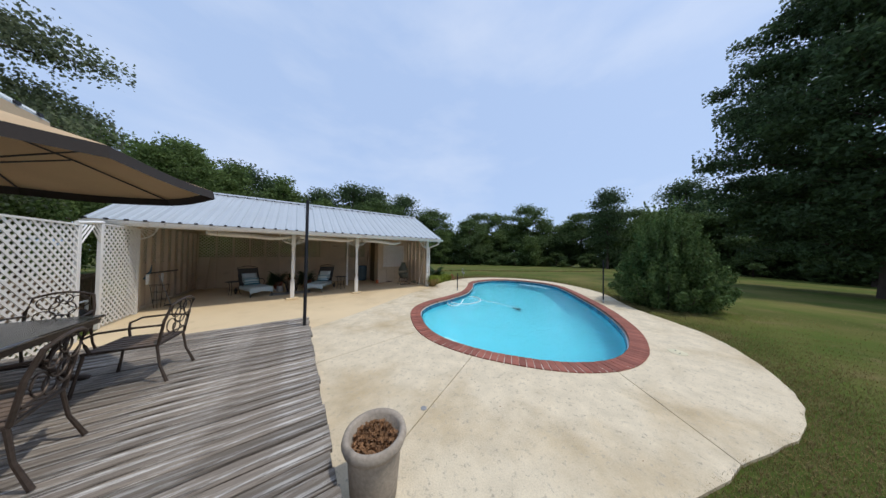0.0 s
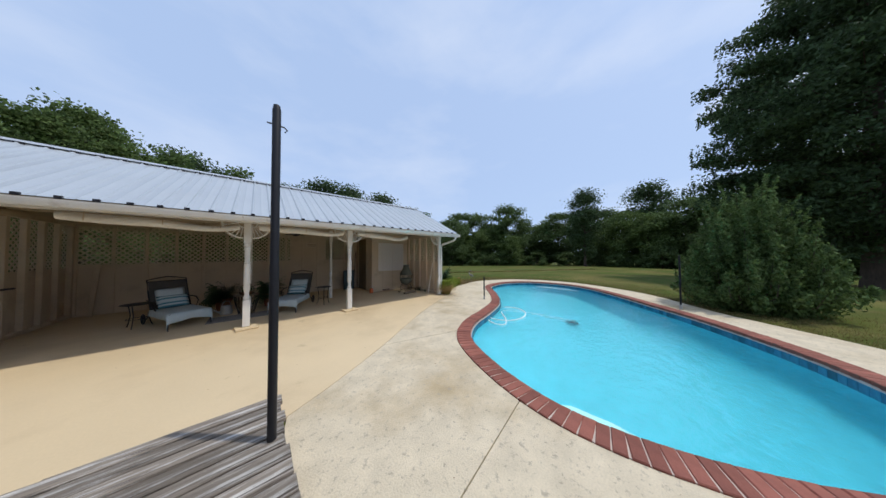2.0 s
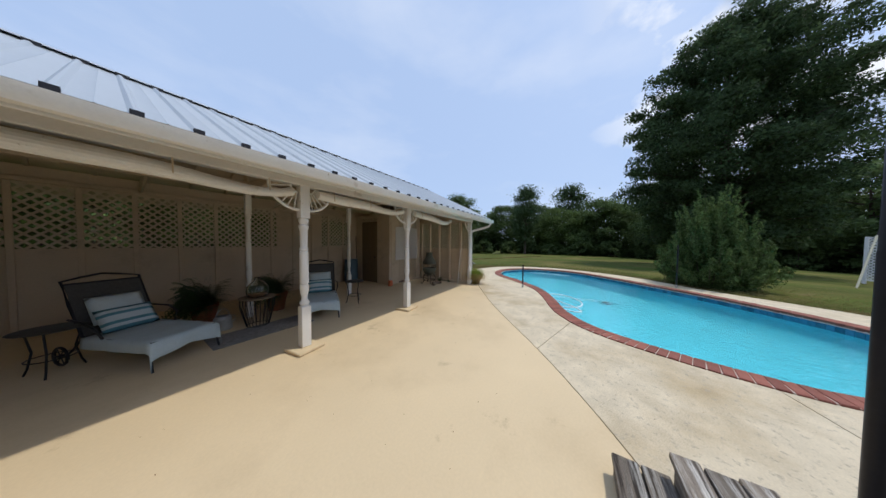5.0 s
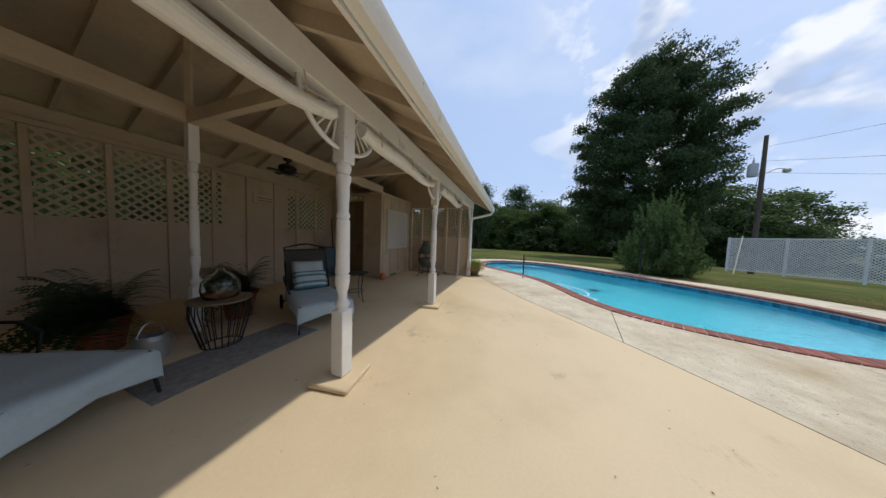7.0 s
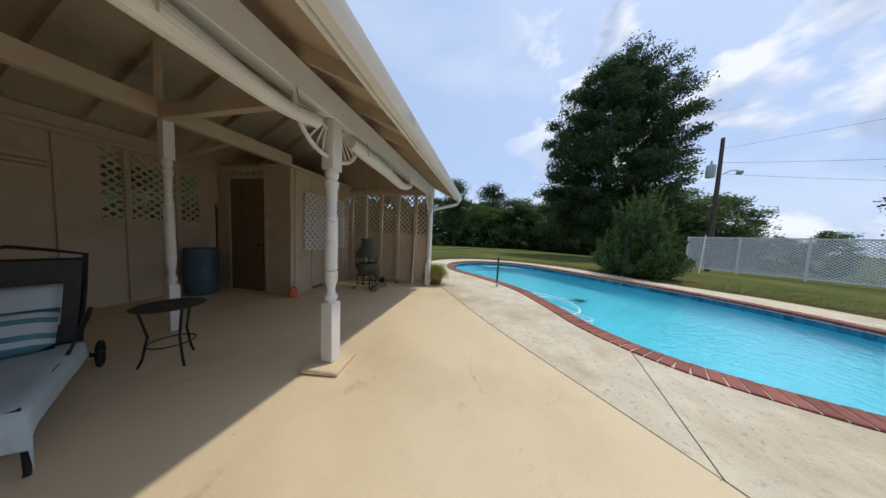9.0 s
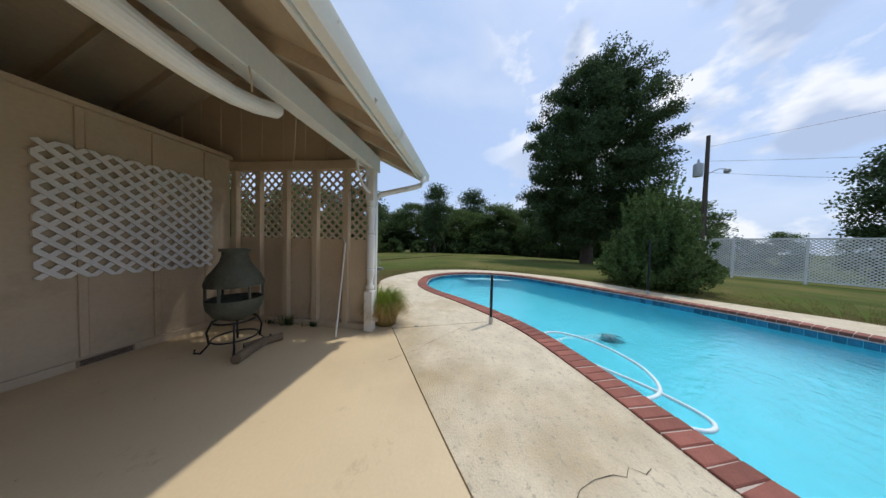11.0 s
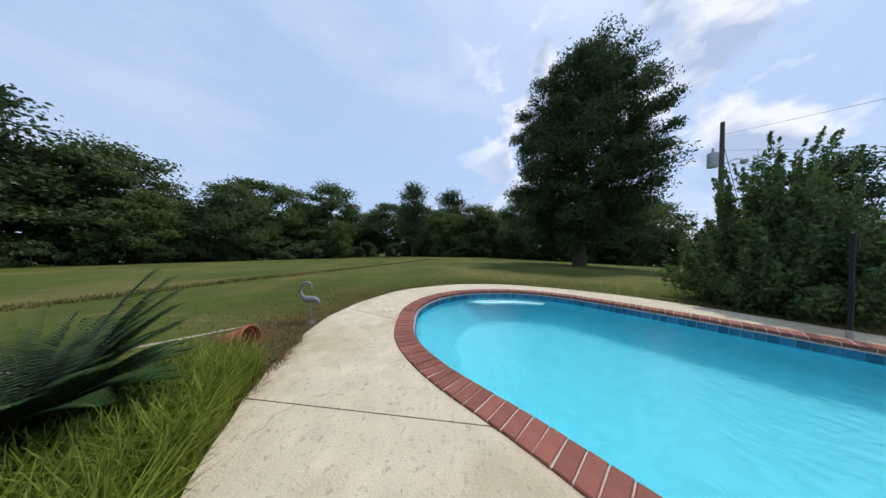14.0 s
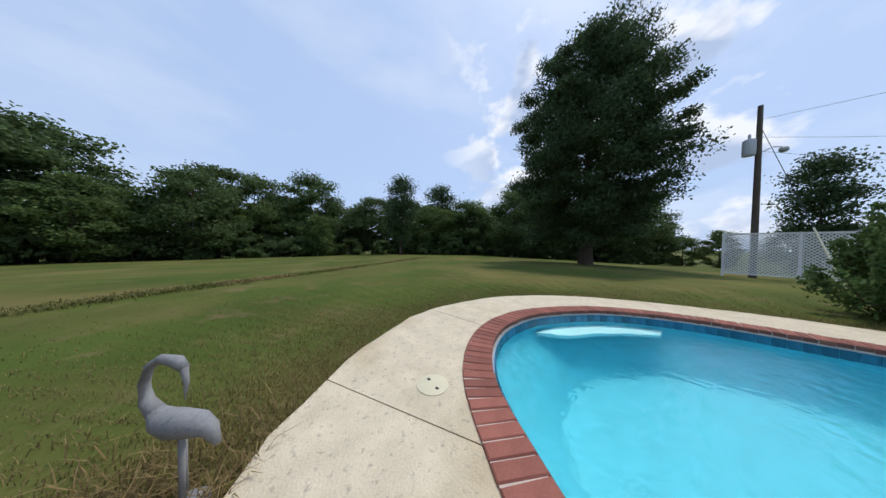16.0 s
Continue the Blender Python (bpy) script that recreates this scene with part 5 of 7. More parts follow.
drum = thing("wire_table", "black wire drum table with a flat top", "table", (-0.04, 1.80, 0))
bm = B()
lathe(bm, [(0.27, 0.535), (0.285, 0.545), (0.285, 0.56), (0.01, 0.562)], 24)
part("tabletop", bm, M_WOOD, drum)
for k in range(22):
    a = k * math.tau / 22
    bm = B()
    tube(bm, [(0.26 * math.cos(a), 0.26 * math.sin(a), 0.54), (0.265 * math.cos(a), 0.265 * math.sin(a), 0.38), (0.2 * math.cos(a), 0.2 * math.sin(a), 0.12), (0.17 * math.cos(a), 0.17 * math.sin(a), 0.0)], 0.006, 4)
    part("wire", bm, M_DARK, drum)
bm = B()
tube(bm, [(0.17 * math.cos(a), 0.17 * math.sin(a), 0.008) for a in np.linspace(0, math.tau, 21)[:-1]], 0.008, 5, closed=True)
part("foot_ring", bm, M_DARK, drum)


def fern(x, y, r_pot, h_pot, seed, label, n=70, L=0.62):
    rng = np.random.default_rng(seed)
    ob = thing("potted_fern", label, "plant", (x, y, 0))
    bm = B()
    lathe(bm, [(r_pot * 0.7, 0), (r_pot * 0.95, h_pot * 0.85), (r_pot * 1.05, h_pot * 0.86), (r_pot * 1.05, h_pot), (r_pot * 0.92, h_pot), (r_pot * 0.9, h_pot * 0.9), (0.02, h_pot * 0.9)], 24)
    part("pot", bm, M_CLAY, ob, "terracotta pot", smooth=False)
    Q = []
    for k in range(n):
        a = rng.uniform(0, math.tau)
        ln = L * rng.uniform(0.6, 1.1)
        up = rng.uniform(0.25, 1.75)
        for j in range(16):
            t = (j + 0.5) / 16
            rr = ln * t
            rr *= 1 / (1 + 0.35 * up)
            z = h_pot * 0.92 + ln * (up * t - 0.9 * t * t)
            c = np.array((math.cos(a) * rr, math.sin(a) * rr, max(z, 0.06)))
            s = 0.125 * (1 - 0.6 * t)
            side = np.array((-math.sin(a), math.cos(a), -0.25))
            fw = np.array((math.cos(a), math.sin(a), 0.0)) * 0.02
            for sg in (-1, 1):
                Q.append([c, c + side * sg * s * 0.5 + fw, c + side * sg * s + fw * 0.6, c + side * sg * s * 0.5 - fw * 0.4])
    quads("fronds", np.array(Q), M_FERN, ob)
    return ob


fern(-0.6, 2.76, 0.2, 0.38, 1, "lush potted fern in a terracotta pot", 260, 0.62)
fern(0.55, 2.62, 0.22, 0.42, 2, "lush potted fern in a large terracotta pot", 260, 0.62)
tr = thing("terrarium", "clear glass carboy terrarium with green plants inside", "terrarium", (-0.04, 1.80, 0.563))
bm = B()
lathe(bm, [(0.12, 0.0), (0.16, 0.02), (0.175, 0.1), (0.165, 0.2), (0.11, 0.28), (0.05, 0.32), (0.042, 0.37), (0.052, 0.385), (0.042, 0.385), (0.034, 0.36), (0.042, 0.315), (0.105, 0.272), (0.158, 0.196), (0.168, 0.1), (0.15, 0.026), (0.01, 0.008)], 28)
jar = part("jar", bm, M_GLASS, tr, "clear glass carboy", smooth=True)
jar.visible_shadow = False
bm = B()
lathe(bm, [(0.13, 0.02), (0.15, 0.045), (0.155, 0.07), (0.08, 0.085), (0.01, 0.08)], 20)
part("soil", bm, M_SOIL, tr)
rng = np.random.default_rng(61)
c = np.clip(rng.normal(size=(520, 3)), -1.6, 1.6) * np.array((0.065, 0.065, 0.04)) + np.array((0, 0, 0.15))
quads("plants", leaves(c, 0.022, rng, 1.9, -0.5), M_FERN, tr)
can = thing("watering_can", "galvanised metal watering can with a long thin spout", "watering can", (-0.48, 2.06, 0), 200)
bm = B()
lathe(bm, [(0.125, 0), (0.13, 0.01), (0.12, 0.2), (0.127, 0.205), (0.12, 0.215), (0.1, 0.25), (0.095, 0.25), (0.112, 0.205), (0.12, 0.02), (0.01, 0.015)], 24)
part("body", bm, M_ZINC, can, smooth=False)
bm = B()
tube(bm, [(0.115, 0, 0.06), (0.22, 0.01, 0.14), (0.33, 0.02, 0.22)], [0.026, 0.017, 0.012], 10)
spout = part("spout", bm, M_ZINC, can)
bm = B()
lathe(bm, [(0.012, 0), (0.035, 0.03), (0.035, 0.036), (0.004, 0.04)], 14, pose(0.325, 0.02, 0.215, 0, 53, 3))
part("rose", bm, M_ZINC, spout)
bm = B()
tube(bm, [(0.1 * math.cos(a), 0, 0.235 + 0.15 * math.sin(a)) for a in np.linspace(0, math.pi, 13)], 0.007, 6)
tube(bm, [(-0.1, 0, 0.24), (-0.19, 0, 0.2), (-0.2, 0, 0.12), (-0.125, 0, 0.07)], 0.007, 6)
part("handle", bm, M_ZINC, can)
rug = thing("rug", "faded grey woven outdoor rug", "rug", (0, 0, 0))
bm = B()
box(bm, (-0.78, 1.08, 0.0), (0.66, 1.74, 0.008), bevel=0.003)
part("weave", bm, M_RUG, rug)

fan = thing("ceiling_fan", "dark ceiling fan with five short blades", "fan", (1.22, 2.49, 2.72))
bm = B()
lathe(bm, [(0.07, 0), (0.06, -0.04), (0.015, -0.05), (0.015, -0.1), (0.1, -0.11), (0.14, -0.15), (0.14, -0.22), (0.09, -0.27), (0.03, -0.29)], 18)
part("motor", bm, M_DARK, fan)
for k in range(5):
    bm = B()
    box(bm, (0.12, -0.045, -0.005), (0.30, 0.045, 0.003), pose(0, 0, -0.24, 0, 0, k * 72 + 20) @ pose(0, 0, 0, 10, 0, 0), bevel=0.002)
    part("blade", bm, M_DARK, fan)

ch = thing("chiminea", "dark clay chiminea on a curled iron stand", "chiminea", (5.28, 1.42, 0), 200)
bm = B()
tube(bm, [(0.2 * math.cos(a), 0.2 * math.sin(a), 0.36) for a in np.linspace(0, math.tau, 21)[:-1]], 0.012, 6, closed=True)
tube(bm, [(0.22 * math.cos(a), 0.22 * math.sin(a), 0.14) for a in np.linspace(0, math.tau, 21)[:-1]], 0.01, 6, closed=True)
part("stand_ring", bm, M_DARK, ch)
for k in range(4):
    a = k * math.pi / 2 + 0.5
    c, s = math.cos(a), math.sin(a)
    bm = B()
    tube(bm, [(c * 0.2, s * 0.2, 0.38), (c * 0.25, s * 0.25, 0.25), (c * 0.23, s * 0.23, 0.1), (c * 0.3, s * 0.3, 0.01), (c * 0.35, s * 0.35, 0.03), (c * 0.34, s * 0.34, 0.07)], 0.012, 6)
    part("stand_leg", bm, M_DARK, ch)
bm = B()
lathe(bm, [(0.08, 0.36), (0.2, 0.42), (0.265, 0.53), (0.275, 0.6), (0.275, 0.64), (0.25, 0.64), (0.25, 0.58), (0.1, 0.48)], 24)
part("bowl", bm, M_IRON, ch, smooth=False)
for k in range(6):
    a = k * math.tau / 6
    bm = B()
    tube(bm, [(0.26 * math.cos(a), 0.26 * math.sin(a), 0.63), (0.26 * math.cos(a), 0.26 * math.sin(a), 0.81)], 0.016, 6)
    part("pillar", bm, M_IRON, ch)
bm = B()
lathe(bm, [(0.25, 0.8), (0.28, 0.8), (0.28, 0.84), (0.25, 0.93), (0.19, 1.02), (0.145, 1.1), (0.125, 1.18), (0.125, 1.22), (0.15, 1.225), (0.15, 1.26), (0.12, 1.26), (0.105, 1.15)], 24, cap=False)
part("chimney", bm, M_IRON, ch, smooth=False)
for p, q, r in (((4.95, 1.0), (5.4, 1.12), 0.055), ((5.2, 1.2), (5.55, 1.02), 0.05)):
    lg = thing("log", "weathered grey firewood log on the floor", "log", group="firewood")
    bm = B()
    tube(bm, [(*p, r), ((p[0] + q[0]) / 2, (p[1] + q[1]) / 2 + 0.01, r + 0.004), (*q, r)], [r, r * 1.05, r * 0.92], 10)
    part("wood", bm, M_WOOD, lg)
bag = thing("watering_can", "small clear watering can with an orange pattern", "watering can", (4.05, 2.36, 0), 40)
bm = B()
lathe(bm, [(0.075, 0), (0.08, 0.01), (0.085, 0.15), (0.07, 0.2), (0.05, 0.21)], 16)
body = part("body", bm, M_ORANGE, bag)
bm = B()
tube(bm, [(0.07, 0, 0.05), (0.16, 0, 0.14), (0.2, 0, 0.21)], [0.018, 0.014, 0.02], 8)
part("spout", bm, M_GREY, bag)
bm = B()
tube(bm, [(-0.06, 0, 0.18), (-0.03, 0, 0.3), (0.05, 0, 0.3), (0.05, 0, 0.2)], 0.009, 6)
part("handle", bm, M_GREY, bag)
br = thing("pole_handle", "white broom handle leaning on the wall", "broom")
bm = B()
tube(bm, [(5.72, 0.34, 0.013), (6.03, 0.40, 1.36)], 0.0115, 8)
part("shaft", bm, M_WHITE, br)
bm = B()
tube(bm, [(6.03, 0.42, 1.36), (6.02, 0.43, 1.42), (6.0, 0.45, 1.43)], 0.009, 6)
part("hook", bm, M_GREY, br)
brl = thing("barrel", "dull blue plastic barrel by the closet", "barrel", (3.66, 4.22, 0))
bm = B()
lathe(bm, [(0.23, 0), (0.25, 0.04), (0.255, 0.3), (0.265, 0.31), (0.255, 0.33), (0.255, 0.6), (0.265, 0.61), (0.255, 0.63), (0.25, 0.92), (0.235, 0.95), (0.02, 0.95)], 24)
part("drum", bm, M_BLUE, brl)
st = thing("garden_tool", "dark tool handle leaning in the corner", "tool")
bm = B()
tube(bm, [(3.85, 4.1, 0.012), (4.08, 4.5, 1.9)], 0.014, 7)
part("shaft", bm, M_DARK, st)
sg = thing("wall_plaque", "small cream wall plaque with raised lettering bars", "plaque")
bm = B()
box(bm, (1.84, YB - 0.02, 2.08), (2.34, YB - 0.003, 2.3), bevel=0.004)
part("board", bm, M_CREAM_L, sg)
for k in range(2):
    bm = B()
    box(bm, (1.92, YB - 0.026, 2.14 + k * 0.07), (2.26, YB - 0.021, 2.17 + k * 0.07))
    part("lettering", bm, M_TRIM, sg)

# small things by the closet and the lattice wall
cord = thing("clothesline", "thin pale clothesline strung under the roof", "clothesline")
bm = B()
tube(bm, [Vector((4.75, 0.09, 2.66)).lerp(Vector((6.02, 1.3, 2.56)), t) - Vector((0, 0, 0.12 * t * (1 - t))) for t in np.linspace(0, 1, 9)], 0.004, 5)
part("line", bm, M_CREAM_L, cord)
lead = thing("hanging_wire", "thin dark wire hanging on the lattice", "wire")
bm = B()
tube(bm, [(6.03, 0.3, 2.4), (6.02, 0.31, 2.2), (6.025, 0.29, 2.0), (6.03, 0.3, 1.86)], 0.004, 5)
tube(bm, [(6.03, 0.24, 2.2), (6.02, 0.31, 2.19), (6.025, 0.36, 2.17)], 0.003, 5)
part("strand", bm, M_DARK, lead)
vent = thing("wall_vent", "low dark slotted vent at the closet's foot", "vent")
bm = B()
box(bm, (4.62, CY - 0.042, 0.015), (5.0, CY - 0.031, 0.085), bevel=0.003)
part("frame", bm, M_TRIM, vent)
for k in range(4):
    bm = B()
    box(bm, (4.64, CY - 0.046, 0.024 + k * 0.015), (4.98, CY - 0.0425, 0.032 + k * 0.015))
    part("slat", bm, M_DARK, vent)
rg = np.random.default_rng(77)
for x, y, h, n in ((6.02, 0.92, 0.12, 40), (6.0, 1.37, 0.2, 60), (6.0, 1.7, 0.09, 30)):
    weed = thing("weed", "small weed growing out of the floor's edge", "weed", (x, y, 0), group="weeds along the wall")
    roots = np.stack([rg.normal(0, 0.025, n), rg.normal(0, 0.05, n), np.zeros(n)], 1)
    quads("blades", blades(roots, h, rg, 0.004, 0.9), M_FERN, weed)

# tools on the left wall
rk = thing("pool_pole_net", "dark telescopic pole resting along the wall studs", "pole")
bm = B()
tube(bm, [(-3.63, 0.5, 1.1), (-3.63, 2.5, 1.06)], 0.022, 8)
part("shaft", bm, M_DARK, rk)
bm = B()
tube(bm, [(-3.62, 0.35, 0.95), (-3.6, 0.6, 1.16), (-3.6, 0.66, 1.35)], [0.03, 0.025, 0.01], 8)
part("grip", bm, M_BLUE, rk)
gl = thing("glove", "white work glove hanging on the wall", "glove", group="gloves on the wall")
bm = B()
box(bm, (-3.60, 1.2, 0.82), (-3.57, 1.32, 1.05), bevel=0.012)
for k in range(4):
    tube(bm, [(-3.585, 1.215 + k * 0.03, 0.83), (-3.585, 1.21 + k * 0.032, 0.74)], 0.012, 6)
part("fabric", bm, M_HOSE, gl)
copy_thing(gl, pose(0, -0.86, 0.03))
wc = thing("plant_cage", "dark wire plant cage standing by the wall", "plant cage", (-3.42, 0.62, 0))
for z, r in ((0.25, 0.13), (0.5, 0.16), (0.72, 0.19)):
    bm = B()
    tube(bm, [(r * math.cos(a), r * math.sin(a), z) for a in np.linspace(0, math.tau, 17)[:-1]], 0.006, 5, closed=True)
    part("hoop", bm, M_DARK, wc)
for k in range(4):
    a = k * math.pi / 2
    bm = B()
    tube(bm, [(0.1 * math.cos(a), 0.1 * math.sin(a), 0.0), (0.19 * math.cos(a), 0.19 * math.sin(a), 0.74)], 0.006, 5)
    part("upright", bm, M_DARK, wc)
hd = thing("garden_hoe", "grey metal-handled hoe leaning on the wall", "tool")
bm = B()
tube(bm, [(-3.3, 1.0, 0.03), (-3.64, 1.2, 1.0)], 0.013, 7)
part("shaft", bm, M_ZINC, hd)
bm = B()
box(bm, (-3.4, 0.86, 0.0), (-3.2, 1.02, 0.03), bevel=0.004)
part("head", bm, M_DARK, hd)
pn = thing("wall_board", "narrow cream board leaning in the corner", "board")
bm = B()
box(bm, (-0.05, -0.012, 0), (0.05, 0.012, 1.5), pose(-3.35, 4.34, 0.0, -7, 0, -20))
part("plank", bm, M_CREAM, pn)

# pump and low wooden fence behind the lattice
wf = thing("wooden_fence", "low weathered wooden fence behind the lattice", "fence")
for k in range(16):
    y = -2.6 + k * 0.24
    bm = B()
    box(bm, (-4.82, y, -0.05), (-4.79, y + 0.2, 1.12))
    part("picket", bm, M_WOOD, wf)
bm = B()
box(bm, (-4.79, -2.6, 0.95), (-4.74, 1.2, 1.05))
box(bm, (-4.79, -2.6, 0.3), (-4.74, 1.2, 0.4))
part("rail", bm, M_WOOD, wf)
pm = thing("pool_pump", "black pool pump with white pipes on the ground", "pump", (-4.25, -0.75, -0.03))
bm = B()
lathe(bm, [(0.13, -0.3), (0.14, -0.28), (0.14, 0.1), (0.1, 0.14), (0.1, 0.3)], 16, pose(0, 0, 0.2, 90, 0, 0))
part("motor", bm, M_DARK, pm)
bm = B()
lathe(bm, [(0.12, 0), (0.13, 0.02), (0.13, 0.3), (0.1, 0.36), (0.02, 0.38)], 16, Matrix.Translation((0, -0.32, 0)))
part("strainer", bm, M_DARK, pm)
bm = B()
tube(bm, [(0.05, -0.3, 0.36), (0.05, -0.3, 0.55), (0.05, 0.3, 0.55), (0.05, 0.3, 0.0)], 0.03, 8)
part("pipe", bm, M_HOSE, pm)


# ---- trees and far things ----
def trunk_mesh(bm, h, r, rng, bend=0.4, base=0.0):
    pts = [Vector((bend * math.sin(k * 0.7) * 0.3 * k / 8, bend * math.cos(k * 0.9) * 0.3 * k / 8, base + h * k / 8)) for k in range(9)]
    tube(bm, pts, [r * (1.25 if k == 0 else 1 - 0.85 * k / 8) for k in range(9)], 9)
    return pts


def crown_tree(name, label, h, width, mat, seed, low=0.08, n_clump=46, per=190, leaf=0.34, shape=0.8, limbs=14, category="tree", droop=0.0, spread=0.11):
    """A tapered trunk with limbs; a crown of many leaf clumps of uneven outline."""
    rng = np.random.default_rng(seed)
    ob = thing(name, label, category)
    bm = B()
    trunk_mesh(bm, h * 0.85, max(0.12, h * 0.016), rng)
    C = []
    for k in range(limbs):
        z = h * (low + 0.12 + (0.8 - low) * k / limbs)
        a = k * 2.4 + rng.uniform(-0.4, 0.4)
        q = (z / h - low) / (1 - low)
        R = width * (math.sin(math.pi * min(1, max(0.06, q)) ** shape) ** 0.7) * rng.uniform(0.7, 1.05)
        tip = Vector((math.cos(a) * R, math.sin(a) * R, z + h * 0.07))
        midp = Vector((math.cos(a) * R * 0.5, math.sin(a) * R * 0.5, z + h * 0.015))
        tube(bm, [(0, 0, z - h * 0.03), midp, tip], [h * 0.007, h * 0.004, h * 0.0015], 5)
        C.append(tip)
        C.append(midp + (tip - midp) * 0.5)
    part("trunk", bm, M_BARK, ob)
    cs = [np.array(c) for c in C]
    while len(cs) < n_clump:
        q = rng.uniform(0.02, 1)
        R = width * (math.sin(math.pi * max(0.05, q) ** shape) ** 0.65 if q < 0.97 else 0.12) * math.sqrt(rng.uniform(0.15, 1)) * rng.uniform(0.8, 1.12)
        a = rng.uniform(0, math.tau)
        cs.append(np.array((math.cos(a) * R, math.sin(a) * R, h * (low + (1 - low) * q))))
    cs = np.array(cs)
    s = h * spread * rng.uniform(0.55, 1.15, len(cs))
    pts = np.concatenate([c + np.clip(rng.normal(size=(per, 3)), -1.9, 1.9) * np.array((k, k, k * 0.62)) * 0.55 for c, k in zip(cs, s)])
    pts[:, 2] = np.maximum(pts[:, 2], 0.1)
    quads("crown", leaves(pts, leaf, rng, 1.5, droop), mat, ob)
    return ob


def put(ob, x, y, rz, s=1.0, sz=None):
    ob.matrix_world = pose(x, y, land(x, y) - 0.1, 0, 0, rz) @ Matrix.Diagonal((s, s, sz or s, 1))
    return ob


WOOD = "dense green broadleaf tree in the wood's edge"
kinds = [
    crown_tree("oak_tree", WOOD, 15, 5.2, M_LEAF, 11, 0.03, 70, 210, 0.27),
    crown_tree("oak_tree", WOOD, 13, 5.0, M_LEAF_B, 12, 0.02, 68, 210, 0.26),
    crown_tree("oak_tree", WOOD, 17, 5.0, M_LEAF_B, 13, 0.03, 70, 210, 0.27, 0.95),
    crown_tree("oak_tree", WOOD, 14, 4.4, M_LEAF, 14, 0.04, 64, 210, 0.26, 0.7),
    crown_tree("pine_tree", "tall dark pine rising from the wood's edge", 20, 3.3, M_PINE, 15, 0.16, 66, 170, 0.28, 0.72),
    crown_tree("poplar_tree", "slim pale poplar tree behind the pavilion", 15, 1.65, M_LEAF, 16, 0.1, 50, 170, 0.22, 0.6, spread=0.075),
    crown_tree("thicket", "low dense thicket at the foot of the wood", 4.2, 3.4, M_LEAF_B, 17, 0.0, 36, 120, 0.27, 0.5, 6, category="shrub", spread=0.16),
]
rng = np.random.default_rng(21)
used = set()


def place(k, x, y, s=1.0, sz=None):
    rz = rng.uniform(0, 360)
    if k not in used:
        used.add(k)
        return put(kinds[k], x, y, rz, s, sz)
    ob = copy_thing(kinds[k], pose(0, 0, 0))
    return put(ob, x, y, rz, s, sz)


# trees behind the house and the lattice screens
kinds.append(crown_tree("oak_tree", "leafy green tree behind the pavilion", 12.5, 4.3, M_LEAF, 44, 0.05, 84, 300, 0.15, 0.85, 14, spread=0.095))
for k, x, y, s in ((7, -17, 3, 0.9), (7, -13, 14, 0.85), (1, -19, 12, 0.85), (7, -9, 20, 0.95), (1, -24, 6, 0.9), (7, -16, 24, 1.1)):
    place(k, x, y, s)
# the wood's edge, an arc of trees in two rows
for row, (rad, stepdeg) in enumerate(((60, 4.6), (69, 4.9))):
    a = -84.0
    while a < 118:
        r = rad + rng.uniform(-6, 6) + (7 if 8 < a < 30 else 0) + (8 if a < -45 else 0)
        th = radians(a + rng.uniform(-1, 1))
        x, y = 8 + r * math.cos(th), -3 + r * math.sin(th)
        if not (row == 0 and 18.2 < a < 21.5) and not (row == 1 and a < -45):
            k = int(rng.choice([0, 1, 2, 3] if row == 0 else ([2, 4, 4, 0] if a > 55 else [0, 2, 2, 4])))
            s = rng.uniform(0.62, 0.98) if row == 0 else rng.uniform(0.75, 1.18)
            if a < -45:
                s *= 0.62
            if a > 60:
                s *= 1.15
            if 22 < a < 80:
                s *= 1.04
            place(k, x, y, s * rng.uniform(1.15, 1.45), s)
        a += stepdeg * rng.uniform(0.8, 1.2)
for bearing, dist, s in ((-22.0, 56, 1.12), (-20.4, 58, 1.3), (-18.2, 55, 1.18), (-16.4, 58, 1.42), (-14.2, 57, 1.25), (-11.8, 56, 1.12), (-10.4, 58, 1.30),
                         (-4.6, 57, 1.02), (-2.8, 56, 1.22), (-1.2, 59, 1.1), (4.0, 58, 0.98), (5.6, 57, 1.0), (9.5, 60, 0.98), (15.0, 60, 1.0), (17.5, 61, 1.04)):
    place(5, 0.2 + dist * math.sin(radians(bearing)), -9.5 + dist * math.cos(radians(bearing)), s * 1.15, s)
for x, y, s in ((62, 8, 0.95), (21, -43, 0.75), (34, -52, 0.8), (12, -50, 0.7)):
    place(4, x, y, s)


# undergrowth that closes the wood's edge
for rad, step_ in ((57, 3.6), (64, 3.9)):
    a = -40.0
    while a < 118:
        th = radians(a + rng.uniform(-0.8, 0.8))
        r = rad + rng.uniform(-2.5, 2.5) + (7 if 8 < a < 30 else 0)
        s = rng.uniform(0.7, 1.25)
        if not 18.6 < a < 21.2:
            place(6, 8 + r * math.cos(th), -3 + r * math.sin(th), s * 1.1, s)
        a += step_ * rng.uniform(0.8, 1.2)


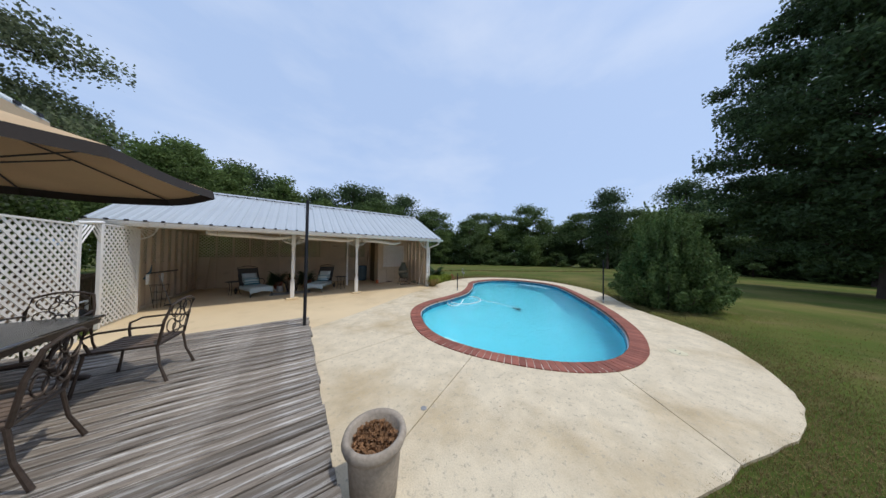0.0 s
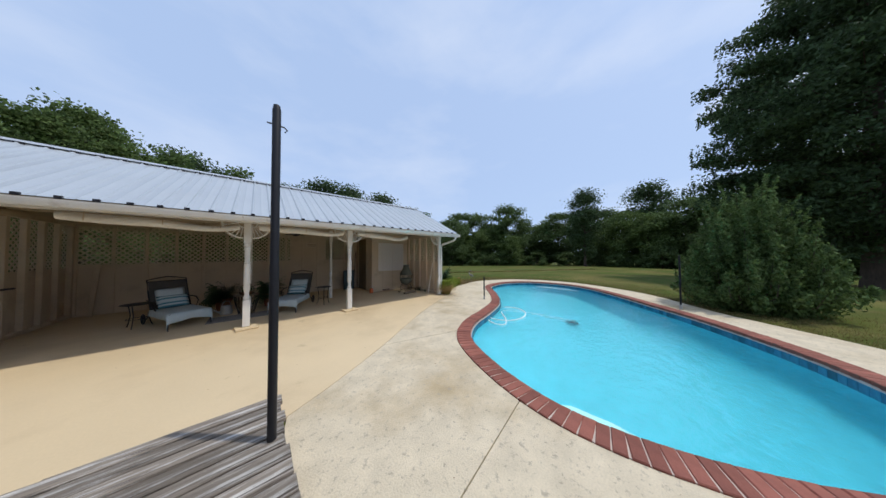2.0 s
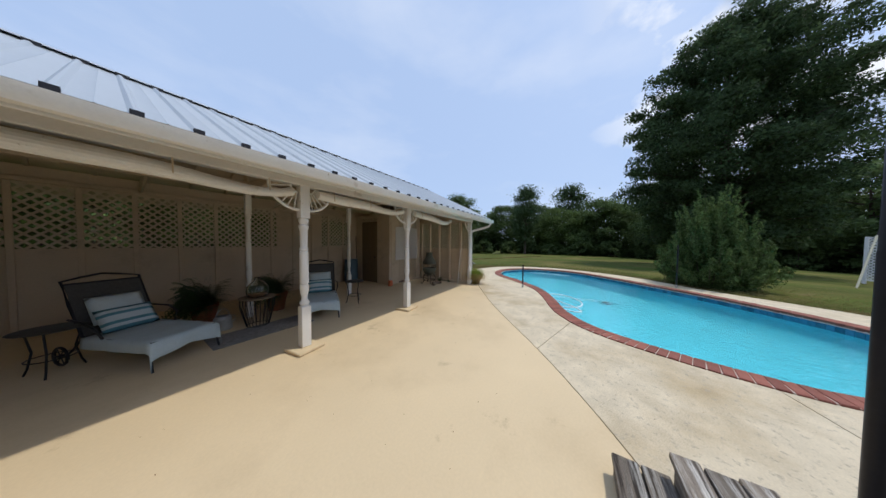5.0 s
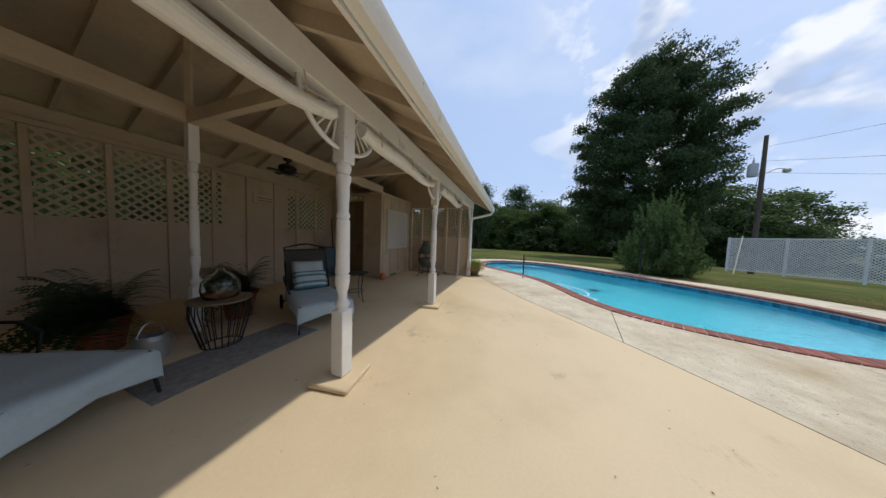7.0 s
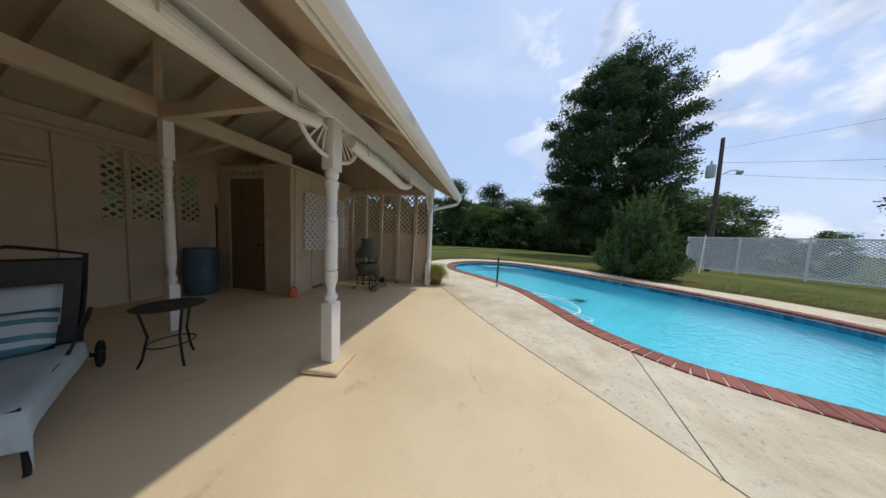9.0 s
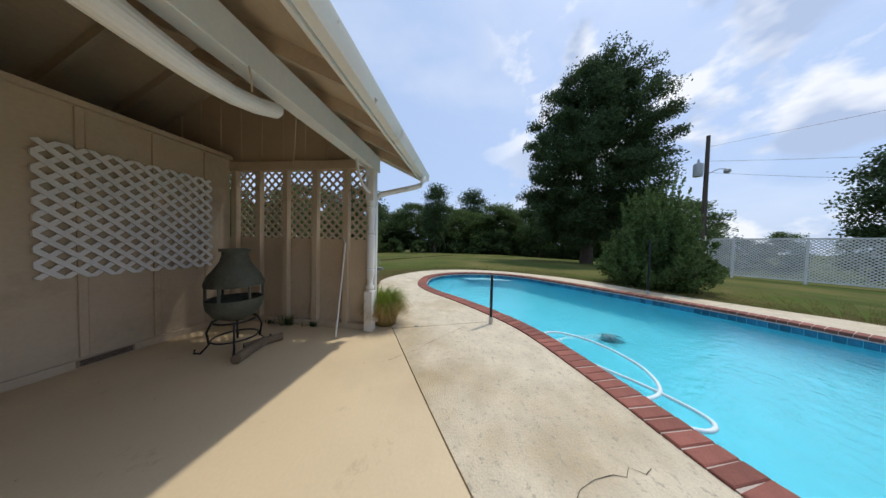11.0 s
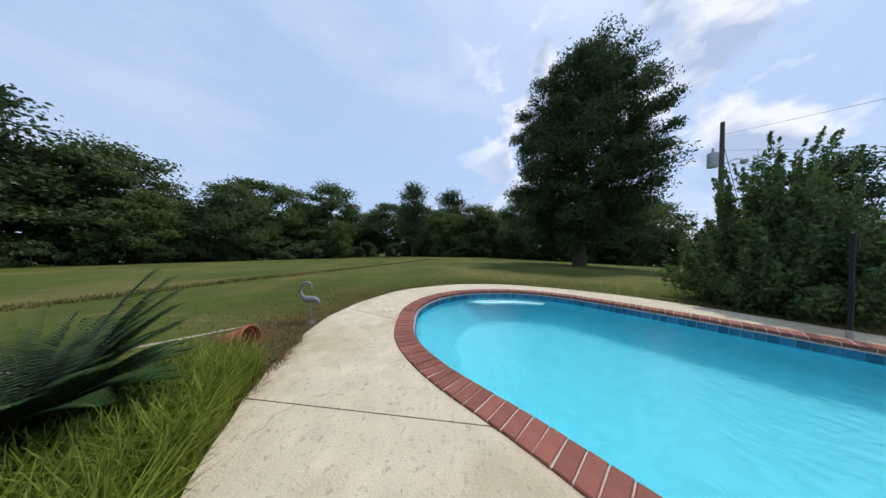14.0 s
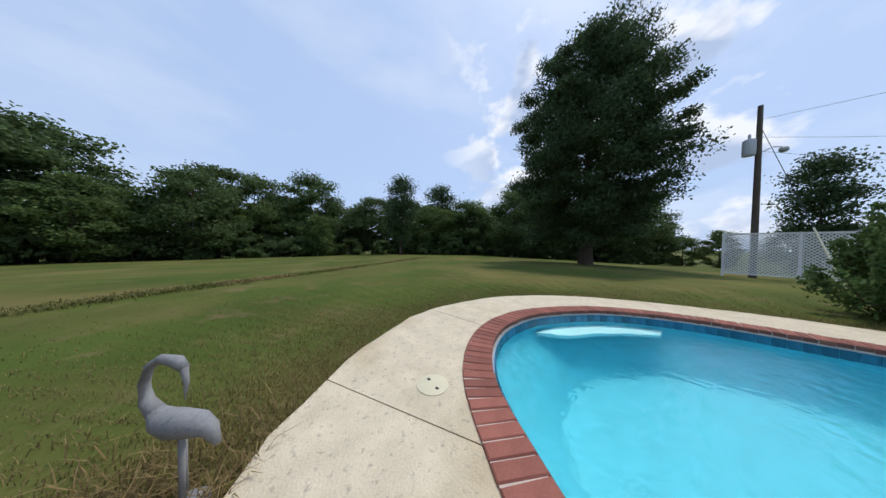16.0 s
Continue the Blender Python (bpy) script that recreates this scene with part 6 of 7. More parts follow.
# the great pine by the fence
def great_pine(x, y):
    rng = np.random.default_rng(31)
    ob = thing("great_pine", "very tall dark pine with a broad ragged crown", "tree", (x, y, land(x, y) - 0.15))
    H = 23.6
    bm = B()
    pts = trunk_mesh(bm, H * 0.95, 0.6, rng, 0.3)
    clumps = []
    for k in range(150):
        q = (k + rng.uniform(0, 1)) / 150
        z = 2.9 + q * (H - 3.6)
        # broad below the middle, round on top
        R = 7.6 * (min(1, 0.62 + q * 1.2) if q < 0.32 else math.sqrt(max(0.0, 1 - ((q - 0.32) / 0.70) ** 1.9))) * rng.uniform(0.74, 1.04)
        a = k * 2.399 + rng.uniform(-0.3, 0.3)
        d = Vector((math.cos(a), math.sin(a), 0))
        up = 0.06 + 0.24 * q
        p0 = Vector((0, 0, z - 0.06 * R))
        p1 = p0 + d * R * 0.5 + Vector((0, 0, R * up * 0.3))
        p2 = p0 + d * R + Vector((0, 0, R * up))
        tube(bm, [p0, p1, p2], [0.10 * (1.1 - q), 0.055 * (1.1 - q), 0.015], 5)
        m = max(2, int(R * 0.85))
        for j in range(m):
            t = 0.42 + 0.6 * (j + rng.uniform(0, 1)) / m
            c = p0 + (p2 - p0) * t
            clumps.append((c.x + rng.normal() * 0.45, c.y + rng.normal() * 0.45, c.z + rng.normal() * 0.3))
    part("trunk", bm, M_BARK, ob)
    cs = np.array(clumps)
    s = rng.uniform(0.36, 0.76, len(cs))
    pts = np.concatenate([c + np.clip(rng.normal(size=(330, 3)), -1.7, 1.7) * np.array((k, k, k * 0.55)) for c, k in zip(cs, s)])
    quads("crown", leaves(pts, 0.125, rng, 2.0), M_PINE, ob)
    return ob


great_pine(30.0, -15.8)

# willow-like trees behind the house, shrub by the pool
w = crown_tree("willow_tree", "tall feathery grey-green tree behind the house", 13.5, 4.6, M_WILLOW, 41, 0.12, 130, 560, 0.088, 0.85, 22, droop=0.6, spread=0.075)
put(w, -10.9, 3.8, 20)
w2 = crown_tree("willow_tree", "leafy green tree behind the lattice screens", 9.0, 4.4, M_LEAF, 42, 0.1, 90, 420, 0.105, 0.8, 14, spread=0.1)
put(w2, -12.5, 7.5, 80)


def cedar_shrub(x, y, H, R):
    """Many leaning stems from one root, feathered with upright sprays; loose shoots stand out of the top."""
    rng = np.random.default_rng(43)
    ob = thing("cedar_shrub", "bushy feathery green cedar shrub at the pool's edge", "shrub", (x, y, land(x, y) - 0.05))
    bm = B()
    pts, tips = [], []
    for k in range(210):
        a = k * 2.399 + rng.uniform(-0.3, 0.3)
        q = math.sqrt((k + 0.5) / 210)
        top = H * (1 - 0.82 * q ** 1.7) * rng.uniform(0.8, 1.06)
        r1 = R * q * rng.uniform(0.85, 1.1)
        c, sn = math.cos(a), math.sin(a)
        p0 = np.array((c * 0.22 * q, sn * 0.22 * q, 0.0))
        p1 = np.array((c * r1 * 0.85, sn * r1 * 0.85, top * 0.45))
        p2 = np.array((c * r1, sn * r1, top))
        if k % 3 == 0:
            tube(bm, [p0, p1, p2], [0.022, 0.012, 0.003], 5)
        m = int(10 + top * 9)
        for t in rng.uniform(0.12, 1.0, m):
            c0 = p0 * (1 - t) ** 2 + p1 * 2 * t * (1 - t) + p2 * t * t
            n = int(26 - 12 * t)
            w = 0.16 * (1.15 - t)
            pts.append(c0 + rng.normal(size=(n, 3)) * np.array((w, w, w * 1.25)))
        if k < 70 and k % 2 == 0:
            n = 46
            t = rng.uniform(0, 1, (n, 1))
            lean = np.array((c, sn, 0)) * 0.12
            tips.append(p2 + (lean + np.array((0, 0, 0.55 * rng.uniform(0.4, 1.1)))) * t + rng.normal(size=(n, 3)) * 0.03 * (1.2 - t))
    part("stem", bm, M_BARK, ob)
    C = np.concatenate(pts + tips)
    C[:, 2] = np.maximum(C[:, 2], 0.05)
    quads("crown", leaves(C, 0.042, rng, 2.3, -0.9), M_CEDAR, ob)
    return ob


cedar_shrub(11.65, -8.4, 3.9, 1.75)

# white lattice fence
fence = thing("lattice_fence", "long white lattice fence on posts", "fence")
fence.matrix_world = pose(20.95, -17.6, -0.2, 0, 0, 35.8)
for k in range(9):
    xa = -k * 2.44
    bm = B()
    lattice(bm, xa - 2.4, xa - 0.05, 0.0, 2.32, on_x(0.0), slat=0.044, gap=0.11, thick=0.012)
    part("lattice_panel", bm, M_LATTICE, fence)
    bm = B()
    box(bm, (xa - 0.05, -0.05, -0.5), (xa + 0.05, 0.05, 2.42))
    part("post", bm, M_LATTICE, fence)
    bm = B()
    box(bm, (xa - 2.39, -0.045, 2.32), (xa - 0.05, 0.02, 2.4))
    part("rail", bm, M_LATTICE, fence)
    bm = B()
    box(bm, (xa - 2.39, -0.045, -0.06), (xa - 0.05, 0.02, 0.0))
    part("rail", bm, M_LATTICE, fence)

# utility pole with transformer, lamp and wires
up = thing("utility_pole", "dark wooden utility pole with a transformer can", "pole", (20.2, -18.4, land(20.2, -18.4) - 0.1))
bm = B()
tube(bm, [(0, 0, 0), (0, 0, 5.4), (0, 0, 10.1)], [0.15, 0.13, 0.10], 10)
part("shaft", bm, M_POLE, up)
bm = B()
lathe(bm, [(0.05, 6.3), (0.24, 6.34), (0.25, 6.45), (0.25, 7.2), (0.2, 7.28), (0.06, 7.32), (0.06, 7.5), (0.03, 7.6)], 14, Matrix.Translation((0.12, 0.42, 0.9)))
part("transformer", bm, M_GREY, up, "grey transformer can")
bm = B()
tube(bm, [(0, -0.1, 7.4), (-0.25, -0.5, 7.65), (-0.4, -0.8, 7.6)], 0.03, 6)
lamp_arm = part("lamp_arm", bm, M_GREY, up)
bm = B()
lathe(bm, [(0.05, 6.72), (0.16, 6.64), (0.18, 6.5), (0.1, 6.4)], 12, Matrix.Translation((-0.42, -0.85, 0.9)))
part("lamp_head", bm, M_GREY, lamp_arm)
bm = B()
tube(bm, [(0, 0, 9.0), (-2.35, 2.2, 4.65), (-4.7, 4.4, 0.28)], 0.014, 5)
part("guy_wire", bm, M_DARK, up)
bm = B()
tube(bm, [(-3.4, 3.18, 2.7), (-4.7, 4.4, 0.26)], 0.032, 6)
part("guy_guard", bm, M_LID, up, "yellow guy-wire guard")
for k, (dz, e) in enumerate(((8.3, (-9, -26, 7.0)), (7.5, (-6, -24, 5.4)), (9.3, (-40, -30, 8.5)))):
    bm = B()
    tube(bm, [Vector((0, 0, dz)).lerp(Vector(e), t) - Vector((0, 0, 2.2 * t * (1 - t))) for t in np.linspace(0, 1, 11)], 0.009, 4)
    part("wire", bm, M_DARK, up)

# far house behind the fence
fh = thing("far_house", "cream two-storey house with a gable and balcony", "house", (19.2, -41.0, -0.2), 14)
fh.scale = (1.1, 1.1, 1.16)
bm = B()
prof = [(-6, -0.5), (6, -0.5), (6, 3.0), (0, 6.1), (-6, 3.0)]
a = [bm.verts.new((x, 0, z)) for x, z in prof]
b_ = [bm.verts.new((x, -9, z)) for x, z in prof]
bm.faces.new(a)
bm.faces.new(b_[::-1])
for k in (0, 1, 4):
    bm.faces.new((a[k], a[(k + 1) % 5], b_[(k + 1) % 5], b_[k]))
part("wall", bm, M_STUCCO, fh)
for s in (-1, 1):
    bm = B()
    vv = [bm.verts.new(p) for p in ((0, 0.5, 6.25), (s * 6.6, 0.5, 2.85), (s * 6.6, -9.4, 2.85), (0, -9.4, 6.25))]
    f = bm.faces.new(vv)
    ex = bmesh.ops.extrude_face_region(bm, geom=[f])
    for q in ex["geom"]:
        if isinstance(q, bmesh.types.BMVert):
            q.co.z -= 0.16
    part("roof", bm, M_ROOFGREY, fh)
bm = B()
box(bm, (-0.45, 0.01, 3.2), (0.45, 0.05, 5.2))
d = part("balcony_door", bm, M_TRIM, fh)
bm = B()
box(bm, (-0.3, 0.052, 3.6), (0.3, 0.06, 5.05))
part("pane", bm, M_PANE, d)
bm = B()
box(bm, (-1.9, 0.02, 2.95), (1.9, 1.5, 3.1))
bal = part("balcony", bm, M_WOOD, fh, "small weathered wooden balcony")
for x in np.arange(-1.85, 1.9, 0.18):
    bm = B()
    box(bm, (x - 0.03, 1.42, 3.1), (x + 0.03, 1.48, 4.1))
    part("baluster", bm, M_WOOD, bal)
bm = B()
box(bm, (-1.9, 1.4, 4.1), (1.9, 1.5, 4.2))
part("handrail", bm, M_WOOD, bal)
for x in (-1.8, 1.8):
    bm = B()
    box(bm, (x - 0.06, 1.36, -0.4), (x + 0.06, 1.48, 2.95))
    part("balcony_post", bm, M_WOOD, bal)


# ---- garden and pool things ----
hr_m = B()
tube(hr_m, [(0, 0, 0.06), (0, 0.0, 0.43)], [0.011, 0.013], 8)
tube(hr_m, [(0.03, 0.03, 0.06), (0.02, 0.02, 0.43)], [0.010, 0.012], 8)
tube(hr_m, [(0.0, 0.15, 0.515), (0, 0.1, 0.475), (0, 0.02, 0.465), (0, -0.08, 0.475), (0, -0.15, 0.46), (0.0, -0.19, 0.40)], [0.025, 0.05, 0.06, 0.052, 0.032, 0.012], 12)
tube(hr_m, [(0, 0.12, 0.49), (0, 0.185, 0.55), (0, 0.2, 0.63), (0, 0.17, 0.71), (0, 0.1, 0.755), (0, 0.02, 0.75), (0, -0.02, 0.72)], [0.035, 0.026, 0.02, 0.018, 0.02, 0.026, 0.018], 10)
tube(hr_m, [(0, -0.015, 0.725), (0, -0.03, 0.66), (0, -0.02, 0.58)], [0.016, 0.01, 0.003], 8)
lathe(hr_m, [(0.09, 0), (0.105, 0.03), (0.08, 0.07), (0.035, 0.09), (0.01, 0.095)], 12, Matrix.Translation((0.01, 0.0, 0)))
me = bpy.data.meshes.new("heron_statue")
bmesh.ops.recalc_face_normals(hr_m, faces=hr_m.faces)
hr_m.to_mesh(me)
hr_m.free()
me.materials.append(M_STONE)
for p in me.polygons:
    p.use_smooth = True
hr = tagged(new("heron_statue", me), "grey stone heron statue with a curled neck", "statue")
hr.matrix_world = pose(10.2, 1.70, -0.05, 0, 0, -10)


def lid(x, y, r):
    ob = thing("skimmer_lid", "round cream plastic skimmer lid in the concrete", "lid", (x, y, 0), 30)
    bm = B()
    lathe(bm, [(r, 0), (r, 0.006), (r - 0.008, 0.009), (0.01, 0.009)], 28)
    d = part("disc", bm, M_LID, ob)
    for s in (-1, 1):
        bm = B()
        box(bm, (s * 0.07 - 0.016, -0.012, 0.0092), (s * 0.07 + 0.016, 0.012, 0.011))
        part("finger_hole", bm, M_DARK, d)


lid(11.02, 0.55, 0.14)
lid(6.16, -9.28, 0.14)

hose = thing("pool_hose", "white floating cleaner hose looped on the water", "hose")
bm = B()
pts = spline([(6.75, -2.75, -0.165), (6.9, -3.15, -0.155), (6.6, -3.6, -0.16), (6.0, -3.8, -0.155), (5.5, -3.65, -0.16), (5.3, -3.25, -0.155), (5.5, -2.98, -0.16), (5.15, -3.2, -0.16), (4.98, -3.55, -0.155),
              (5.15, -3.75, -0.16), (5.6, -3.5, -0.16), (6.3, -2.95, -0.2), (7.0, -3.3, -0.5), (7.6, -4.2, -1.0), (7.78, -4.5, -1.2)], 8, closed=False)
tube(bm, pts, 0.019, 8)
part("tube", bm, M_HOSE, hose, smooth=True)
rb = thing("pool_cleaner", "small dark robotic pool cleaner under water", "pool cleaner", (7.8, -4.6, -1.30), 30)
bm = B()
box(bm, (-0.12, -0.09, 0.0), (0.12, 0.09, 0.11), bevel=0.03)
part("body", bm, M_BLUE, rb)
for sx in (-1, 1):
    for sy in (-1, 1):
        bm = B()
        lathe(bm, [(0.02, -0.02), (0.07, -0.02), (0.07, 0.02), (0.02, 0.02)], 14, pose(sx * 0.1, sy * 0.11, 0.0, 90, 0, 0))
        part("wheel", bm, M_DARK, rb)
bm = B()
lathe(bm, [(0.05, 0.13), (0.06, 0.17), (0.03, 0.2)], 12)
part("swivel", bm, M_GREY, rb)

vase = thing("tall_vase", "tall red clay vase with small ring handles", "vase", (6.62, 1.42, -0.04))
bm = B()
lathe(bm, [(0.13, 0), (0.15, 0.02), (0.185, 0.3), (0.19, 0.5), (0.175, 0.68), (0.13, 0.82), (0.095, 0.9), (0.09, 0.96), (0.12, 1.04), (0.135, 1.06), (0.12, 1.06), (0.08, 0.96), (0.02, 0.9)], 28)
part("body", bm, M_REDCLAY, vase, smooth=True)
for s in (-1, 1):
    bm = B()
    tube(bm, [(s * 0.17 + s * 0.03 * math.sin(a), 0, 0.7 + 0.045 * math.cos(a)) for a in np.linspace(0, math.tau, 13)[:-1]], 0.01, 6, closed=True)
    part("handle", bm, M_REDCLAY, vase)
tp = thing("tipped_pot", "terracotta flower pot lying on its side", "flower pot", (9.22, 1.98, 0.13))
bm = B()
TIP = pose(0, 0, 0, 80, 0, 8) @ Matrix.Diagonal((1.02, 1.02, 0.88, 1))
lathe(bm, [(0.1, -0.18), (0.11, -0.175), (0.155, 0.12), (0.15, 0.125), (0.14, 0.1), (0.1, -0.15), (0.01, -0.15)], 28, TIP)
part("bowl", bm, M_CLAY, tp, smooth=True)
bm = B()
lathe(bm, [(0.152, 0.122), (0.172, 0.125), (0.178, 0.135), (0.178, 0.185), (0.172, 0.192), (0.158, 0.19), (0.152, 0.122)], 28, TIP, cap=False)
part("rim", bm, M_CLAY, tp, "thick terracotta rim", smooth=True)
bm = B()
lathe(bm, [(0.132, 0.02), (0.1, 0.035), (0.05, 0.03), (0.005, 0.04)], 20, TIP)
part("soil", bm, M_SOIL, tp, "dry dark soil")


def sago(x, y):
    rng = np.random.default_rng(8)
    ob = thing("sago_palm", "dark green sago palm with stiff feathery fronds", "palm", (x, y, -0.04))
    bm = B()
    lathe(bm, [(0.1, 0), (0.15, 0.05), (0.14, 0.18), (0.08, 0.25), (0.02, 0.27)], 14)
    part("trunk", bm, M_BARK, ob)
    for k in range(150):
        a = k * 2.399 + rng.uniform(-0.2, 0.2)
        q = k / 150
        ln = rng.uniform(0.56, 0.80)
        up = 1.75 - 1.6 * q + rng.uniform(-0.12, 0.12)
        Q, spine = [], []
        for j in range(34):
            t = (j + 0.5) / 34
            rr = ln * t / math.sqrt(1 + 0.45 * up * up)
            z = 0.26 + ln * (up * t * 0.85 - (0.30 + 0.35 * q) * t * t)
            c = np.array((math.cos(a) * rr, math.sin(a) * rr, max(z, 0.03)))
            spine.append(c)
            s = 0.10 * math.sin(math.pi * min(1, 0.15 + 0.85 * t) ** 0.9) + 0.02
            side = np.array((-math.sin(a), math.cos(a), 0.22))
            fw = np.array((math.cos(a), math.sin(a), 0.25)) * 0.075
            wd = np.array((math.cos(a), math.sin(a), 0.0)) * 0.012
            for sgn in (-1, 1):
                e = side * np.array((sgn, sgn, 1)) * s + fw
                Q.append([c - wd, c + wd, c + e * 0.75 + wd * 0.6, c + e])
        quads("frond", np.array(Q), M_SAGO, ob)
    return ob


sago(7.84, 1.85)

# grasses
rng = np.random.default_rng(9)


def clump(x, y, n, r, h, mat, seed, name, label, lean=1.1, width=0.0035):
    rg = np.random.default_rng(seed)
    ob = thing(name, label, "grass clump", (x, y, -0.03))
    a, q = rg.uniform(0, math.tau, n), np.sqrt(rg.uniform(0, 1, n)) * r
    roots = np.stack([q * np.cos(a), q * np.sin(a), np.zeros(n)], 1)
    out = np.stack([np.cos(a), np.sin(a), np.zeros(n)], 1)
    m = n * 7 // 20
    quads("green_blades", arching(roots[:m], h * 1.25, rg, width, 0.34, out[:m]), mat, ob)
    quads("dry_blades", arching(roots[m:], h * 0.92, rg, width, 0.37, out[m:]), M_STRAW, ob, "straw-coloured outer blades")
    return ob


clump(6.36, -0.14, 3800, 0.16, 0.55, M_TUFT, 1, "monkey_grass", "arching clump of green and straw monkey grass")
bed = []
n = 0
while n < 15000:
    x, y = rng.uniform(6.3, 8.7), rng.uniform(0.0, 2.2)
    edge = -0.05 + (x - 6.4) * 0.58 if x < 8.2 else 1.0 + (x - 8.2) * 0.3
    if y > edge + 0.08 and y < edge + 1.0 and math.hypot(x - 7.84, y - 1.85) > 0.25:
        bed.append((x, y, -0.03))
        n += 1
bed = np.array(bed)
tagged(quads("bed_grass", blades(bed, 0.44, rng, 0.0055, 0.6), M_TUFT), "long bright green grass in the planting bed", "grass", kind="stuff")

# rough lawn grass along the paving and near the path walked
roots = []
EDGE = [p for p in LAWN_EDGE]
tries = 0
while len(roots) < 76000 and tries < 600000:
    tries += 1
    i = int(rng.integers(0, len(EDGE) - 1))
    p = EDGE[i].lerp(EDGE[i + 1], rng.uniform(0, 1))
    d = abs(rng.normal()) * 1.9
    t = (EDGE[i + 1] - EDGE[i]).normalized()
    q = p + Vector((t.y, -t.x)) * (0.02 + d)
    if q.x < 6.35 and q.y > -5:
        continue
    if q.x < 0.45:
        continue
    roots.append((q.x, q.y, land(q.x, q.y) - 0.01))
roots = np.array(roots)
tagged(quads("lawn_grass", blades(roots, 0.06, rng, 0.0024, 0.9), M_BLADE), "short rough green and straw lawn grass", "grass", kind="stuff")
# uncut grass along the shallow ditch in the field
pts = []
DITCH = [Vector(p) for p in ((-2.0, 12.9), (8.0, 9.6), (16.3, 6.6), (29.0, 4.0), (41.0, 1.6))]
for k in range(16000):
    t = rng.uniform(0, 4)
    i = min(3, int(t))
    p = DITCH[i].lerp(DITCH[i + 1], t - i)
    p = p + Vector((rng.normal() * 0.22, rng.normal() * 0.22))
    pts.append((p.x, p.y, land(p.x, p.y)))
tagged(quads("ditch_grass", blades(np.array(pts), 0.10, rng, 0.012, 0.9), M_BLADE), "line of uncut grass along a field ditch", "grass", kind="stuff")

# fallen leaf bits on the paving
pts = []
while len(pts) < 170:
    x, y = rng.uniform(-3.5, 12.5), rng.uniform(-9.5, 2.0)
    on_tan = y > -3.0 - 0.1 * x and x < 6 and y < 2
    if on_tan or (x > 0.6 and along(math.atan2(y - MID.y, x - MID.x), POOL) + 0.1 < math.hypot(x - MID.x, y - MID.y) < along(math.atan2(y - MID.y, x - MID.x), OUTLINE) - 0.1):
        pts.append((x, y, 0.006))
q = leaves(np.array(pts), 0.012, rng, 1.8)
q[:, :, 2] = 0.003 + (q[:, :, 2] - 0.006) * 0.15 + 0.003
tagged(quads("fallen_leaves", q, M_SOIL), "small dry brown leaf bits on the paving", "leaves", kind="stuff")

pl = thing("pool_light", "round underwater pool light in the far wall", "pool light", (9.37, -6.60, -0.52), 38)
bm = B()
lathe(bm, [(0.11, -0.02), (0.115, 0.0), (0.11, 0.02), (0.085, 0.025), (0.08, 0.012), (0.01, 0.012)], 24, pose(0, 0, 0, -90, 0, 0))
part("rim", bm, M_ZINC, pl)

# dried-out grass along the paving's rim
dry = []
while len(dry) < 42000:
    i = int(rng.integers(0, len(EDGE) - 1))
    p = EDGE[i].lerp(EDGE[i + 1], rng.uniform(0, 1))
    t = (EDGE[i + 1] - EDGE[i]).normalized()
    d = abs(rng.normal()) * (0.36 + 0.75 * max(0.0, noise.noise(Vector((p.x * 0.5, p.y * 0.5, 2))) + 0.35))
    q = p + Vector((t.y, -t.x)) * (d - 0.03)
    if q.x < 0.5 or (q.x < 8.2 and q.y > -5):
        continue
    dry.append((q.x, q.y, land(q.x, q.y)))
tagged(quads("dry_grass", blades(np.array(dry), 0.045, rng, 0.0022, 0.9), M_DRY), "straw-dry grass along the paving rim", "grass", kind="stuff")

# dead, tangled grass about the tipped pot, and an old edging strip in the lawn
tangle = []
while len(tangle) < 11000:
    x, y = rng.normal(9.25, 0.55), rng.normal(1.85, 0.35)
    if x > 8.35 and y > (1.0 + (x - 8.2) * 0.3 if x < 9.6 else 1.56) and math.hypot(x - 9.2, y - 1.98) > 0.16:
        tangle.append((x, y, -0.03))
tagged(quads("dead_grass", blades(np.array(tangle), 0.13, rng, 0.0035, 1.4), M_DRY), "tangled dead grass about a tipped pot", "grass", kind="stuff")
strip = thing("edging_strip", "pale weathered edging strip lying in the lawn", "edging")
bm = B()
tube(bm, [(7.9, 4.8, -0.055), (8.5, 4.24, -0.05), (9.08, 3.72, -0.052), (9.58, 3.24, -0.05), (10.02, 2.82, -0.054), (10.2, 2.62, -0.06)], 0.035, 10)
part("strip", bm, M_MORTAR, strip)


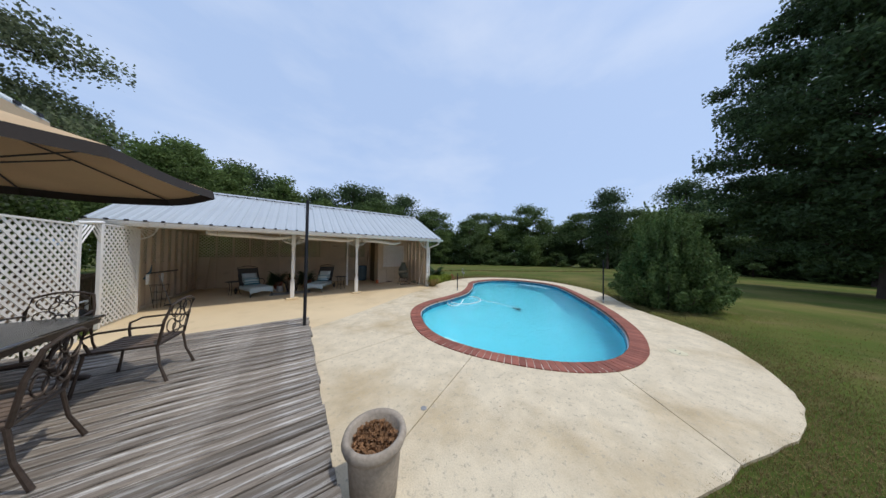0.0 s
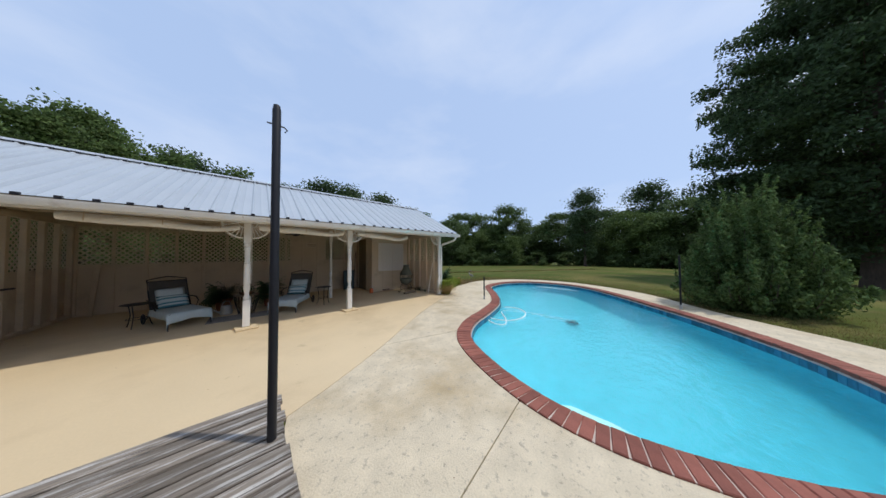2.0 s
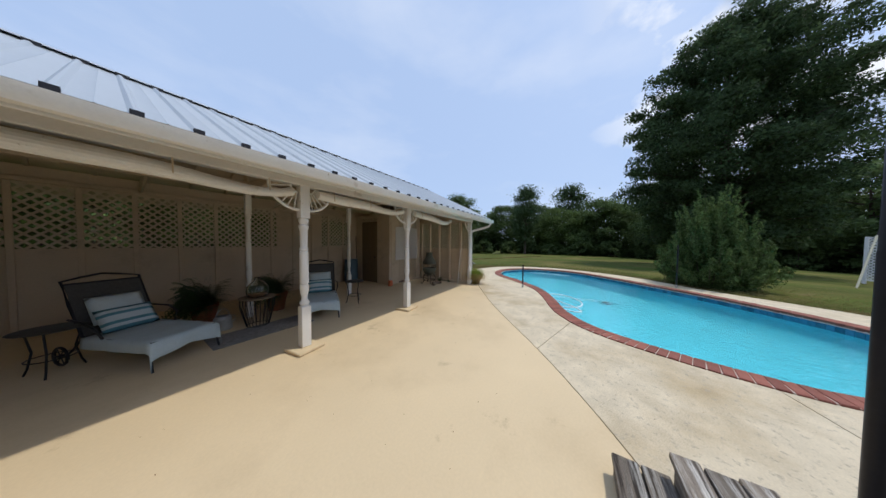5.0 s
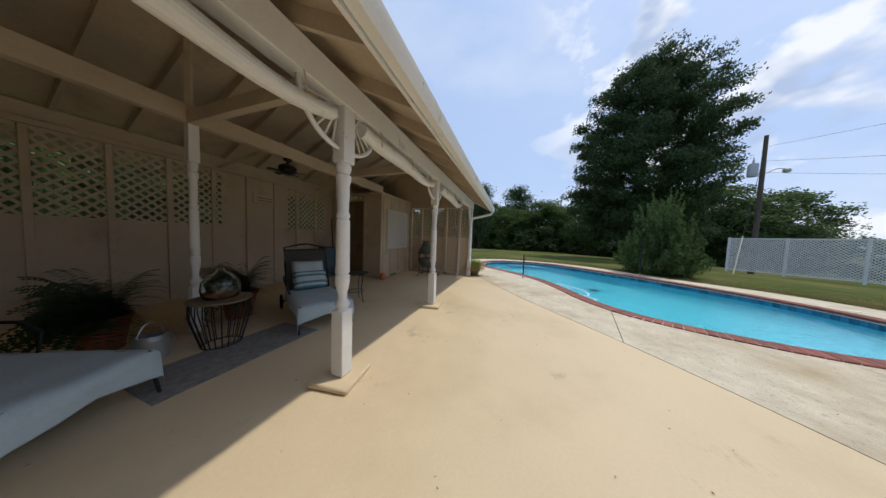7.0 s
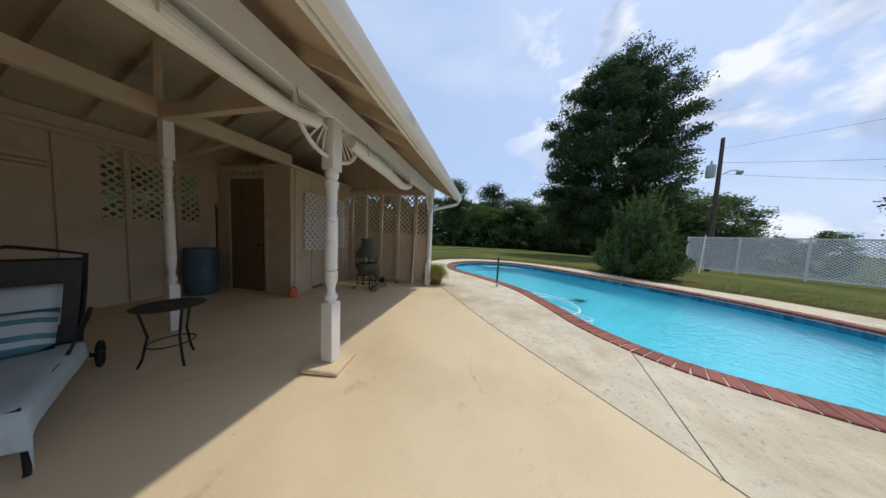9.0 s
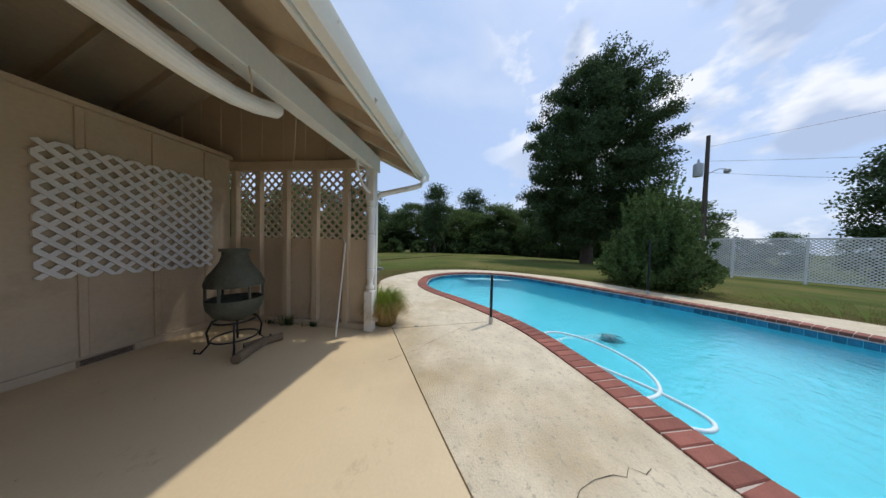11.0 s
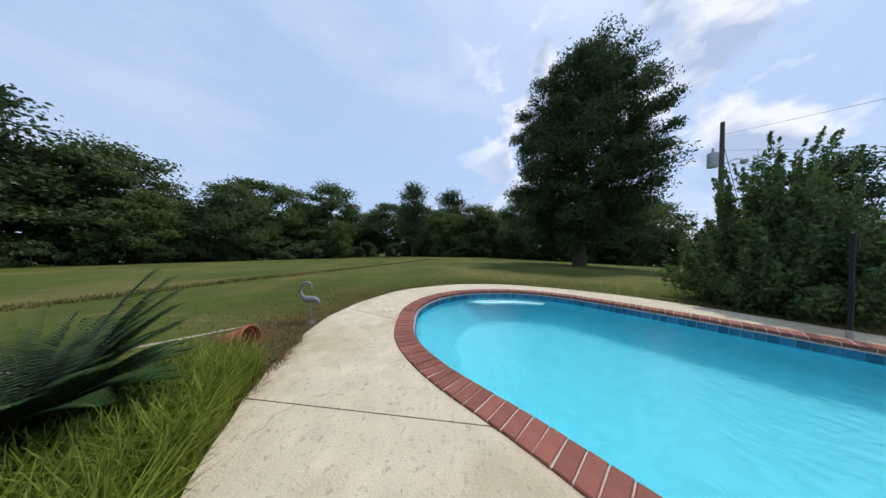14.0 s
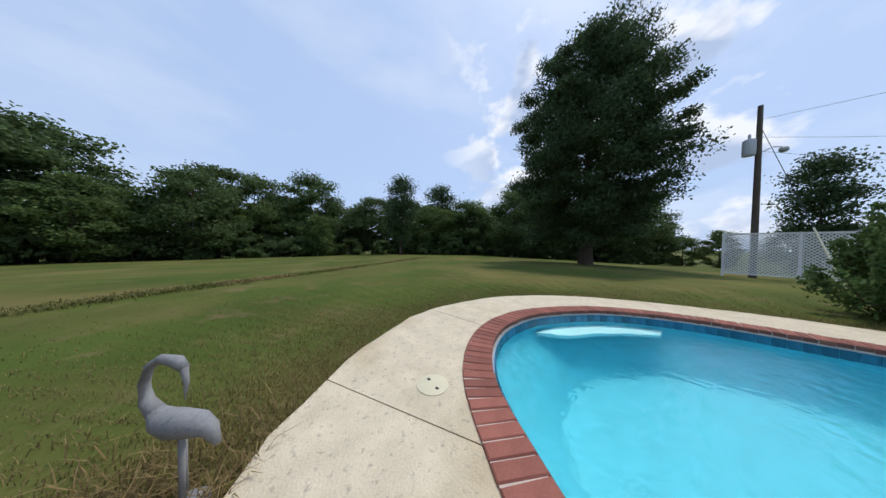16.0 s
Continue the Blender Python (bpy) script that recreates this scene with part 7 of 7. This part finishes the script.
# ---- pieces of floors and walls: boards, bricks, tiles ----
rng = np.random.default_rng(5)
shared = []
for k in range(6):
    bm = B()
    L = 4.12
    nx = 14
    rows_ = []
    for i in range(nx + 1):
        x = -3.76 + L * i / nx
        wob = 0.005 * math.sin(i * 1.7 + k) + 0.003 * rng.uniform(-1, 1)
        edge = 0.012 * rng.uniform(-1, 1) if i == nx else 0
        rows_.append([bm.verts.new((x + edge, -0.068 + wob, -0.036)), bm.verts.new((x + edge, -0.066 + wob, -0.004 + 0.002 * rng.uniform(-1, 1))), bm.verts.new((x + edge, -0.058 + wob, 0.001 * rng.uniform(-1, 1))),
                      bm.verts.new((x + edge, 0.058 + wob, 0.001 * rng.uniform(-1, 1))), bm.verts.new((x + edge, 0.066 + wob, -0.004 + 0.002 * rng.uniform(-1, 1))), bm.verts.new((x + edge, 0.068 + wob, -0.036))])
    for a, b in zip(rows_, rows_[1:]):
        for j in range(5):
            bm.faces.new((a[j], a[j + 1], b[j + 1], b[j]))
    bm.faces.new(rows_[-1])
    me = bpy.data.meshes.new("board")
    bmesh.ops.recalc_face_normals(bm, faces=bm.faces)
    bm.to_mesh(me)
    bm.free()
    me.materials.append(M_DECK)
    shared.append(me)
y, i = -4.13, 0
while y > -13.0:
    ob = new("board", shared[i % 6])
    ob.parent = deck
    ob.matrix_world = pose(rng.uniform(-0.015, 0.012), y, DZ + rng.uniform(-0.008, 0.006), rng.uniform(-1.6, 1.6), 0, rng.uniform(-0.14, 0.14))
    y -= 0.149
    i += 1

# lap siding of the house wall
sid = {}
z = 0.28
while z < EZ - 0.4:
    for y0, y1 in (((-16, HY - 0.1),) if z + 0.2 < WZ0 - 0.1 or z > WZ1 + 0.1 else ((-16, WY0 - 0.1), (WY1 + 0.1, HY - 0.1))):
        key = round(y1 - y0, 3)
        if key not in sid:
            bm = B()
            v = [[bm.verts.new((px, yy, pz)) for px, pz in ((-0.024, 0.0), (0.004, 0.0), (-0.012, 0.205), (-0.024, 0.205))] for yy in (0, y1 - y0)]
            for k in range(4):
                bm.faces.new((v[0][k], v[0][(k + 1) % 4], v[1][(k + 1) % 4], v[1][k]))
            bm.faces.new(v[0])
            bm.faces.new(v[1])
            me = bpy.data.meshes.new("siding_board")
            bmesh.ops.recalc_face_normals(bm, faces=bm.faces)
            bm.to_mesh(me)
            bm.free()
            me.materials.append(M_SIDING)
            sid[key] = me
        ob = new("siding_board", sid[key])
        ob.parent = house
        ob.matrix_world = pose(HX, y0, z)
    z += 0.2

# coping bricks
def brick_mesh(w, l, h, k):
    bm = B()
    box(bm, (-w / 2, -l / 2, -h), (w / 2, l / 2, 0))
    top = [e for e in bm.edges if all(v.co.z > -0.01 for v in e.verts)]
    bmesh.ops.bevel(bm, geom=top, offset=0.008, segments=1, affect="EDGES")
    for v in bm.verts:
        v.co += Vector((rng.uniform(-1, 1), rng.uniform(-1, 1), rng.uniform(-1, 1))) * 0.0022
    me = bpy.data.meshes.new("brick")
    bmesh.ops.recalc_face_normals(bm, faces=bm.faces)
    bm.to_mesh(me)
    bm.free()
    me.materials.append(M_BRICK)
    return me


MIDLINE = inset(POOL, 0.147)
lens_ = [(MIDLINE[(i + 1) % len(MIDLINE)] - MIDLINE[i]).length for i in range(len(MIDLINE))]
total = sum(lens_)
count = int(total / 0.118)
step = total / count
bricks = [brick_mesh(step - 0.009, 0.302, 0.072, k) for k in range(5)]
acc, seg = 0.0, 0
for i in range(count):
    want = i * step
    while acc + lens_[seg] < want:
        acc += lens_[seg]
        seg = (seg + 1) % len(MIDLINE)
    a, b = MIDLINE[seg], MIDLINE[(seg + 1) % len(MIDLINE)]
    p = a + (b - a) * ((want - acc) / max(lens_[seg], 1e-6))
    d = b - a
    ob = new("brick", bricks[i % 5])
    ob.parent = pool
    ob.matrix_world = pose(p.x, p.y, 0.022 + rng.uniform(-0.002, 0.002), 0, 0, math.degrees(math.atan2(d.y, d.x)) + rng.uniform(-0.7, 0.7))

# waterline tiles
TL = inset(POOL, 0.338)
lens_ = [(TL[(i + 1) % len(TL)] - TL[i]).length for i in range(len(TL))]
total = sum(lens_)
count = 230
step = total / count
bm = B()
box(bm, (-step / 2 + 0.003, -0.006, -0.15), (step / 2 - 0.003, 0.006, 0))
tile = bpy.data.meshes.new("tile")
bmesh.ops.recalc_face_normals(bm, faces=bm.faces)
bm.to_mesh(tile)
bm.free()
tile.materials.append(M_TILE)
acc, seg = 0.0, 0
for i in range(count):
    want = i * step
    while acc + lens_[seg] < want:
        acc += lens_[seg]
        seg = (seg + 1) % len(TL)
    a, b = TL[seg], TL[(seg + 1) % len(TL)]
    p = a + (b - a) * ((want - acc) / max(lens_[seg], 1e-6))
    d = b - a
    ob = new("tile", tile)
    ob.parent = pool
    ob.matrix_world = pose(p.x, p.y, -0.056, 0, 0, math.degrees(math.atan2(d.y, d.x)))
